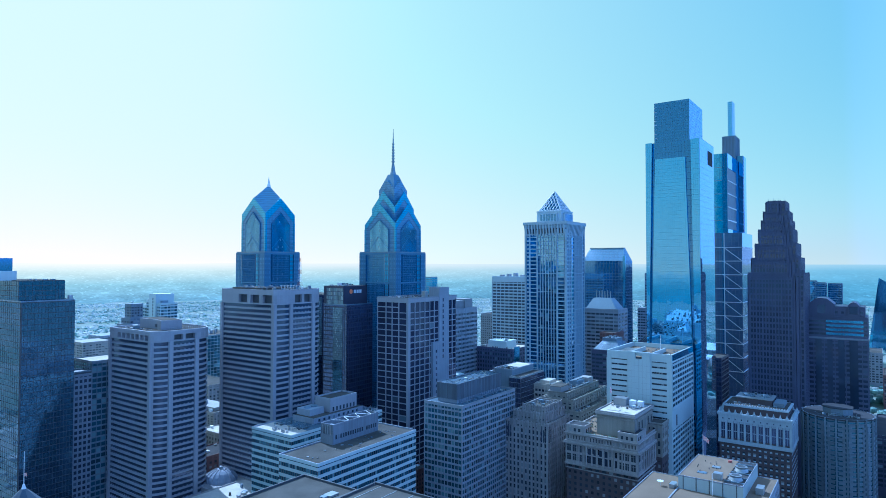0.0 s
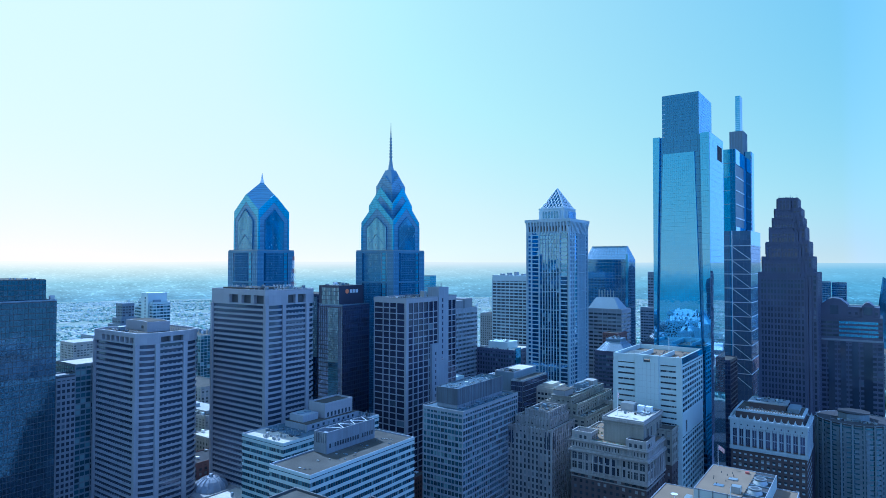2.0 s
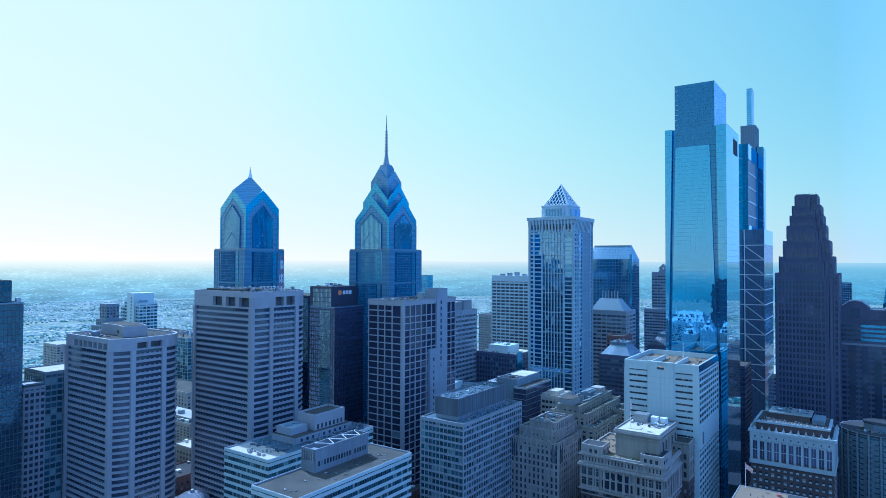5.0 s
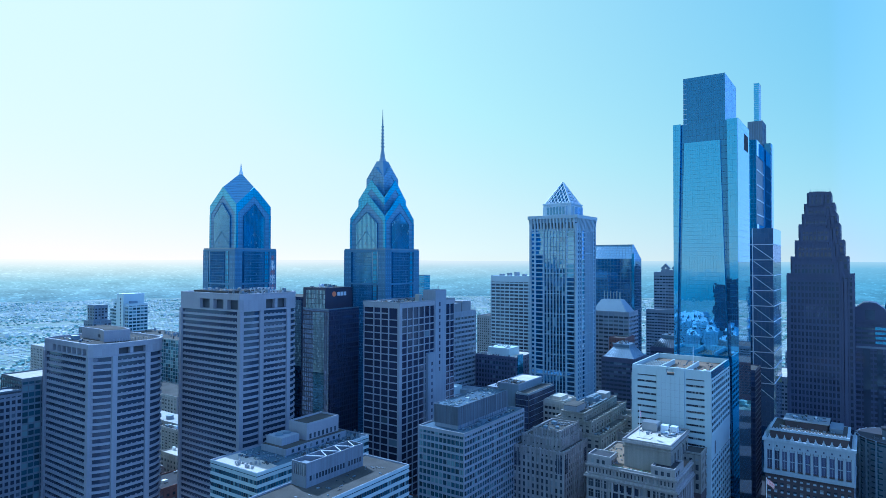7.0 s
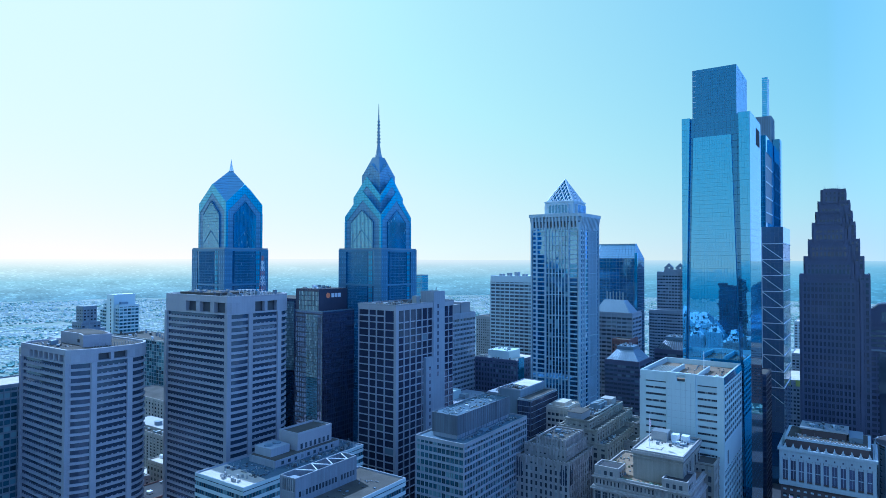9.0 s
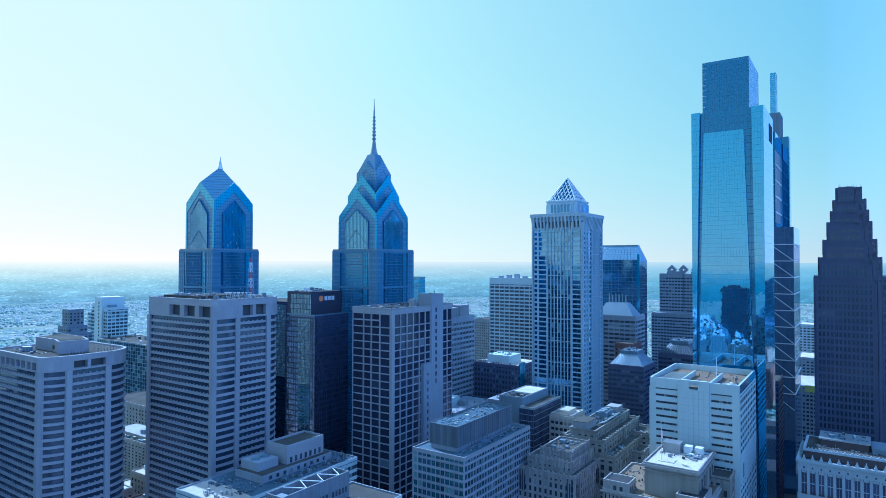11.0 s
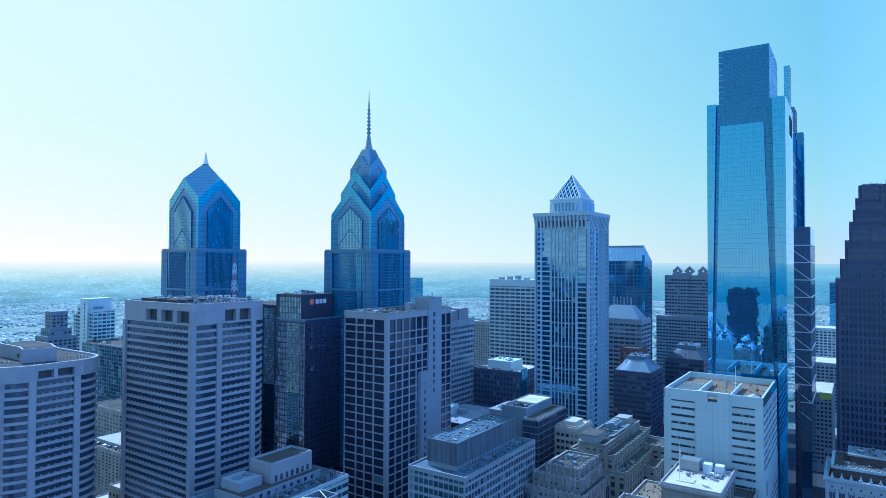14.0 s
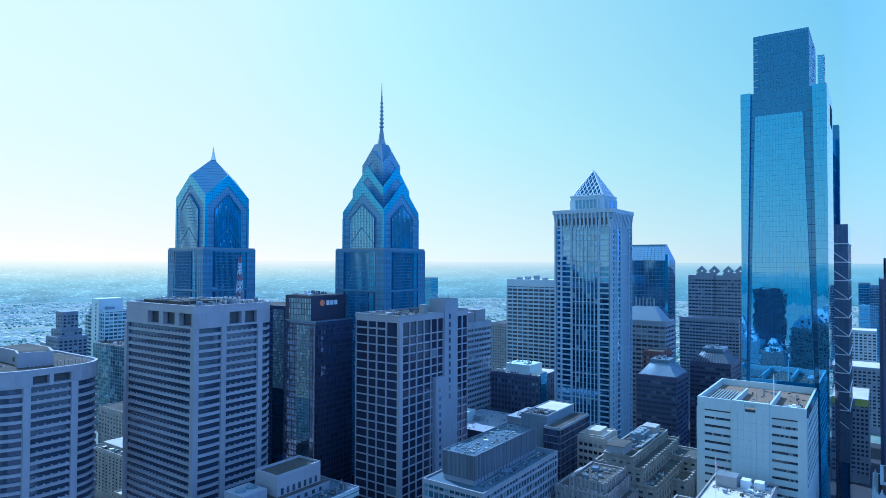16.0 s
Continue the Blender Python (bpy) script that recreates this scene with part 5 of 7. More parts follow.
# ---- foreground flat roof ----
def flat_roof_building():
    b = Thing("flat_roofed_building", -175, 165, "flat grey roof with low parapets and skylights", "building")
    a, c = (-182, -138, 120, 204.5), (-215, -182, 120, 193)
    for box in (a, c):
        body(b, box, 0, 74.0, CONCRETE_WARM, "wing", GRAVEL)
        parapet(b, box, 74.0, 1.1, 0.6, FRAME_DARK)
    b.block("skylight", (-190, -186, 181, 186, 74.15, 74.9), METAL)
    for k in range(4):
        b.block("roof_seam", (-178 + 9 * k, -177.7 + 9 * k, 125, 203, 74.15, 74.3), METAL)
    b.block("roof_mat", (-160, -150, 184, 198, 74.15, 74.25), CONCRETE)
    b.block("rooftop_unit", (-187, -184.5, 176, 178.5, 74.15, 76.2), METAL_BLUE)
    b.part("roof_pipe", Geo().tube(-181.2, 203, 74, 76.8, 0.15, 0.15, 8), METAL)
    rooftop(b, (-180, -140, 130, 185), 74.2, 14, 21, 0.4, 1.5)
    for side, box in (("N", a), ("E", a), ("E", c)):
        facade(b, box, side, 10, 72, 17, 18, 1.6, 0.6, 0.3, CONCRETE_WARM, GLASS_DARK, band_single=False, pier_single=False)
    b.done()


flat_roof_building()


# ---- gridded office block with a louvred plant storey ----
def louvred_office():
    box, z = (-238.3, -210.0, 314.5, 380.5), 83.4
    b = Thing("gridded_office_block", -224, 347, "pale gridded office block with a louvred metal plant storey", "office building")
    body(b, box, 0, z, FRAME_DARK, "body", BLUE_ROOF)
    n, h = 22, 3.62
    for side, bays, single in (("E", 11, 140), ("N", 26, 160), ("W", 11, 0), ("S", 26, 0)):
        facade(b, box, side, z - n * h, z, n, bays, 1.15, 0.26, 0.45, CONCRETE_GREY, GLASS_TEAL, single=single, pier_out=0.02, mull=1, wall2=CONCRETE)
    parapet(b, grow(box, 0.45), z, 0.8, 0.5, CONCRETE_WARM)
    p = (-232.8, -217.2, 320.0, 374)
    b.part("plant_base", Geo().box(*grow(p, -0.3), z, z + 2.4), CONCRETE_GREY)
    b.part("plant_storey", Geo().box(*p, z + 2.4, z + 11.6), LOUVRE)
    for side, k in (("E", 24), ("N", 80), ("W", 24), ("S", 80)):
        w = side_of(p, side)[3]
        g = Geo()
        for j in range(k):
            g.box(*slab(p, side, w * (j + 0.1) / k, w * (j + 0.85) / k, z + 2.3, z + 12.0, 0.0, 0.1 + 0.06 * (j % 3)))
        b.part("louvre_work", g, LOUVRE, kind="stuff")
    b.part("plant_roof", Geo().box(*grow(p, -0.5), z + 11.6, z + 11.75), BLUE_ROOF)
    parapet(b, p, z + 11.6, 0.5, 0.3, LOUVRE)
    rooftop(b, p, z + 11.7, 5, 31, 0.2, 0.6)
    for k in range(18):
        b.block("roof_pipe", (-216.0, -215.4, 322 + k * 2.9, 324.6 + k * 2.9, z + 0.2, z + 0.7), METAL)
    b.block("rooftop_unit", (-216, -213, 338, 343, z + 0.2, z + 1.6), METAL_BLUE)
    clutter(b, p, z + 11.75, 70, 714, 0.6)
    clutter(b, (-216, -211, 318, 378), z + 0.15, 60, 715, 0.8)
    r = random.Random(131)
    for k in range(34):
        x, y = r.uniform(p[0] + 1, p[1] - 2), r.uniform(p[2] + 1, p[3] - 3)
        long = r.random() < 0.5
        b.block("roof_pipe", (x, x + (2.4 if long else 0.25), y, y + (0.25 if long else 2.6), z + 11.75, z + 11.85 + r.uniform(0.1, 0.3)), METAL_BLUE if k % 3 else METAL)
    for k in range(20):
        y = p[2] + 2.6 * k
        b.block("base_post", (p[1] - 0.3, p[1] + 0.05, y, y + 0.35, z, z + 2.2), METAL_BLUE)
    b.done()


louvred_office()


# ---- stepped limestone tower ----
def limestone_tier(b, box, z0, z1, floors, bays_e, bays_n, wall=None, merlons=True, single=40):
    wall = wall or LIMESTONE
    b.part("tier", Geo().box(*box, z0, z1), wall)
    h = (z1 - z0) / floors
    for side, bays in (("E", bays_e), ("N", bays_n), ("W", bays_e), ("S", bays_n)):
        w = side_of(box, side)[3] / bays
        facade(b, box, side, z0, z1 - 0.6, floors, bays, h * 0.36, w * 0.52, 0.25, wall, GLASS_SHOP, single=single, band_single=False, pier_out=0.2)
    parapet(b, grow(box, 0.5), z1, 0.9, 0.8, wall)
    if merlons:
        for side, bays in (("E", bays_e), ("N", bays_n)):
            w = side_of(box, side)[3]
            for k in range(bays + 1):
                b.block("merlon", slab(box, side, w * k / bays - 0.4, w * k / bays + 0.4, z1 + 0.6, z1 + 1.7, -0.1, 0.8), wall)
    b.part("roof_deck", Geo().box(*grow(box, -0.4), z1, z1 + 0.12), GRAVEL)


def limestone_tower():
    b = Thing("limestone_tower", -194, 386, "weathered limestone tower with fluted piers and a notched, stepped crown", "office tower")
    limestone_tier(b, (-210.5, -179.0, 368.6, 402), 0, 65.2, 17, 11, 11, single=70)
    crown = (-206.4, -182.6, 373.0, 402)
    limestone_tier(b, crown, 65.2, 70.4, 1, 9, 9)
    third = (-201.0, -184.8, 376.5, 402)
    limestone_tier(b, third, 70.4, 74.2, 1, 7, 8, single=14)
    # tall pointed piers round both tiers
    for box, zt, rise, n in ((third, 74.2, 1.8, 9), (crown, 70.4, 2.0, 11), ((-210.5, -179.0, 368.6, 402), 65.2, 1.4, 14)):
        for side in "EN":
            wd = side_of(box, side)[3]
            for k in range(n + 1):
                e = slab(box, side, wd * k / n - 0.38, wd * k / n + 0.38, zt - 3, zt + rise, -0.1, 0.75)
                g = Geo().box(e[0], e[1], e[2], e[3], e[4], zt + rise * 0.5)
                cx, cy = (e[0] + e[1]) / 2, (e[2] + e[3]) / 2
                g.prism([(e[0], e[2]), (e[1], e[2]), (e[1], e[3]), (e[0], e[3])], zt + rise * 0.5, zt + rise, [(cx - 0.15, cy - 0.15), (cx + 0.15, cy - 0.15), (cx + 0.15, cy + 0.15), (cx - 0.15, cy + 0.15)])
                b.part("crown_pier", g, LIMESTONE)
    shaft = (-210.5, -179.0, 368.6, 402)
    for side in "EN":
        wd = side_of(shaft, side)[3]
        for a in (0.035, 0.075, 0.115, 0.865, 0.905, 0.945):
            b.block("tall_slot_window", slab(shaft, side, wd * a, wd * (a + 0.022), 54, 64.5, 0.2, 0.5), GLASS_RIBBON)
    clutter(b, (-200, -186, 378, 401), 74.35, 60, 718, 1.0)
    for x, y, d in ((-197, 380, 2.4), (-191, 384, 1.8), (-197, 391, 3.0)):
        b.block("rooftop_unit", (x, x + d, y, y + d, 74.35, 74.35 + d * 0.6), METAL_BLUE)
    b.done()
    s = Thing("stepped_limestone_block", -182, 432, "long stepped limestone office block with rooftop cooling towers", "office building")
    limestone_tier(s, (-206, -170.5, 403, 472), 0, 68, 16, 8, 16, LIMESTONE_DARK, single=60)
    limestone_tier(s, (-200, -177, 404, 468), 68, 75, 2, 6, 15, LIMESTONE_DARK, single=30)
    limestone_tier(s, (-196, -182, 405, 464), 75, 79.5, 1, 4, 14, LIMESTONE_DARK, merlons=False, single=20)
    limestone_tier(s, (-178, -164, 432, 448), 0, 64, 15, 4, 4, single=40)
    limestone_tier(s, (-178, -160, 452, 470), 0, 70, 16, 5, 5, single=60)
    s.part("penthouse", Geo().box(-195, -186.5, 405.5, 419, 79.5, 83.6), CONCRETE_WARM)
    s.part("penthouse_roof", Geo().box(-195.2, -186.3, 405.3, 419.2, 83.6, 83.85), GRAVEL)
    for k in range(3):
        s.part("cooling_tower", Geo().box(-192.5, -186, 434 + 4.6 * k, 438 + 4.6 * k, 79.5, 83.4), METAL_BLUE)
        s.part("roof_fan", Geo().tube(-189.2, 436 + 4.6 * k, 83.4, 84.2, 1.7, 1.9, 14), METAL)
    s.part("lift_house", Geo().box(-192, -184.5, 451, 460, 79.5, 83.8), LIMESTONE)
    for k in range(4):
        s.part("duct", Geo().beam((-185.4 + 0.9 * k, 420, 80.2 + 0.3 * k), (-185.4 + 0.9 * k, 450, 80.2 + 0.3 * k), 0.6), METAL)
    clutter(s, (-195, -183, 419, 452), 79.6, 120, 716, 1.8)
    clutter(s, (-177, -171, 404, 430), 68.1, 30, 717, 1.0)
    rooftop(s, (-186, -182.5, 420, 455), 79.6, 10, 44, 0.8, 2.5)
    rooftop(s, (-176, -171, 405, 430), 68.2, 5, 45, 0.5, 1.6)
    s.done()


limestone_tower()


# ---- ornate stone and brick building ----
def ornate_building():
    b = Thing("ornate_stone_building", -137, 380, "ornate grey stone and dark brick building with a setback roof house", "office building")
    main = (-160.5, -117.0, 358, 402)
    b.part("body", Geo().box(*main, 0, 66), BRICK)
    zb = 49.0
    for side, bays in (("E", 12), ("N", 10), ("W", 12), ("S", 10)):
        w = side_of(main, side)[3] / bays
        facade(b, main, side, 2, zb - 1.5, 13, bays, 1.7, w * 0.52, 0.25, BRICK, GLASS_SHOP, single=100 if side in "EN" else 0, band_single=False)
        facade(b, main, side, zb, 60.5, 2, bays, 1.2, w * 0.4, 0.6, LIMESTONE, GLASS_SHOP, single=24, pier_out=-0.15, pier_single=False)
        facade(b, main, side, 62.2, 66.2, 1, bays * 2, 0.8, w * 0.3, 0.4, LIMESTONE, GLASS_SHOP, single=20, band_single=False)
        wd = side_of(main, side)[3]
        for k in range(3):
            u = wd * (0.14 + 0.36 * k)
            b.block("bay_front", slab(main, side, u - 2.6, u - 1.9, zb, 61, 0.6, 1.5), LIMESTONE)
            b.block("bay_front", slab(main, side, u + 1.9, u + 2.6, zb, 61, 0.6, 1.5), LIMESTONE)
    b.part("string_course", Geo().box(*grow(main, 1.0), zb - 1.6, zb - 0.2), LIMESTONE)
    b.part("lower_cornice", Geo().box(*grow(main, 1.5), 60.6, 61.9), LIMESTONE)
    b.part("attic", Geo().box(*grow(main, 0.2), 61.9, 62.3), LIMESTONE)
    b.part("upper_cornice", Geo().box(*grow(main, 0.9), 66.0, 66.8), LIMESTONE)
    b.part("middle_cornice", Geo().box(*grow(main, 0.95), 54.6, 55.3), LIMESTONE)
    for side in "ENWS":
        wd = side_of(main, side)[3]
        for a, e in ((0.0, 0.24), (0.76, 1.0)):
            b.block("end_bay", slab(main, side, wd * a, wd * e, zb - 0.2, 60.6, 0.62, 1.0), LIMESTONE)
            for k in range(3):
                u = wd * (a + (e - a) * (k + 0.5) / 3)
                for z0 in (50.4, 55.8):
                    b.block("bay_window", slab(main, side, u - 1.3, u + 1.3, z0, z0 + 3.9, 1.0, 1.06), GLASS_SHOP)
                    b.block("bay_transom", slab(main, side, u - 1.3, u + 1.3, z0 + 2.6, z0 + 2.75, 1.06, 1.12), LIMESTONE)
                    b.block("bay_mullion", slab(main, side, u - 0.07, u + 0.07, z0, z0 + 3.6, 1.06, 1.12), LIMESTONE)
    # colonnade, dentils and deeper cornices of the main storey
    for side in "EN":
        wd = side_of(main, side)[3]
        for k in range(6):
            e = slab(main, side, wd * (0.30 + 0.08 * k) - 0.55, wd * (0.30 + 0.08 * k) + 0.55, 50, 51, 0.75, 1.85)
            cx, cy = (e[0] + e[1]) / 2, (e[2] + e[3]) / 2
            b.part("column", Geo().tube(cx, cy, 49.0, 49.8, 0.62, 0.62, 12).tube(cx, cy, 49.8, 59.6, 0.48, 0.42, 12).tube(cx, cy, 59.6, 60.5, 0.45, 0.65, 12), LIMESTONE)
        for k in range(4):
            u = wd * (0.34 + 0.08 * k)
            b.block("tall_window", slab(main, side, u - 0.9, u + 0.9, 50.2, 58.8, 0.62, 0.72), GLASS_RIBBON)
        for k in range(int(wd / 1.1)):
            b.more("dentil_course", slab(main, side, k * 1.1 + 0.2, k * 1.1 + 0.75, 60.0, 60.6, 1.0, 1.9), LIMESTONE)
            b.more("dentil_course", slab(main, side, k * 1.1 + 0.2, k * 1.1 + 0.75, 65.5, 66.0, 0.5, 1.3), LIMESTONE)
        for z0, z1, d in ((60.6, 61.2, 2.1), (48.0, 48.5, 1.5), (45.2, 45.7, 0.9), (66.2, 66.8, 1.5)):
            b.block("cornice_ledge", slab(main, side, -d if side == "E" else 0, wd + d, z0, z1, 0.3, d), LIMESTONE)
        for k in range(10):
            u = wd * (k + 0.5) / 10
            b.block("belt_window", slab(main, side, u - 1.2, u + 1.2, 45.9, 47.8, 0.26, 0.4), GLASS_SHOP)
    r = random.Random(55)
    green = Geo()
    for k in range(46):
        x, y = (r.uniform(-148, -128), 358.6 + r.uniform(0, 1.2)) if k % 2 else (r.uniform(-160, -150), r.uniform(369, 385))
        s = r.uniform(0.35, 0.8)
        green.tube(x, y, 67.0, 67.0 + s, s * 0.7, s, 7).tube(x, y, 67.0 + s, 67.0 + 1.7 * s, s, s * 0.25, 7)
    b.part("terrace_planting", green, LEAF, "green and rusty planting along the roof terrace", kind="stuff")
    b.part("roof_deck", Geo().box(*grow(main, -0.5), 66.8, 66.9), TAN_ROOF)
    parapet(b, grow(main, 0.6), 66.8, 1.0, 0.7, LIMESTONE)
    for box in ((-160.5, -149, 358, 368), (-128, -117, 358, 374)):
        pav = b.part("corner_pavilion", Geo().box(*grow(box, 0.3), 66.8, 71.0), LIMESTONE)
        for side in "EN":
            for k in range(3):
                b.block("window", slab(grow(box, 0.3), side, 2.0 + k * 2.9, 3.4 + k * 2.9, 67.6, 69.8, 0, 0.12), GLASS_SHOP, parent=pav)
        b.part("pavilion_roof", Geo().box(*grow(box, -0.8), 71.0, 71.1), TAR)
        parapet(b, grow(box, 0.3), 71.0, 0.9, 0.6, LIMESTONE)
    pent = (-143.5, -120.5, 364, 400)
    house = b.part("roof_house", Geo().box(*pent, 66.8, 80.5), LIMESTONE_DARK)
    for side in "EN":
        wd = side_of(pent, side)[3]
        for k in range(6 if side == "N" else 0):
            b.block("house_window", slab(pent, side, wd * (k + 0.35) / 6, wd * (k + 0.62) / 6, 70.5, 75.5, 0, 0.12), GLASS_SHOP, parent=house)
            b.block("house_pilaster", slab(pent, side, wd * (k + 0.02) / 6, wd * (k + 0.14) / 6, 67, 77.4, 0, 0.25), LIMESTONE_DARK, parent=house)
    b.part("house_belt", Geo().box(*grow(pent, 0.5), 77.4, 78.1), LIMESTONE_DARK)
    b.part("house_cornice", Geo().box(*grow(pent, 0.9), 79.4, 80.7), LIMESTONE)
    b.part("house_roof", Geo().box(*grow(pent, -0.4), 80.7, 80.85), MEMBRANE)
    b.part("roof_patch", Geo().box(-143, -121.2, 392, 399.3, 80.86, 80.93), BLUE_ROOF)
    parapet(b, grow(pent, 0.5), 80.7, 0.8, 0.6, LIMESTONE)
    b.block("cooling_tower", (-141, -133, 386, 393, 80.85, 85.5), METAL)
    b.block("cooling_tower", (-132, -128.5, 389, 393, 80.85, 84.2), STEEL_WHITE)
    b.block("cooling_tower", (-127, -123.5, 389, 393, 80.85, 84.2), STEEL_WHITE)
    rooftop(b, (-132, -122, 376, 388), 80.9, 7, 51, 0.5, 1.4)
    b.part("roof_hatch", Geo().box(-139, -132, 370, 375, 80.85, 81.15), MEMBRANE)
    clutter(b, (-143, -121, 377, 399), 80.9, 70, 719, 1.5)
    clutter(b, (-160, -144, 359, 400), 66.9, 60, 720, 1.2)
    rear = (-125, -112.5, 392, 418)
    b.part("rear_wing", Geo().box(*rear, 0, 71), BRICK)
    for side, bays in (("E", 4), ("N", 7)):
        facade(b, rear, side, 2, 50, 13, bays, 1.7, 1.7, 0.25, BRICK, GLASS_SHOP, single=30, band_single=False)
        facade(b, rear, side, 51, 70.6, 4, bays, 1.8, 1.5, 0.5, LIMESTONE_DARK, GLASS_SHOP, single=20)
    b.part("roof_deck", Geo().box(*grow(rear, -0.5), 71, 71.1), GRAVEL)
    parapet(b, grow(rear, 0.7), 71, 0.9, 0.7, LIMESTONE_DARK)
    b.part("flagpole", Geo().tube(-138, 372, 80.8, 97, 0.14, 0.08, 8), STEEL_WHITE)
    b.done()
    f = Thing("flag", -138, 372.2, "small red, white and blue flag hanging from a roof pole", "flag", z=92.0)
    v = []
    for i in range(7):
        for zz in (91.6, 94.6):
            v += [(-138 + 0.1 * math.sin(i * 1.3), 372.2 + i * 0.35, zz - 0.22 * i + (0.0 if zz < 93 else 0.2)), (-137.95 + 0.1 * math.sin(i * 1.3), 372.2 + i * 0.35, zz - 0.22 * i)]
    fs = []
    for i in range(6):
        k = 4 * i
        fs += [(k, k + 4, k + 6, k + 2), (k + 1, k + 3, k + 7, k + 5)]
    f.part("cloth", Geo().solid(v, fs), FLAG)


fm, fn, flk, fp = shader("striped_flag")
fg, fs_ = fn.new("ShaderNodeNewGeometry"), fn.new("ShaderNodeTexWave")
fs_.bands_direction, fs_.inputs["Scale"].default_value = "Z", 1.6
flk.new(fg.outputs["Position"], fs_.inputs["Vector"])
flk.new(ramp(fn, flk, fs_.outputs["Fac"], [(0.45, (0.5, 0.06, 0.07)), (0.55, (0.75, 0.75, 0.75))]), fp.inputs["Base Color"])
FLAG = fm
ornate_building()


# ---- white slotted building ----
def white_slotted():
    box, z = (-152.4, -109.8, 405.5, 459.0), 110.0
    b = Thing("white_slotted_building", -131, 432, "white panelled office block with slot windows and an open walled roof", "office building")
    x0, x1, y0, y1 = box
    body(b, (x0 + 0.6, x1 - 0.6, y0 + 0.6, y1 - 0.4), 0, 109.6, FRAME_DARK, "inner_body")
    b.part("roof_deck", Geo().box(x0 + 0.6, x1 - 0.6, y0 + 0.6, y1 - 0.4, 109.6, 109.8), TAN_ROOF)
    # roof walls
    rim = Geo().box(x0, x1, y0 + 0.0, y0 + 0.8, 110.6, 112.9).box(x0, x1, y1 - 0.8, y1, 105, 112.9).box(x0, x0 + 0.8, y0 + 0.8, y1 - 0.8, 105, 112.9)
    rim.box(x1 - 0.8, x1, y0 + 0.8, y1 - 0.8, 109.5, 112.9)
    b.part("roof_wall", rim, WHITE_PANEL)
    b.part("roof_cross_wall", Geo().box(x0 + 14.6, x0 + 15.3, y0 + 1, y1 - 18, 109.8, 112.6).box(x0 + 28.6, x0 + 29.3, y0 + 1, y1 - 18, 109.8, 112.6), WHITE_PANEL)
    # east front: solid middle, slots in both wings
    ma, mb = x0 + 14.3, x0 + 29.0
    face = Geo()
    b.block("solid_bay", (ma, mb, y0 - 0.9, y0 + 0.8, 0, 108.6), WHITE_PANEL)
    b.block("solid_bay_head", (ma, ma + 5.2, y0 - 0.9, y0 + 0.8, 108.6, 113.2), WHITE_PANEL)
    b.block("solid_bay_head", (mb - 5.2, mb, y0 - 0.9, y0 + 0.8, 108.6, 113.2), WHITE_PANEL)
    b.block("solid_bay_head", (ma + 5.2, mb - 5.2, y0 - 0.9, y0 + 0.8, 112.2, 113.2), WHITE_PANEL)
    # joints of the panels
    for k in range(1, 6):
        x = ma + (mb - ma) * k / 6
        b.more("joint_work", (x - 0.04, x + 0.04, y0 - 0.915, y0 - 0.89, 20, 108.5), CONCRETE_GREY)
    for k in range(24):
        b.more("joint_work", (ma + 0.05, mb - 0.05, y0 - 0.912, y0 - 0.89, 18 + k * 3.75, 18.07 + k * 3.75), CONCRETE_GREY)
    h = 3.58
    for a, e in ((x0, ma), (mb, x1)):
        l, r = (a + 3.0, e - 0.6) if a == x0 else (a + 0.8, e - 3.2)
        b.block("end_pier", (a, l, y0, y0 + 0.8, 0, 110.6), WHITE_PANEL)
        b.block("end_pier", (r, e, y0, y0 + 0.8, 0, 110.6), WHITE_PANEL)
        for k in range(29):
            zt = 110.6 - k * h
            if k:
                b.block("panel_band", (l, r, y0, y0 + 0.8, zt - h + 1.2, zt), WHITE_PANEL)
                b.block("slot_sill", (l, r, y0 + 0.1, y0 + 0.8, zt - h + 1.08, zt - h + 1.2), METAL)
            n = 11
            for j in range(n):
                u = l + (r - l) * j / n
                if k:
                    b.block("slot_window", (u + 0.08, u + (r - l) / n - 0.08, y0 + 0.45, y0 + 0.55, zt - h + 0.05, zt - h + 1.08), GLASS_SHOP) if k < 14 else b.more("slot_glazing", (u + 0.08, u + (r - l) / n - 0.08, y0 + 0.45, y0 + 0.55, zt - h + 0.05, zt - h + 1.08), GLASS_SHOP)
    b.block("panel_band", (x0 + 3.0, ma - 0.6, y0, y0 + 0.8, 107.7, 110.6), WHITE_PANEL)
    b.block("panel_band", (mb + 0.8, x1 - 3.2, y0, y0 + 0.8, 107.7, 110.6), WHITE_PANEL)
    # north side: gridded windows under a sloped glass eave
    nb = (x0, x1, y0 + 0.8, y1)
    facade(b, nb, "N", 78, 109, 9, 9, 1.3, 0.3, 0.3, WHITE_PANEL, GLASS_TEAL, single=81, mull=2)
    b.block("blank_panel", (x1 - 0.6, x1 + 0.3, y0 + 0.8, y1, 66, 78), WHITE_PANEL)
    b.block("slot_window", (x1 + 0.2, x1 + 0.36, y0 + 8, y0 + 11, 66.5, 73.5), FRAME_DARK)
    facade(b, nb, "N", 20, 66, 13, 9, 1.3, 0.3, 0.3, WHITE_PANEL, GLASS_TEAL, single=90, mull=2)
    b.part("base", Geo().box(x1 - 0.6, x1 + 0.3, y0 + 0.8, y1, 0, 20), WHITE_PANEL)
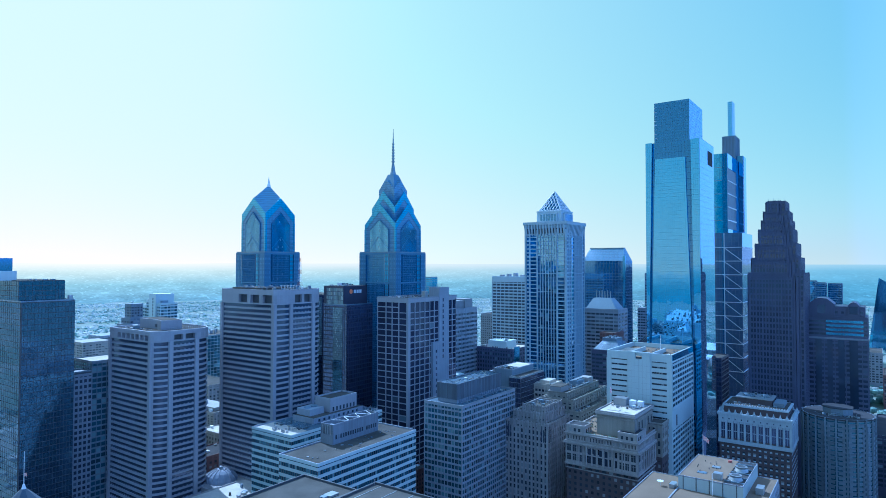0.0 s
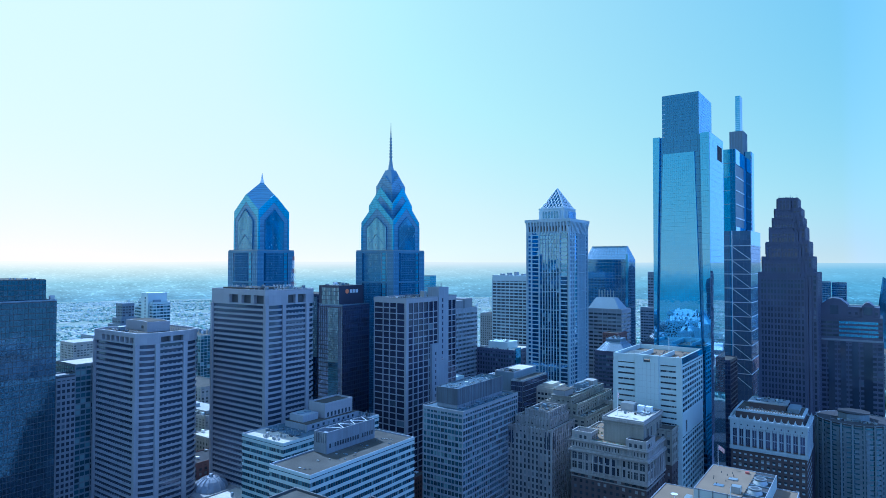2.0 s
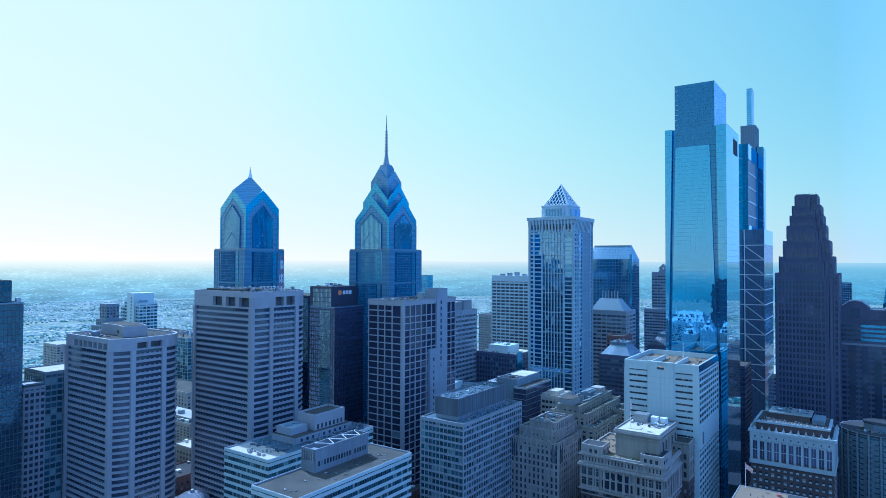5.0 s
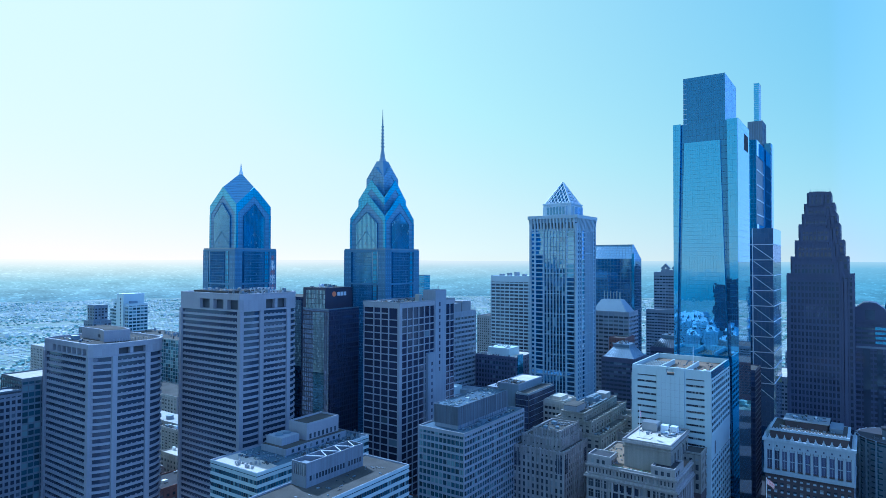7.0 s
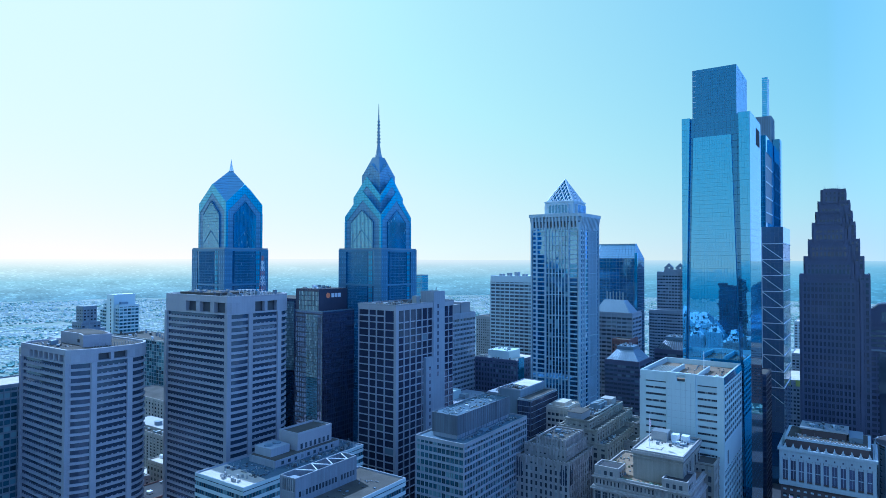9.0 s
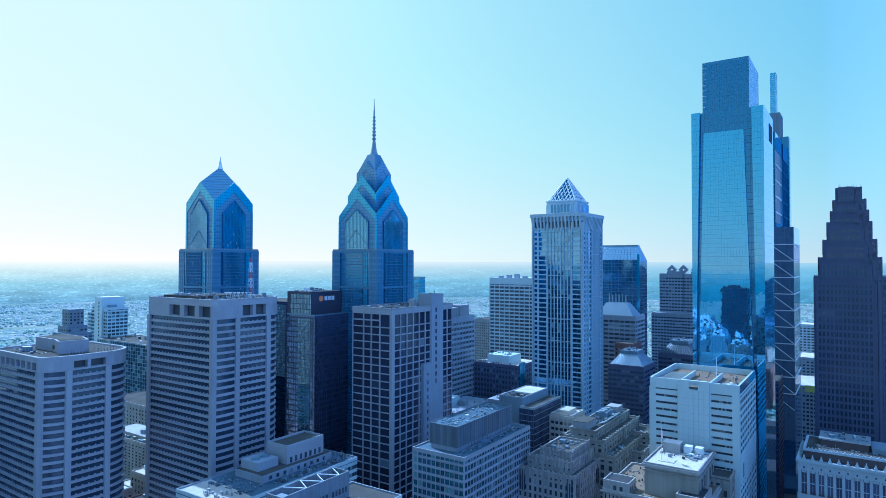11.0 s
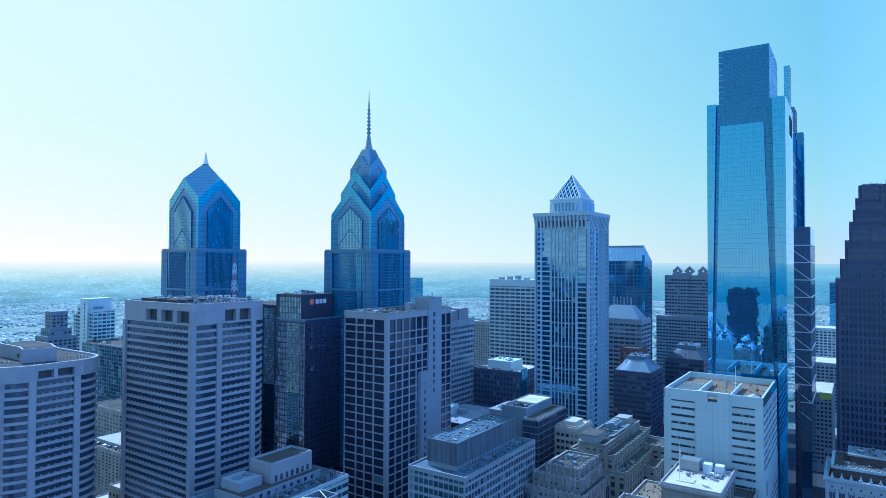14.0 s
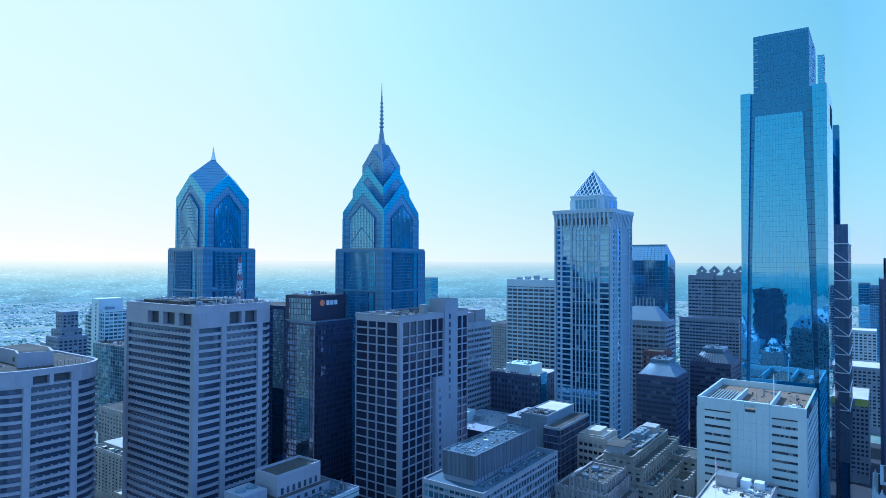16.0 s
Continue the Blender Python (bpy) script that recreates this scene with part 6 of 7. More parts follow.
    eave = Geo().solid([(x1, y0 + 1, 112.6), (x1, y1, 112.6), (x1 + 0.5, y1, 109), (x1 + 0.5, y0 + 1, 109), (x1 - 0.5, y0 + 1, 109), (x1 - 0.5, y1, 109)], [(0, 3, 2, 1), (0, 1, 5, 4), (4, 5, 2, 3), (0, 4, 3), (1, 2, 5)])
    b.part("glass_eave", eave, GLASS_BLUE)
    facade(b, box, "W", 20, 108, 19, 10, 1.6, 0.8, 0.3, WHITE_PANEL, GLASS_DARK)
    facade(b, box, "S", 20, 108, 19, 12, 1.6, 0.8, 0.3, WHITE_PANEL, GLASS_DARK)
    rooftop(b, (x0 + 30, x1 - 2, y0 + 6, y0 + 20), 109.9, 7, 61, 0.6, 1.6)
    b.block("skylight", (x1 - 8, x1 - 4, y0 + 12, y0 + 16, 109.8, 110.6), STEEL_WHITE)
    for k in range(9):
        b.block("roof_pipe", (x0 + 1.6 + k * 1.35, x0 + 2.2 + k * 1.35, y0 + 2, y0 + 34, 110.6, 111.0), METAL)
    clutter(b, (x0 + 15.5, x1 - 1, y0 + 2, y1 - 3), 109.85, 70, 721, 1.2)
    b.part("roof_mast", Geo().tube(x0 + 27, y0 + 30, 109.8, 121.5, 0.25, 0.12, 8), STEEL_WHITE)
    b.done()


white_slotted()


# ---- foreground tan roof ----
def tan_roof_building():
    b = Thing("tan_roofed_building", -66, 290, "flat tan gravel roof with a raised plant storey and white fans", "building")
    low1, low2, pen = (-92, -76, 232, 305), (-76, -40.5, 232, 327.0), (-76, -49.3, 289.5, 327.2)
    for box in (low1, low2):
        body(b, box, 0, 69.6, CONCRETE_GREY, "wing", TAN_ROOF)
        parapet(b, box, 69.6, 0.5, 0.3, CONCRETE_GREY)
        for side in "EN":
            facade(b, box, side, 8, 68, 16, 20, 1.5, 0.7, 0.3, CONCRETE_GREY, GLASS_DARK, band_single=False, pier_single=False)
    x0, x1, y0, y1 = pen
    plant = b.part("plant_storey", Geo().box(x0, x1, y0, y1, 69.6, 75.2), WHITE_PANEL)
    b.part("plant_roof", Geo().box(x0 + 0.3, x1 - 8.2, y0 + 0.3, y1 - 0.3, 75.2, 75.5), TAN_ROOF)
    b.part("well_floor", Geo().box(x1 - 8.2, x1 - 0.4, y0 + 0.4, y1 - 0.4, 75.2, 75.3), TAR)
    parapet(b, pen, 75.2, 0.55, 0.3, CONCRETE_GREY)
    for k in range(5):
        b.block("well_beam", (x1 - 8.2, x1 - 0.4, y0 + 4 + k * 7, y0 + 4.5 + k * 7, 75.4, 75.9), METAL_BLUE)
        b.block("panel_joint", (x0 + 2 + k * 5.5, x0 + 2.35 + k * 5.5, y0 - 0.12, y0, 69.7, 75.9), FRAME_DARK, parent=plant)
    for y in (y0 + 9.5, y0 + 23.5):
        drum = b.part("fan_drum", Geo().tube(x1 - 4.6, y, 75.3, 76.6, 3.0, 2.3, 24).tube(x1 - 4.6, y, 76.6, 77.4, 2.3, 2.6, 24), METAL)
        b.part("fan_hub", Geo().tube(x1 - 4.6, y, 77.0, 77.45, 1.7, 1.7, 16), FRAME_DARK, parent=drum)
    b.block("roof_hatch", (-66, -62.5, 309, 312, 75.5, 75.9), METAL)
    b.block("roof_hatch", (-70, -66, 298, 301, 75.5, 75.7), METAL_BLUE)
    b.block("rooftop_unit", (-62, -58.5, 293, 296.5, 75.5, 78.2), METAL)
    b.block("rooftop_unit", (-79.4, -77.0, 287, 292, 69.8, 71.6), METAL)
    b.block("rooftop_unit", (-46.3, -43.3, 301, 307, 69.8, 72.6), METAL)
    b.part("roof_fan", Geo().tube(-60.5, 322.5, 75.5, 76.4, 0.9, 0.9, 12), STEEL_RED)
    b.part("dish_antenna", Geo().tube(-83.5, 288, 69.7, 71.2, 0.1, 0.1, 6).tube(-83.5, 288, 71.2, 71.9, 0.3, 1.5, 14), STEEL_WHITE)
    ladder = Geo()
    for y in (287.6, 288.4):
        ladder.box(-61.4, -61.2, y, y + 0.12, 70, 79.5)
    for k in range(22):
        ladder.box(-61.4, -61.2, 287.6, 288.5, 70.2 + k * 0.42, 70.3 + k * 0.42)
    b.part("ladder", ladder, STEEL_WHITE)
    r = random.Random(9)
    for k in range(12):
        x, y = r.uniform(-72, -60), r.uniform(298, 320)
        b.part("roof_vent", Geo().tube(x, y, 75.5, 76.3, 0.16, 0.16, 6), FRAME_DARK)
    b.part("flagpole", Geo().tube(-73.5, 326, 75.2, 86, 0.13, 0.08, 8), STEEL_WHITE)
    b.done()
    f = Thing("flag", -73.3, 326.2, "small red, white and blue flag hanging from a roof pole", "flag", z=82.5)
    f.part("cloth", Geo().solid([(-73.3, 326.1, 85.4), (-72.0, 326.6, 84.6), (-70.6, 326.3, 83.6), (-70.9, 326.3, 81.6), (-72.2, 326.6, 82.6), (-73.3, 326.1, 83.4),
                                 (-73.3, 326.2, 85.4), (-72.0, 326.7, 84.6), (-70.6, 326.4, 83.6), (-70.9, 326.4, 81.6), (-72.2, 326.7, 82.6), (-73.3, 326.2, 83.4)],
                                [(5, 4, 1, 0), (4, 3, 2, 1), (6, 7, 10, 11), (7, 8, 9, 10)]), FLAG)


tan_roof_building()


# ---- brick building with a glazed crown ----
def crowned_building():
    box = (-86.5, -46.5, 431, 462)
    b = Thing("crowned_brick_building", -66, 446, "dark brick block with a pale glazed terracotta crown of tall windows", "office building")
    body(b, box, 0, 56.5, BRICK)
    for side, bays, single in (("E", 13, 170), ("N", 10, 0), ("W", 13, 0), ("S", 10, 0)):
        w = side_of(box, side)[3] / bays
        facade(b, box, side, 2, 55.5, 15, bays, 1.5, w * 0.45, 0.3, BRICK, GLASS_SHOP, single=single, band_single=False)
        for k in range(bays):
            for fl in range(8):
                b.more("stone_panel_work", slab(box, side, w * (k + 0.28), w * (k + 0.72), 53.6 - fl * 3.57, 54.5 - fl * 3.57, 0.28, 0.42), TERRACOTTA)
    b.part("crown_sill", Geo().box(*grow(box, 1.1), 56.4, 58.6), TERRACOTTA)
    crown = b.part("crown_core", Geo().box(*grow(box, -0.2), 58.6, 74), BRICK)
    frieze = b.part("entablature", Geo().box(*grow(box, 0.9), 70.5, 74.2), TERRACOTTA)
    for side, n in (("E", 11), ("N", 8), ("W", 11), ("S", 8)):
        w = side_of(box, side)[3]
        for k in range(n + 1):
            u = w * k / n
            b.block("pilaster", slab(box, side, max(-0.6, u - 0.55), min(w + 0.6, u + 0.55), 58.6, 70.5, -0.2, 0.9), TERRACOTTA)
        for k in range(n):
            u = w * (k + 0.5) / n
            b.block("tall_window", slab(box, side, u - 1.15, u + 1.15, 59.6, 69.2, -0.2, 0.02), GLASS_BLACK, parent=crown)
            b.block("window_head", slab(box, side, u - 1.05, u + 1.05, 69.2, 70.5, -0.1, 0.55), TERRACOTTA)
            e = slab(box, side, u - 0.75, u + 0.75, 75.6, 78.0, 0.1, 1.1)
            mx, my = (e[0] + e[1]) / 2, (e[2] + e[3]) / 2
            b.part("crest", Geo().prism([(e[0], e[2]), (e[1], e[2]), (e[1], e[3]), (e[0], e[3])], 75.6, 76.4)
                   .prism([(mx - 0.5, my - 0.5), (mx + 0.5, my - 0.5), (mx + 0.5, my + 0.5), (mx - 0.5, my + 0.5)], 76.4, 78.2, [(mx - 0.08, my - 0.08), (mx + 0.08, my - 0.08), (mx + 0.08, my + 0.08), (mx - 0.08, my + 0.08)]), TERRACOTTA)
            b.more("window_head_work", slab(box, side, u - 1.36, u - 1.15, 59.6, 69.2, 0.0, 0.45), TERRACOTTA)
            b.more("window_head_work", slab(box, side, u + 1.15, u + 1.36, 59.6, 69.2, 0.0, 0.45), TERRACOTTA)
            b.more("window_head_work", slab(box, side, u - 0.95, u + 0.95, 63.9, 64.3, 0.0, 0.3), TERRACOTTA)
            b.more("window_head_work", slab(box, side, u - 0.06, u + 0.06, 59.6, 69.2, 0.02, 0.2), TERRACOTTA)
            b.block("small_window", slab(box, side, u - 0.35, u + 0.35, 71.4, 72.3, 0.85, 0.97), GLASS_BLACK, parent=frieze)
    b.part("crown_cornice", Geo().box(*grow(box, 1.6), 74.2, 75.6), TERRACOTTA)
    b.part("roof_deck", Geo().box(*grow(box, -0.5), 75.6, 75.75), TAR)
    att = (-84.6, -48.4, 433.4, 460)
    b.part("attic", Geo().box(*att, 75.6, 79.6), BRICK)
    b.part("attic_cornice", Geo().box(*grow(att, 0.7), 79.4, 80.5), TERRACOTTA)
    for k in range(24):
        b.block("attic_crest", (att[0] + k * 1.5, att[0] + 0.6 + k * 1.5, att[2] - 0.7, att[2] - 0.1, 80.5, 81.2), TERRACOTTA)
    b.part("attic_roof", Geo().box(*grow(att, -0.6), 80.5, 80.6), GRAVEL)
    b.part("roof_house", Geo().box(-78, -58, 441, 456, 80.5, 84.2), BRICK)
    b.part("roof_house_lid", Geo().box(-78.8, -57.2, 440.2, 456.8, 84.2, 84.9), METAL)
    b.part("lift_house", Geo().box(-57, -51, 440, 456, 80.5, 83.0), SLATE)
    rooftop(b, (-76, -60, 443, 455), 84.9, 8, 71, 0.5, 1.4)
    clutter(b, (-82, -51, 437, 441), 80.6, 40, 722, 1.2)
    clutter(b, (-78, -58, 441, 456), 84.9, 50, 723, 1.0)
    b.done()


crowned_building()


# ---- round balconied apartment tower ----
def balcony_tower():
    cx, cy, r = -25, 488, 20.5
    b = Thing("round_apartment_tower", cx, cy, "grey many-sided concrete apartment tower with stacked balconies", "apartment tower")
    n = 22
    at = lambda d: [(cx + (r + d) * math.cos(2 * math.pi * (i + 0.5) / n), cy + (r + d) * math.sin(2 * math.pi * (i + 0.5) / n)) for i in range(n)]
    b.part("core", Geo().prism(at(0), 0, 71.5), GLASS_TEAL)
    me = Geo().prism(at(0.45), 0, 0.45).mesh("balcony_band", BLUE_CONCRETE, (cx, cy, 0))
    for k in range(23):
        ob = new("balcony_band", me)
        ob.parent, ob.location = b.base, (0, 0, 2.2 + k * 3.05)
    for i in range(n):
        a = 2 * math.pi * (i + 0.5) / n
        for da, w in ((0, 1.0),):
            x, y = cx + (r + 0.5) * math.cos(a), cy + (r + 0.5) * math.sin(a)
            b.block("fin", (x - 0.5, x + 0.5, y - 0.5, y + 0.5, 0, 72.3), BLUE_CONCRETE)
        a2 = a + math.pi / n
        x, y = cx + (r * math.cos(math.pi / n)) * math.cos(a2), cy + (r * math.cos(math.pi / n)) * math.sin(a2)
        g = Geo()
        for k in range(23):
            dx, dy = -math.sin(a2) * 1.9, math.cos(a2) * 1.9
            ox, oy = math.cos(a2) * 0.25, math.sin(a2) * 0.25
            z0, z1 = 3.5 + k * 3.05, 5.2 + k * 3.05
            g.prism([(x - dx - ox, y - dy - oy), (x - dx + ox, y - dy + oy), (x + dx + ox, y + dy + oy), (x + dx - ox, y + dy - oy)], z0, z1)
        tx, ty, nx, ny = -math.sin(a2), math.cos(a2), math.cos(a2), math.sin(a2)
        tray = Geo()
        for k in range(22):
            side_off = -1.35 if i % 2 else 1.35
            z0 = 2.5 + k * 3.05
            p = [(x + tx * (side_off + du) + nx * dn, y + ty * (side_off + du) + ny * dn) for du, dn in ((-0.95, 0.1), (-0.95, 0.95), (0.95, 0.95), (0.95, 0.1))]
            tray.prism(p[::-1], z0, z0 + 0.22)
            for e0, e1 in ((0, 1), (1, 2), (2, 3)):
                q0, q1 = p[e0], p[e1]
                mx, my = (x + tx * side_off + nx * 0.5), (y + ty * side_off + ny * 0.5)
                ring = [q0, q1, (q1[0] + (mx - q1[0]) * 0.1, q1[1] + (my - q1[1]) * 0.1), (q0[0] + (mx - q0[0]) * 0.1, q0[1] + (my - q0[1]) * 0.1)]
                tray.prism(ring, z0 + 0.22, z0 + 1.15)
        b.part("balcony_stack", tray, BLUE_CONCRETE, "pale concrete balcony trays", kind="stuff")
        b.part("wall_panelling", g, BLUE_CONCRETE, kind="stuff")
    b.part("roof_deck", Geo().prism(at(0.8), 71.5, 72.2), TAR)
    b.part("roof_house", Geo().prism([(cx + 9 * math.cos(a), cy + 9 * math.sin(a)) for a in [2 * math.pi * (i + 0.5) / 8 for i in range(8)]], 72.2, 76.2), BLUE_CONCRETE)
    b.part("roof_house_lid", Geo().prism([(cx + 9.4 * math.cos(a), cy + 9.4 * math.sin(a)) for a in [2 * math.pi * (i + 0.5) / 8 for i in range(8)]], 76.2, 76.6), TAR)
    rooftop(b, (cx - 12, cx + 12, cy - 12, cy - 8), 72.2, 6, 81, 0.6, 1.6)
    clutter(b, (cx - 14, cx + 14, cy - 14, cy - 7), 72.2, 50, 724, 1.4)
    b.done()


balcony_tower()

# ---- further office buildings ----
b = generic("white_gridded_tower", (-376.3, -326, 629, 665), 152.0, "white office slab with long rows of dark windows", "office tower", WHITE_STONE, GLASS_RIBBON, 40, 9, 9, 0.4, 0.12, 0.5, single=60, fine=True)
b.part("top_storey", Geo().box(-376.6, -325.7, 628.7, 665.3, 152, 157.2), WHITE_STONE)
for k in range(4):
    b.block("rooftop_unit", (-368 + 9 * k, -364 + 9 * k, 632, 637, 157.2, 159 + (k % 3)), CONCRETE_GREY)
b.done()


def sloped_glass():
    box = (-317, -262, 760, 788)
    b = Thing("sloped_roof_glass_tower", -290, 774, "blue glass tower with a sloped glass gable roof", "skyscraper")
    body(b, box, 0, 176.0, GLASS_DEEP)
    for side, bays in (("E", 14), ("N", 8), ("W", 14), ("S", 8)):
        facade(b, box, side, 60, 176, 29, bays, 0.3, 0.2, 0.12, METAL_BLUE, GLASS_DEEP, single=0, band_single=False, pier_single=False)
    x0, x1, y0, y1 = box
    v = [(x0, y0, 176), (x1, y0, 176), (x1, y1, 176), (x0, y1, 176), (x0 + 5, y0 + 11, 192), (x1 - 5, y0 + 11, 192), (x1 - 5, y1 - 11, 192), (x0 + 5, y1 - 11, 192)]
    b.part("sloped_roof", Geo().solid(v, [(0, 1, 5, 4), (1, 2, 6, 5), (2, 3, 7, 6), (3, 0, 4, 7), (4, 5, 6, 7), (3, 2, 1, 0)]), GLASS_CROWN)
    for k in range(14):
        f = (k + 0.5) / 14
        b.part("roof_rib", Geo().beam((x0 + (x1 - x0) * f, y0, 176.1), (x0 + 5 + (x1 - x0 - 10) * f, y0 + 11, 192.1), 0.25), METAL_BLUE)
    b.block("roof_ridge", (x0 + 5, x1 - 5, y0 + 10.6, y1 - 10.6, 192, 192.9), METAL)
    b.block("corner_strip", (x1 - 2.5, x1 + 0.3, y0 - 0.3, y0 + 2.5, 0, 182), GLASS_BLUE)
    b.done()


sloped_glass()


def diamond_tower():
    b = Thing("diamond_topped_tower", -232, 842, "grey banded twin tower with diamond openings on its roof", "skyscraper")
    for x0, x1, z in ((-258, -231, 160.2), (-230.8, -205, 160.2)):
        box = (x0, x1, 828, 856)
        body(b, box, 0, z, CONCRETE_GREY, "tower")
        for side, bays in (("E", 8), ("N", 8)):
            facade(b, box, side, 50, z - 1, 29, bays, 2.1, 0.5, 0.3, CONCRETE_GREY, GLASS_DARK, single=0, band_single=False, pier_single=False)
        for m in (x0 + 13.5, x1 - 0.5):
            g = Geo()
            p = [(m, z + 10.2), (m + 5.6, z + 4.6), (m, z - 1.0), (m - 5.6, z + 4.6)]
            q = [(m, z + 6.2), (m + 1.6, z + 4.6), (m, z + 3.0), (m - 1.6, z + 4.6)]
            for i in range(4):
                j = (i + 1) % 4
                v = [(*p[i], 0), (*p[j], 0), (*q[j], 0), (*q[i], 0)]
                v = [(a, 828.5, c) for a, c, _ in v] + [(a, 832.5, c) for a, c, _ in v]
                g.solid(v, [(3, 2, 1, 0), (4, 5, 6, 7), (0, 1, 5, 4), (1, 2, 6, 5), (2, 3, 7, 6), (3, 0, 4, 7)])
            b.part("diamond_gable", g, CONCRETE_GREY)
        b.block("roof_wall", (x0 + 8, x1 - 1, 829, 840, z, z + 2.6), CONCRETE_GREY)
    lower = (-266, -206, 822, 828)
    b.part("lower_block", Geo().box(*lower, 0, 114), CONCRETE_GREY)
    facade(b, lower, "E", 30, 113, 23, 18, 2.0, 0.5, 0.3, CONCRETE_GREY, GLASS_DARK, single=0, band_single=False, pier_single=False)
    b.done()


diamond_tower()

b = generic("banded_midrise", (-286, -243, 682, 712), 119.5, "grey banded office block with a sloped metal roof", "office building", CONCRETE_GREY, GLASS_DARK, 27, 8, 6, 0.5, 0.1, 0.4, single=80)
b.part("sloped_roof", Geo().prism([(-283, 684), (-246, 684), (-246, 710), (-283, 710)], 119.6, 132, [(-276, 692), (-255, 692), (-255, 704), (-276, 704)]), METAL_BLUE)
for k in range(6):
    b.block("flue", (-275 + 3.4 * k, -274 + 3.4 * k, 697, 698, 132, 141 - (k % 2)), METAL)
b.done()

b = generic("brown_midrise", (-330, -289.6, 522, 560), 88.5, "dark purple-brown office block with a pale roof house", "office building", GRANITE_BROWN, GLASS_DARK, 20, 14, 12, 0.4, 0.35, 0.25, roof=MEMBRANE, single=80)
b.part("roof_house", Geo().box(-321, -300, 528, 548, 88.5, 95.5), WHITE_PANEL)
clutter(b, (-329, -291, 523, 528), 88.7, 40, 727, 1.6)
clutter(b, (-321, -300, 528, 548), 95.5, 40, 728, 1.2)
b.part("blue_hoarding", Geo().box(-289.4, -288.9, 524, 534, 52, 91), GLASS_BLUE)
for k in range(4):
    b.block("rooftop_unit", (-327 + 2 * k, -325.8 + 2 * k, 524, 526, 88.7, 91), METAL)
b.done()

# ---- terrace of offices behind the louvred block ----
b = generic("glass_terrace_building", (-231.5, -222.4, 411.8, 451), 85.0, "dark glazed office block with pale floor lines", "office building", METAL, GLASS_BLACK, 21, 6, 24, 0.08, 0.03, 0.3, single=120, roof=GRAVEL, fine=True, wall2=FRAME_DARK)
b.done()
b = Thing("roof_terrace_building", -243, 425, "grey concrete block with a white gravel roof and roof equipment", "office building")
body(b, (-247, -231.8, 416, 452), 0, 89.5, BLUE_CONCRETE, "body", GRAVEL)
parapet(b, (-247, -231.8, 416, 452), 89.5, 0.8, 0.4, CONCRETE_GREY)
b.block("white_roof_bed", (-246, -232.6, 431, 451, 89.65, 90.0), MEMBRANE)
rooftop(b, (-246, -233, 418, 430), 89.7, 8, 91, 0.5, 1.5, (METAL_BLUE, GRAVEL, METAL, FRAME_DARK))
clutter(b, (-246, -233, 417, 430), 89.7, 60, 725, 1.4)
clutter(b, (-262, -248, 427, 451), 84.0, 40, 726, 1.2)
b.block("annex", (-262, -247, 426, 452, 0, 84), CONCRETE_GREY)
b.block("end_wall", (-247.6, -247, 415.6, 420, 0, 90.3), LIMESTONE)
b.done()
b = generic("cream_terrace_building", (-221.5, -207.4, 434.4, 453), 78.0, "cream stone office block with stepped balconies", "office building", CREAM_STONE, GLASS_SHOP, 19, 5, 10, 0.5, 0.2, 0.6, single=60, roof=MEMBRANE)
b.part("roof_house", Geo().box(-219, -211, 438, 450, 78, 80.5), CREAM_STONE)
for k in range(6):
    b.block("balcony", (-207.4, -205.6, 436.5, 451.5, 74.6 - k * 3.8, 75.8 - k * 3.8), CREAM_STONE)
b.done()
b = Thing("dark_flat_block", -290, 470, "dark low block with a tan roof and white roof boxes", "office building")
body(b, (-327, -272, 446, 502), 0, 64.5, BRONZE, "body", CONCRETE_GREY)
parapet(b, (-327, -272, 446, 502), 64.5, 0.9, 0.5, BRONZE)
b.block("rooftop_unit", (-324, -314, 462, 474, 64.6, 71), WHITE_PANEL)
b.block("rooftop_unit", (-313, -308, 470, 476, 64.6, 68), METAL)
clutter(b, (-326, -273, 448, 500), 64.65, 60, 729, 1.4)
for k in range(2):
    b.part("roof_fan", Geo().tube(-285 + 3 * k, 470, 64.6, 66, 0.9, 0.9, 12), FRAME_DARK)
b.done()

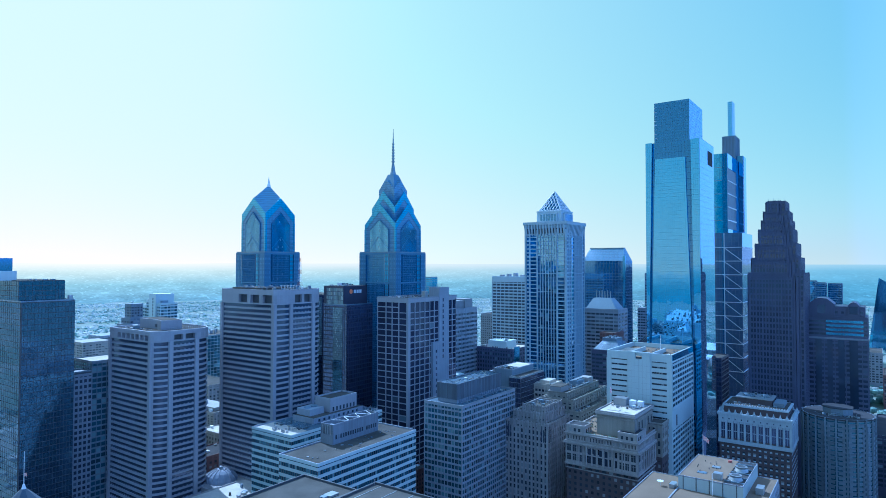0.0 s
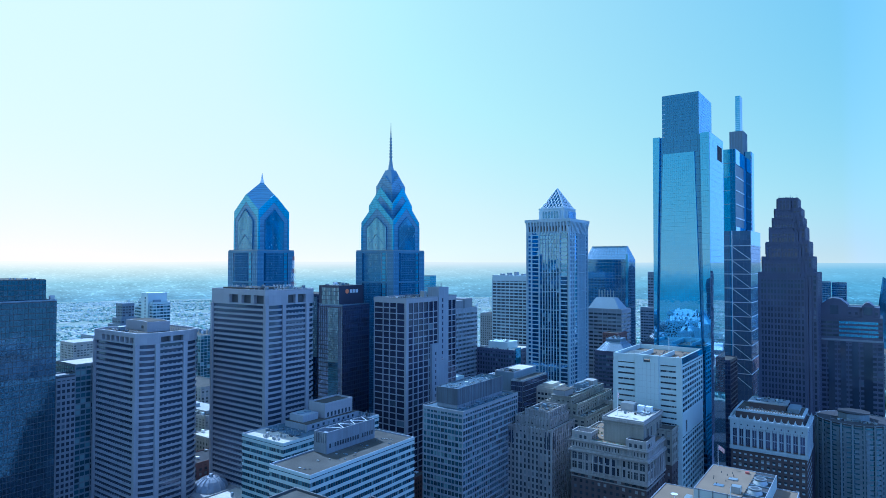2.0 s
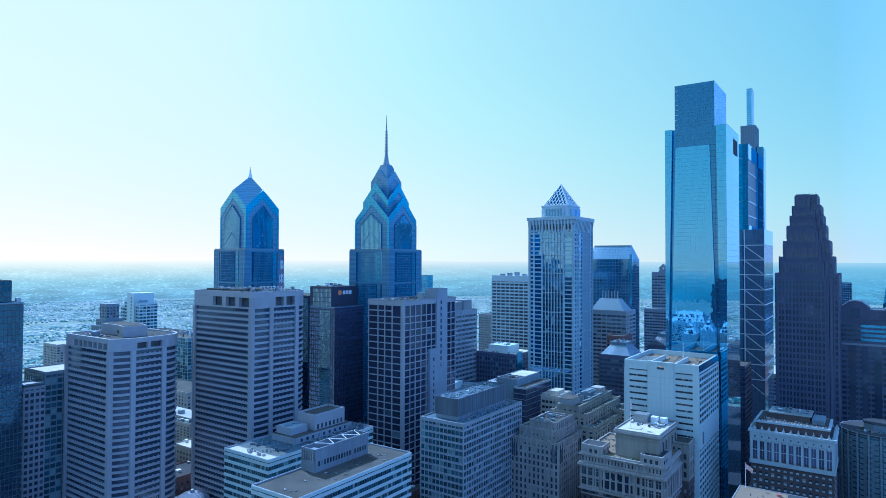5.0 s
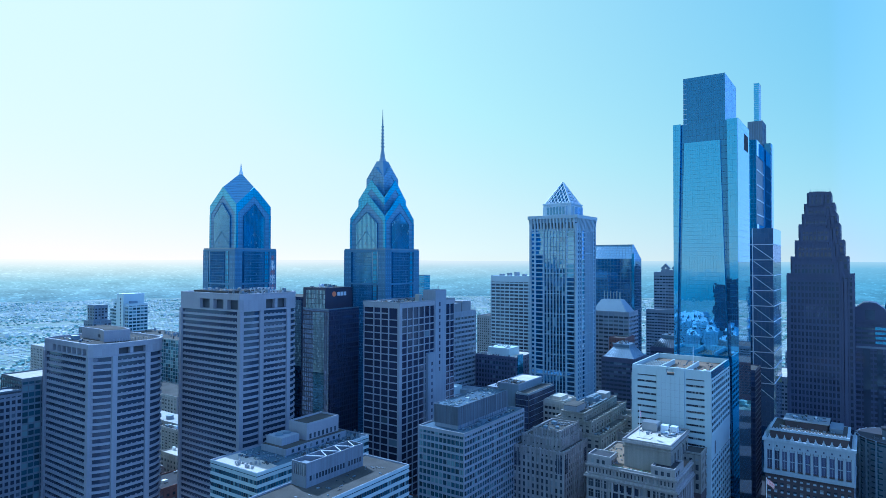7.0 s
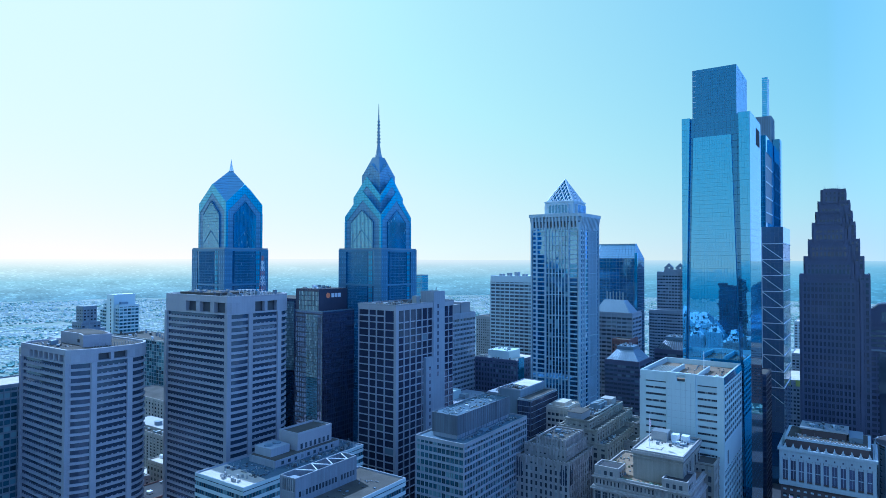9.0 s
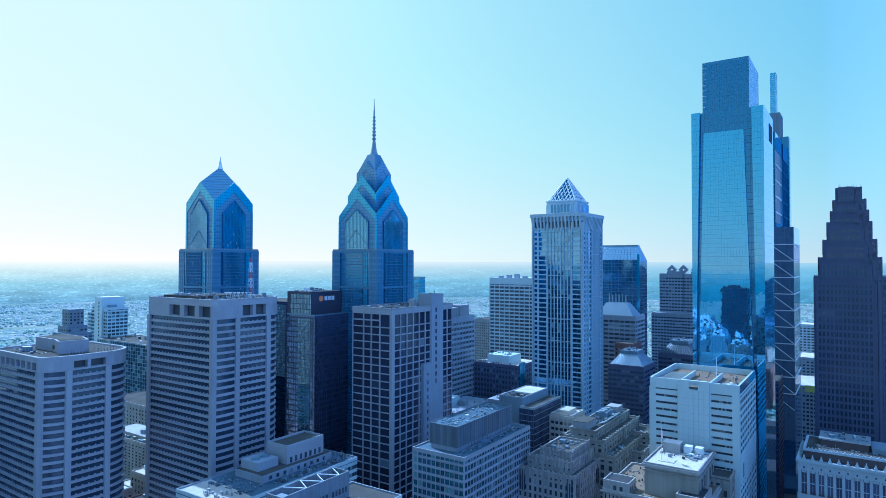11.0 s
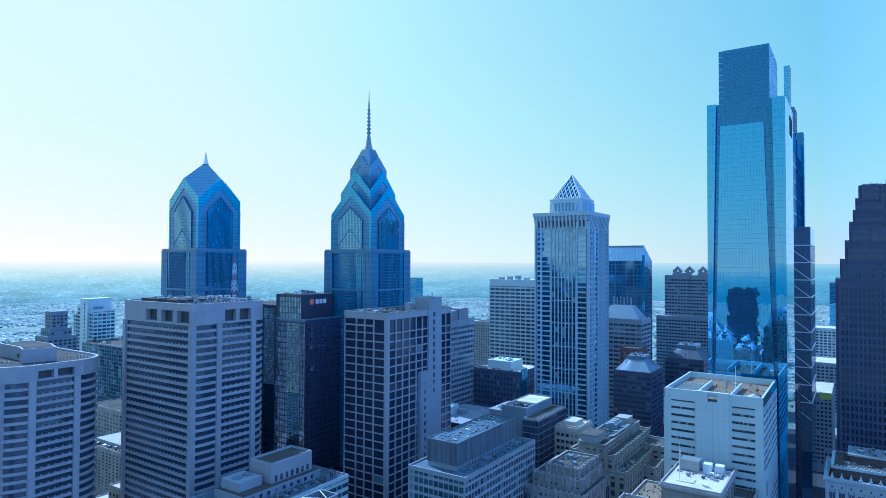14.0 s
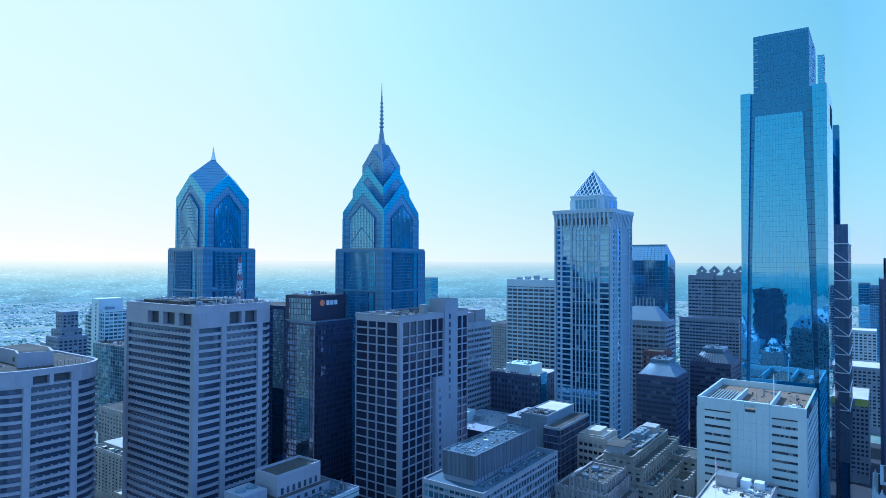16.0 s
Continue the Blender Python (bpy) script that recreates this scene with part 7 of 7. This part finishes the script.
# ---- hipped brown offices ----
for x0, x1, y0, y1, z, tag in ((-247, -216, 614, 650, 82.5, "pale"), (-226, -192, 700, 740, 84.0, "blue")):
    b = generic("hipped_brown_office", (x0, x1, y0, y1), z, "dark brown banded office block with a hipped %s metal roof" % tag, "office building", GRANITE_BROWN, GLASS_DARK, 19, 8, 9, 0.5, 0.08, 0.3, group="hipped brown offices", single=60, rail=0.5)
    b.part("hipped_roof", Geo().prism([(x0 + 1, y0 + 1), (x1 - 1, y0 + 1), (x1 - 1, y1 - 1), (x0 + 1, y1 - 1)], z + 0.2, z + 9, [(x0 + 8, y0 + 9), (x1 - 8, y0 + 9), (x1 - 8, y1 - 9), (x0 + 8, y1 - 9)]), METAL_BLUE if tag == "pale" else DARK_SLATE)
    b.block("roof_house", (x0 + 8, x1 - 8, y0 + 9, y1 - 9, z + 9, z + 12), METAL_BLUE)
    rooftop(b, (x0 + 8, x1 - 8, y0 + 9, y1 - 9), z + 12, 4, 95, 0.5, 1.5)
    clutter(b, (x0 + 7, x1 - 7, y0 + 8, y1 - 8), z + 12, 40, 730, 1.5)
    for k in range(1, 12):
        f = k / 12
        b.part("roof_rib", Geo().beam((x0 + 1 + (x1 - x0 - 2) * f, y0 + 1, z + 0.3), (x0 + 8 + (x1 - x0 - 16) * f, y0 + 9, z + 9.1), 0.22), METAL_BLUE)
        b.part("roof_rib", Geo().beam((x1 - 1, y0 + 1 + (y1 - y0 - 2) * f, z + 0.3), (x1 - 8, y0 + 9 + (y1 - y0 - 18) * f, z + 9.1), 0.22), METAL_BLUE)
    b.done()
generic("red_brick_office", (-256, -240, 660, 690), 95, "red brick office block with small windows", "office building", BRICK_RED, GLASS_SHOP, 22, 6, 8, 0.45, 0.4, 0.2, single=30).done()
generic("far_concrete_block", (-463, -441, 742, 775), 101, "plain pale concrete apartment block", "apartment building", CONCRETE_WARM, GLASS_SHOP, 30, 7, 8, 0.5, 0.5, 0.2).done()
b = generic("blue_glass_block", (-770, -650, 432, 475), 86, "blue reflective glass office block with white floor lines", "office building", METAL, GLASS_TEAL, 21, 26, 10, 0.14, 0.1, 0.15, single=120, body_mat=GLASS_DEEP)
rooftop(b, (-765, -655, 436, 470), 86.2, 30, 101, 1.5, 5.0)
b.done()
b = generic("old_stone_block", (-560, -492, 334, 362), 36, "old cream stone office block with many small windows", "office building", LIMESTONE, GLASS_SHOP, 13, 14, 9, 0.45, 0.5, 0.3, single=80)
b.part("attic", Geo().box(-556, -500, 340, 358, 36, 39), LIMESTONE)
b.part("water_tank", Geo().tube(-524, 346, 39, 42, 3, 3, 16), CONCRETE_GREY)
rooftop(b, (-556, -496, 335, 340), 36.2, 14, 133, 1.0, 2.5)
b.done()
generic("tall_stone_block", (-655, -575, 384, 420), 43, "old cream stone block with tall windows", "office building", LIMESTONE, GLASS_SHOP, 11, 16, 8, 0.45, 0.5, 0.3, single=60).done()
generic("white_roofed_stone_block", (-482, -436, 300, 330), 21, "pale stone block with a white roof", "office building", LIMESTONE, GLASS_SHOP, 5, 14, 5, 0.45, 0.5, 0.3, single=60, roof=MEMBRANE).done()


# ---- south of the towers ----
def slender(name, cx, cy, s, z, label, wall, steps):
    b = Thing(name, cx, cy, label, "apartment tower")
    for k, (ds, dz) in enumerate(steps):
        h = s * ds / 2
        box = (cx - h, cx + h, cy - h, cy + h)
        z0 = 0 if k == 0 else steps[k - 1][1] * z
        b.part("tier", Geo().box(*box, z0, dz * z), wall)
        fl = max(2, int((dz * z - z0) / 3.4))
        for side in "EN":
            facade(b, box, side, z0, dz * z - 0.5, fl, max(4, int(s * ds / 4)), 1.6, 1.4, 0.3, wall, GLASS_SHOP, single=0, band_single=False, pier_single=False)
    b.done()
    return b


# brick tower in blue-grey: the haze over it is in the wall colour
slender("stepped_brick_tower", -757, 400, 20, 122, "grey-brown apartment tower with a stepped top, coloured haze-blue", BLUE_CONCRETE, [(1.35, 0.80), (1.0, 0.86), (0.72, 1.0)])
def white_apartment_tower():
    b = Thing("white_apartment_tower", -806, 458, "white concrete apartment tower with balconies and a blank service wall", "apartment tower")
    for k, (x0, x1, z) in enumerate(((-828, -818, 116), (-818, -808.2, 124), (-791.8, -784, 119))):
        box = (x0, x1, 450, 474)
        b.part("tier", Geo().box(*box, 0, z), WHITE_PANEL)
        fl = int(z / 4.2)
        for side in "EN":
            facade(b, box, side, z - fl * 4.2, z - 1.0, fl, 2 if side == "E" else 5, 1.7, 0.7, 0.3, WHITE_PANEL, GLASS_TEAL, band_single=False, pier_single=False)
        for q in range(fl):
            b.more("balcony_work", (x0 + 0.4, x1 - 0.4, 448.2, 450, z - q * 4.2 - 4.0, z - q * 4.2 - 2.9), WHITE_STONE)
        b.part("roof_unit", Geo().box(x0 + 2, x1 - 2, 453, 462, z, z + 3.0), METAL_BLUE)
    b.part("service_wall", Geo().box(-808, -792, 447.5, 474, 0, 131), WHITE_PANEL)
    for k in range(26):
        b.block("slit_window", (-799.4, -797.6, 447.3, 447.5, 18 + k * 4.2, 20.6 + k * 4.2), GLASS_DARK)
    b.done()


white_apartment_tower()
slender("grey_apartment_block", -1185, 575, 44, 40, "long grey apartment block among trees", CONCRETE_GREY, [(1.0, 1.0)])
slender("pale_apartment_block", -922, 425, 38, 62, "pale stone apartment block with many windows", LIMESTONE, [(1.0, 1.0)])

# domed hall and low roofs in the gap between the towers
b = Thing("domed_hall", -368, 256, "pale domed hall roof with a ribbed lantern", "hall")
b.part("hall", Geo().box(-388, -350, 240, 268, 0, 24), LIMESTONE)
n = 16
dome = Geo()
prev = None
for k in range(7):
    a = math.pi / 2 * k / 6
    rad, z = 10.5 * math.cos(a) + 0.2, 24 + 7.5 * math.sin(a)
    if prev:
        dome.tube(-368, 256, prev[1], z, prev[0], rad, n)
    prev = (rad, z)
b.part("dome", dome, CONCRETE_GREY)
b.part("dome_lantern", Geo().tube(-368, 256, 31, 33, 1.6, 1.0, 8), METAL)
for k in range(16):
    t = 2 * math.pi * k / 16
    rib = Geo()
    for q in range(5):
        a0, a1 = math.pi / 2 * q / 6, math.pi / 2 * (q + 1) / 6
        rib.beam((-368 + 10.8 * math.cos(a0) * math.cos(t), 256 + 10.8 * math.cos(a0) * math.sin(t), 24 + 7.7 * math.sin(a0)), (-368 + 10.8 * math.cos(a1) * math.cos(t), 256 + 10.8 * math.cos(a1) * math.sin(t), 24 + 7.7 * math.sin(a1)), 0.35)
    b.part("dome_rib", rib, CONCRETE)
b.done()
r = random.Random(77)
for x0, x1, y0, y1, z, roof, label in ((-350, -316, 214, 262, 26, MEMBRANE, "white-roofed low hall with roof ducts"), (-420, -395, 256, 300, 32, TAR, "low block with a dark tarred roof"),
                                       (-460, -425, 300, 340, 34, MEMBRANE, "cream low block with a white roof"), (-470, -440, 250, 290, 30, MEMBRANE, "low brick block with a white roof"),
                                       (-500, -470, 345, 400, 28, TAR, "low brick block with a dark roof"), (-560, -520, 250, 290, 36, GRAVEL, "grey low office block"),
                                       (-640, -600, 270, 330, 34, MEMBRANE, "brick low office block with a pale roof"), (-690, -650, 290, 340, 28, GRAVEL, "brick low block with a grey roof"),
                                       (-640, -596, 262, 300, 40, MEMBRANE, "red brick block with a white roof"), (-800, -750, 338, 380, 40, GRAVEL, "brown brick block with a grey roof"), (-300, -270, 330, 360, 24, GRAVEL, "grey low block among the towers")):
    b = generic("low_block", (x0, x1, y0, y1), z, label, "building", LIMESTONE if roof is MEMBRANE else BRICK_RED, GLASS_SHOP, max(4, int(z / 4)), 9, 11, 0.45, 0.5, 0.2, roof=roof, single=20)
    rooftop(b, (x0, x1, y0, y1), z + 0.15, 7, int(-x0), 0.6, 2.4)
    b.done()

# ---- far towers across the river, to the north-west ----
for x0, x1, y0, y1, z, glass, label in ((-112, -97, 1300, 1330, 142, GLASS_STEEL, "pale far office tower"), (-97, -81, 1290, 1320, 139, GLASS_DEEP, "dark blue far office tower"),
                                        (-79, -58, 1310, 1340, 137.5, GLASS_DEEP, "slate blue far office tower"), (-658, -645.5, 870, 887.6, 148.7, GLASS_STEEL, "pale blue glass tower in the haze"),
                                        (-215, -190, 1180, 1215, 120, GLASS_BLUE, "far blue glass office block")):
    generic("far_tower", (x0, x1, y0, y1), z, label, "office tower", METAL_BLUE, glass, int(z / 4.2), 7, 8, 0.2, 0.08, 0.15, single=0, far=False, body_mat=glass).done()
b = Thing("angular_glass_tower", 5, 1515, "angular far glass tower with a pointed corner", "skyscraper")
b.part("prism_body", Geo().solid([(-20, 1500, 0), (40, 1500, 0), (40, 1540, 0), (-20, 1540, 0), (-3, 1500, 145), (40, 1500, 118), (40, 1540, 112), (2, 1540, 135)],
                                 [(3, 2, 1, 0), (0, 1, 5, 4), (1, 2, 6, 5), (2, 3, 7, 6), (3, 0, 4, 7), (4, 5, 6, 7)]), GLASS_DEEP)
b.part("pale_edge", Geo().solid([(-24, 1498, 0), (-19, 1498, 0), (-19, 1520, 0), (-24, 1520, 0), (-4.5, 1498, 146), (-2.5, 1498, 146), (-2.5, 1520, 142), (-4.5, 1520, 142)],
                                [(3, 2, 1, 0), (0, 1, 5, 4), (1, 2, 6, 5), (2, 3, 7, 6), (3, 0, 4, 7), (4, 5, 6, 7)]), GLASS_STEEL)
for x0, x1, y0, y1, z, wall in ((-118, -92.5, 700, 760, 65, CONCRETE_WARM), (-120, -84, 880, 930, 66, CONCRETE_GREY), (-128, -88, 1010, 1050, 92, WHITE_STONE), (-60, -20, 900, 960, 46, BRICK_RED), (10, 60, 760, 830, 34, CONCRETE_WARM), (0, 50, 900, 960, 40, BRICK_RED),
                                (-40, 0, 1050, 1110, 48, CONCRETE_WARM), (-170, -135, 720, 780, 70, GRANITE_BROWN)):
    generic("midrise_block", (x0, x1, y0, y1), z, "midrise city block with rows of windows", "building", wall, GLASS_SHOP, int(z / 3.8), 9, 12, 0.45, 0.35, 0.25, single=30, far=False, roof=MEMBRANE if z > 60 else GRAVEL).done()

# ---- the unseen city added behind the walk's start, mirrored in the glass towers ----
r = random.Random(31)
dark = Thing("dark_slab_tower", -187, -12, "dark steel and glass office slab", "office tower")
body(dark, (-206, -178, -32, 8), 0, 150, BRONZE, roof=TAR)
for side in "WN":
    facade(dark, (-206, -178, -32, 8), side, 6, 148, 36, 11, 1.2, 0.3, 0.2, BRONZE, GLASS_BLACK, band_single=False, pier_single=False)
dark.done()
def steep_roof(b, box, z, high):
    """A pale mansard with rows of dormers, made up to mirror brightly."""
    x0, x1, y0, y1 = box
    d = high * 0.55
    b.part("mansard_roof", Geo().prism([(x0, y0), (x1, y0), (x1, y1), (x0, y1)], z, z + high, [(x0 + d, y0 + d), (x1 - d, y0 + d), (x1 - d, y1 - d), (x0 + d, y1 - d)]), STEEL_WHITE)
    for row in range(2):
        for k in range(6):
            x, zz = x0 + (x1 - x0) * (k + 0.5 + 0.2 * row) / 6.4, z + 2 + 5.5 * row
            if x0 + d * 0.6 < x < x1 - d * 0.6:
                b.block("dormer", (x - 0.9, x + 0.9, y1 - 3.5 - 3 * row, y1 - 0.6 - 3 * row, zz, zz + 3.2), DARK_SLATE)


for box, z, wall in (((-214, -196, 14, 40), 90, WHITE_STONE), ((-194, -172, 16, 44), 80, LIMESTONE), ((-236, -218, 10, 38), 84, TERRACOTTA), ((-170, -128, -48, -8), 104, LIMESTONE), ((-262, -214, -34, 0), 96, WHITE_STONE), ((-120, -84, -70, -30), 92, TERRACOTTA)):
    b = Thing("stone_city_tower", box[0], box[2], "pale stone city tower, unseen and added for the glass to mirror", "building", "blocks behind the start")
    body(b, box, 0, z, wall, roof=MEMBRANE)
    for side in "WN":
        facade(b, box, side, 4, z, int(z / 4), 13, 1.6, 1.2, 0.4, wall, GLASS_SHOP, band_single=False, pier_single=False)
    parapet(b, box, z, 1.2, 0.5, wall)
    steep_roof(b, grow(box, -0.8), z, 15)
    b.done()
for i in range(13):
    for j in range(3):
        x0, y1, z = -700 + i * 62 + r.uniform(-8, 8), -48 - j * 85 + r.uniform(-10, 10), r.choice((46, 62, 74, 88, 104, 122, 138)) * r.uniform(0.85, 1.1)
        box = (x0, x0 + r.uniform(32, 46), y1 - r.uniform(35, 55), y1)
        if -225 < x0 < -120 and j == 0:
            z *= 0.6
        wall = r.choice((WHITE_PANEL, CONCRETE, WHITE_STONE, TERRACOTTA))
        b = Thing("city_block", x0 + 20, y1 - 20, "stone and concrete city block, unseen and added for the glass to mirror", "building", "blocks behind the start")
        body(b, box, 0, z, wall, roof=r.choice((CONCRETE, MEMBRANE, MEMBRANE)))
        for side in "WN":
            facade(b, box, side, 4, z, int(z / 4), 11, 1.7, 1.4, 0.3, wall, GLASS_SHOP, band_single=False, pier_single=False)
        parapet(b, box, z, 1.0, 0.5, wall)
        b.done()

# unseen towers added to the north, for reflections in the north-facing glass
for box, z, wall in (((62, 104, -40, 20), 96, WHITE_STONE), ((58, 96, 62, 108), 118, LIMESTONE), ((64, 110, 140, 190), 84, CONCRETE), ((60, 92, 225, 270), 128, TERRACOTTA),
                     ((66, 112, 300, 352), 70, WHITE_STONE), ((150, 196, 20, 90), 140, CONCRETE_WARM), ((140, 190, 180, 250), 110, LIMESTONE)):
    b = Thing("stone_city_tower", box[0], box[2], "pale stone city tower, unseen and added for the glass to mirror", "building", "blocks behind the start")
    body(b, box, 0, z, wall, roof=MEMBRANE)
    for side in "ES":
        facade(b, box, side, 4, z, int(z / 4), 13, 1.6, 1.2, 0.4, wall, GLASS_SHOP, band_single=False, pier_single=False)
    parapet(b, box, z, 1.2, 0.5, wall)
    b.done()

# sheds added out of view so the north glass mirrors bright roofs
for x0, x1, y0, y1 in ((22, 118, 900, 1010), (26, 140, 1060, 1150), (30, 150, 1210, 1330)):
    generic("white_roofed_shed", (x0, x1, y0, y1), 14, "long low white-roofed shed, unseen and added for the glass to mirror", "shed", CONCRETE_WARM, GLASS_SHOP, 3, 12, 14, 0.6, 0.6, 0.2, roof=STEEL_WHITE, far=False).done()
b = Thing("painted_parapet", -97, 700, "lime-yellow painted parapet panel on a midrise roof edge", "parapet panel")
b.part("panel", Geo().box(-101.5, -92.6, 699.3, 699.7, 60.6, 66.2), LIME_PAINT)
b.part("coping", Geo().box(-101.7, -92.4, 699.2, 700.0, 66.2, 66.5), STEEL_WHITE)
b.done()
generic("dark_corner_block", (-5, 45, 560, 640), 44, "dark low office block beside the street", "office building", BRONZE, GLASS_DARK, 11, 12, 16, 0.4, 0.2, 0.2, single=20, roof=TAR).done()
generic("dark_infill_block", (-121, -105.5, 532, 560), 95, "dark glass office block between the glass towers", "office building", BRONZE, GLASS_BLACK, 24, 8, 12, 0.3, 0.1, 0.2, single=30).done()

# ---- flagpole turret ----
b = Thing("slate_turret", -268, 100, "slate roofed turret with a tall flagpole", "turret")
b.part("tower", Geo().tube(-268, 100, 0, 76, 8.5, 8.5, 8), LIMESTONE_DARK)
b.part("slate_roof", Geo().tube(-268, 100, 76, 84.5, 9.5, 0.9, 8), DARK_SLATE)
b.part("finial", Geo().tube(-268, 100, 84.3, 86.2, 0.9, 0.35, 10), STEEL_WHITE)
b.part("flagpole", Geo().tube(-268, 100, 86, 98.5, 0.16, 0.09, 8), STEEL_WHITE)
b.part("pennant", Geo().solid([(-267.9, 100, 90.4), (-266.6, 100.3, 90.7), (-265.6, 100.1, 90.0), (-265.8, 100.1, 89.2), (-266.8, 100.3, 89.6), (-267.9, 100, 89.0),
                               (-267.9, 100.1, 90.4), (-266.6, 100.4, 90.7), (-265.6, 100.2, 90.0), (-265.8, 100.2, 89.2), (-266.8, 100.4, 89.6), (-267.9, 100.1, 89.0)],
                              [(5, 4, 1, 0), (4, 3, 2, 1), (6, 7, 10, 11), (7, 8, 9, 10)]), FLAG)
b.done()


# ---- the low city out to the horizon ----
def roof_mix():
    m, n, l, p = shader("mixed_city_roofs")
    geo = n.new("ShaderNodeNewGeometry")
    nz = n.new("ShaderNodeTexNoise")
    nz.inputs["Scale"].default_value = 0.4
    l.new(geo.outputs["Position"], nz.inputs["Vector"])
    # pale roof tones: distance haze put into the base colour
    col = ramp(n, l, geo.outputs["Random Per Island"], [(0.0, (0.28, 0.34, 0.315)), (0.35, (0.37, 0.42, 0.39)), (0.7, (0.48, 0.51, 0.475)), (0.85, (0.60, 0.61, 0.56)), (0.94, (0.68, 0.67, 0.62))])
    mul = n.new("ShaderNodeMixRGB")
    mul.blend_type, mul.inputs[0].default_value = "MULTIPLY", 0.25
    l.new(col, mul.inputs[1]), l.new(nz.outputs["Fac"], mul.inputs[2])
    # house fronts paler than the roofs, lifting their shade as haze would
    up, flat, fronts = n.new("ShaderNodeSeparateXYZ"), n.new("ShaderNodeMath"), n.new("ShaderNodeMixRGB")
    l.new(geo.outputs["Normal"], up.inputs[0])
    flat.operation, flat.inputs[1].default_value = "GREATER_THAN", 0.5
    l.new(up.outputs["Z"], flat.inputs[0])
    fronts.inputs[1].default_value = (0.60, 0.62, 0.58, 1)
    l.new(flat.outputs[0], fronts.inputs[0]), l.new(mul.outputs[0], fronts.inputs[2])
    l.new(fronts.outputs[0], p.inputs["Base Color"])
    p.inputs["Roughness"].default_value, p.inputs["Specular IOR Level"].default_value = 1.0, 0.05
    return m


r = random.Random(11)
city, trees = Geo(), Geo()


def open_land(x, y, d):
    """Whether a spot lies outside the built-up middle."""
    return d < 3050 and not (-490 < x < 70 and 60 < y < 1000 and d < 1100) and not (-700 < x < -480 and 240 < y < 420) and not (-860 < x < -700 and 340 < y < 520)


# rows of houses on a street grid, a gap for every street
for i in range(-165, 50):
    for j in range(-12, 290):
        x, y = i * 19.0, j * 10.5
        d, a = math.hypot(x, y), math.degrees(math.atan2(-x, y))
        if i % 7 == 0 or j % 6 == 0 or not (-16 < a < 90) or d < 480 or not open_land(x, y, d) or r.random() < 0.12:
            continue
        park = noise.noise((x * 0.0035, y * 0.0035, 3.1))
        if park > 0.42:
            continue
        w, dep, h = r.uniform(6, 15), r.uniform(5, 9.2), r.choice((0.9, 1.2, 1.6, 2.2)) * r.uniform(0.85, 1.15)
        if r.random() < 0.025:
            w, h = r.uniform(12, 30), r.uniform(4, 11)
        x, y = x + r.uniform(-1.5, 1.5), y + r.uniform(-0.6, 0.6)
        city.box(x, x + w, y, y + dep, 0, h)
        if r.random() < 0.35:
            city.box(x + w * 0.2, x + w * 0.2 + 3.0, y + dep * 0.3, y + dep * 0.3 + 2.5, h, h + 1.1)
# streets east of the walk, seen only in the mirror glass
for i in range(-44, 16):
    for j in range(-70, -18):
        if i % 5 == 0 or j % 4 == 0 or r.random() < 0.1:
            continue
        x, y, h = i * 19.0 + r.uniform(-3, 3), j * 17.0 + r.uniform(-3, 3), r.choice((5, 7, 9, 14, 22)) * r.uniform(0.8, 1.2)
        city.box(x, x + r.uniform(9, 17), y, y + r.uniform(8, 14), 0, h)
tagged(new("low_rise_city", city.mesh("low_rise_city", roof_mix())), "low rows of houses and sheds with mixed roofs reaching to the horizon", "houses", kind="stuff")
ico = [(0, 0, 1)] + [(0.894 * math.cos(i * 1.2566), 0.894 * math.sin(i * 1.2566), 0.447) for i in range(5)] + [(0.894 * math.cos(i * 1.2566 + 0.628), 0.894 * math.sin(i * 1.2566 + 0.628), -0.447) for i in range(5)] + [(0, 0, -1)]
icf = [(0, 1 + i, 1 + (i + 1) % 5) for i in range(5)] + [(1 + i, 6 + i, 1 + (i + 1) % 5) for i in range(5)] + [(6 + i, 6 + (i + 1) % 5, 1 + (i + 1) % 5) for i in range(5)] + [(11, 6 + (i + 1) % 5, 6 + i) for i in range(5)]
count = 0
while count < 13000:
    d = 500 + 2550 * r.random() ** 0.75
    a = radians(r.uniform(-16, 90))
    x, y = -d * math.sin(a), d * math.cos(a)
    if not open_land(x, y, d) or noise.noise((x * 0.007, y * 0.007, 3.1)) < 0.0:
        continue
    count += 1
    s = r.uniform(2.0, 4.4)
    trees.solid([(x + p[0] * s * r.uniform(0.7, 1.2), y + p[1] * s * r.uniform(0.7, 1.2), 2.2 + p[2] * s * 0.6 * r.uniform(0.7, 1.2)) for p in ico], icf)
for k in range(160):
    x, y, s = r.uniform(-70, 60), r.choice((850, 930, 990, 1150)) + r.uniform(-12, 12), r.uniform(2.5, 4.5)
    trees.solid([(x + p[0] * s * r.uniform(0.7, 1.2), y + p[1] * s * r.uniform(0.7, 1.2), 5.5 + p[2] * s * r.uniform(0.7, 1.2)) for p in ico], icf)
tagged(new("street_trees", trees.mesh("street_trees", LEAF_HAZY)), "scattered green street trees among the far houses", "trees", kind="stuff")
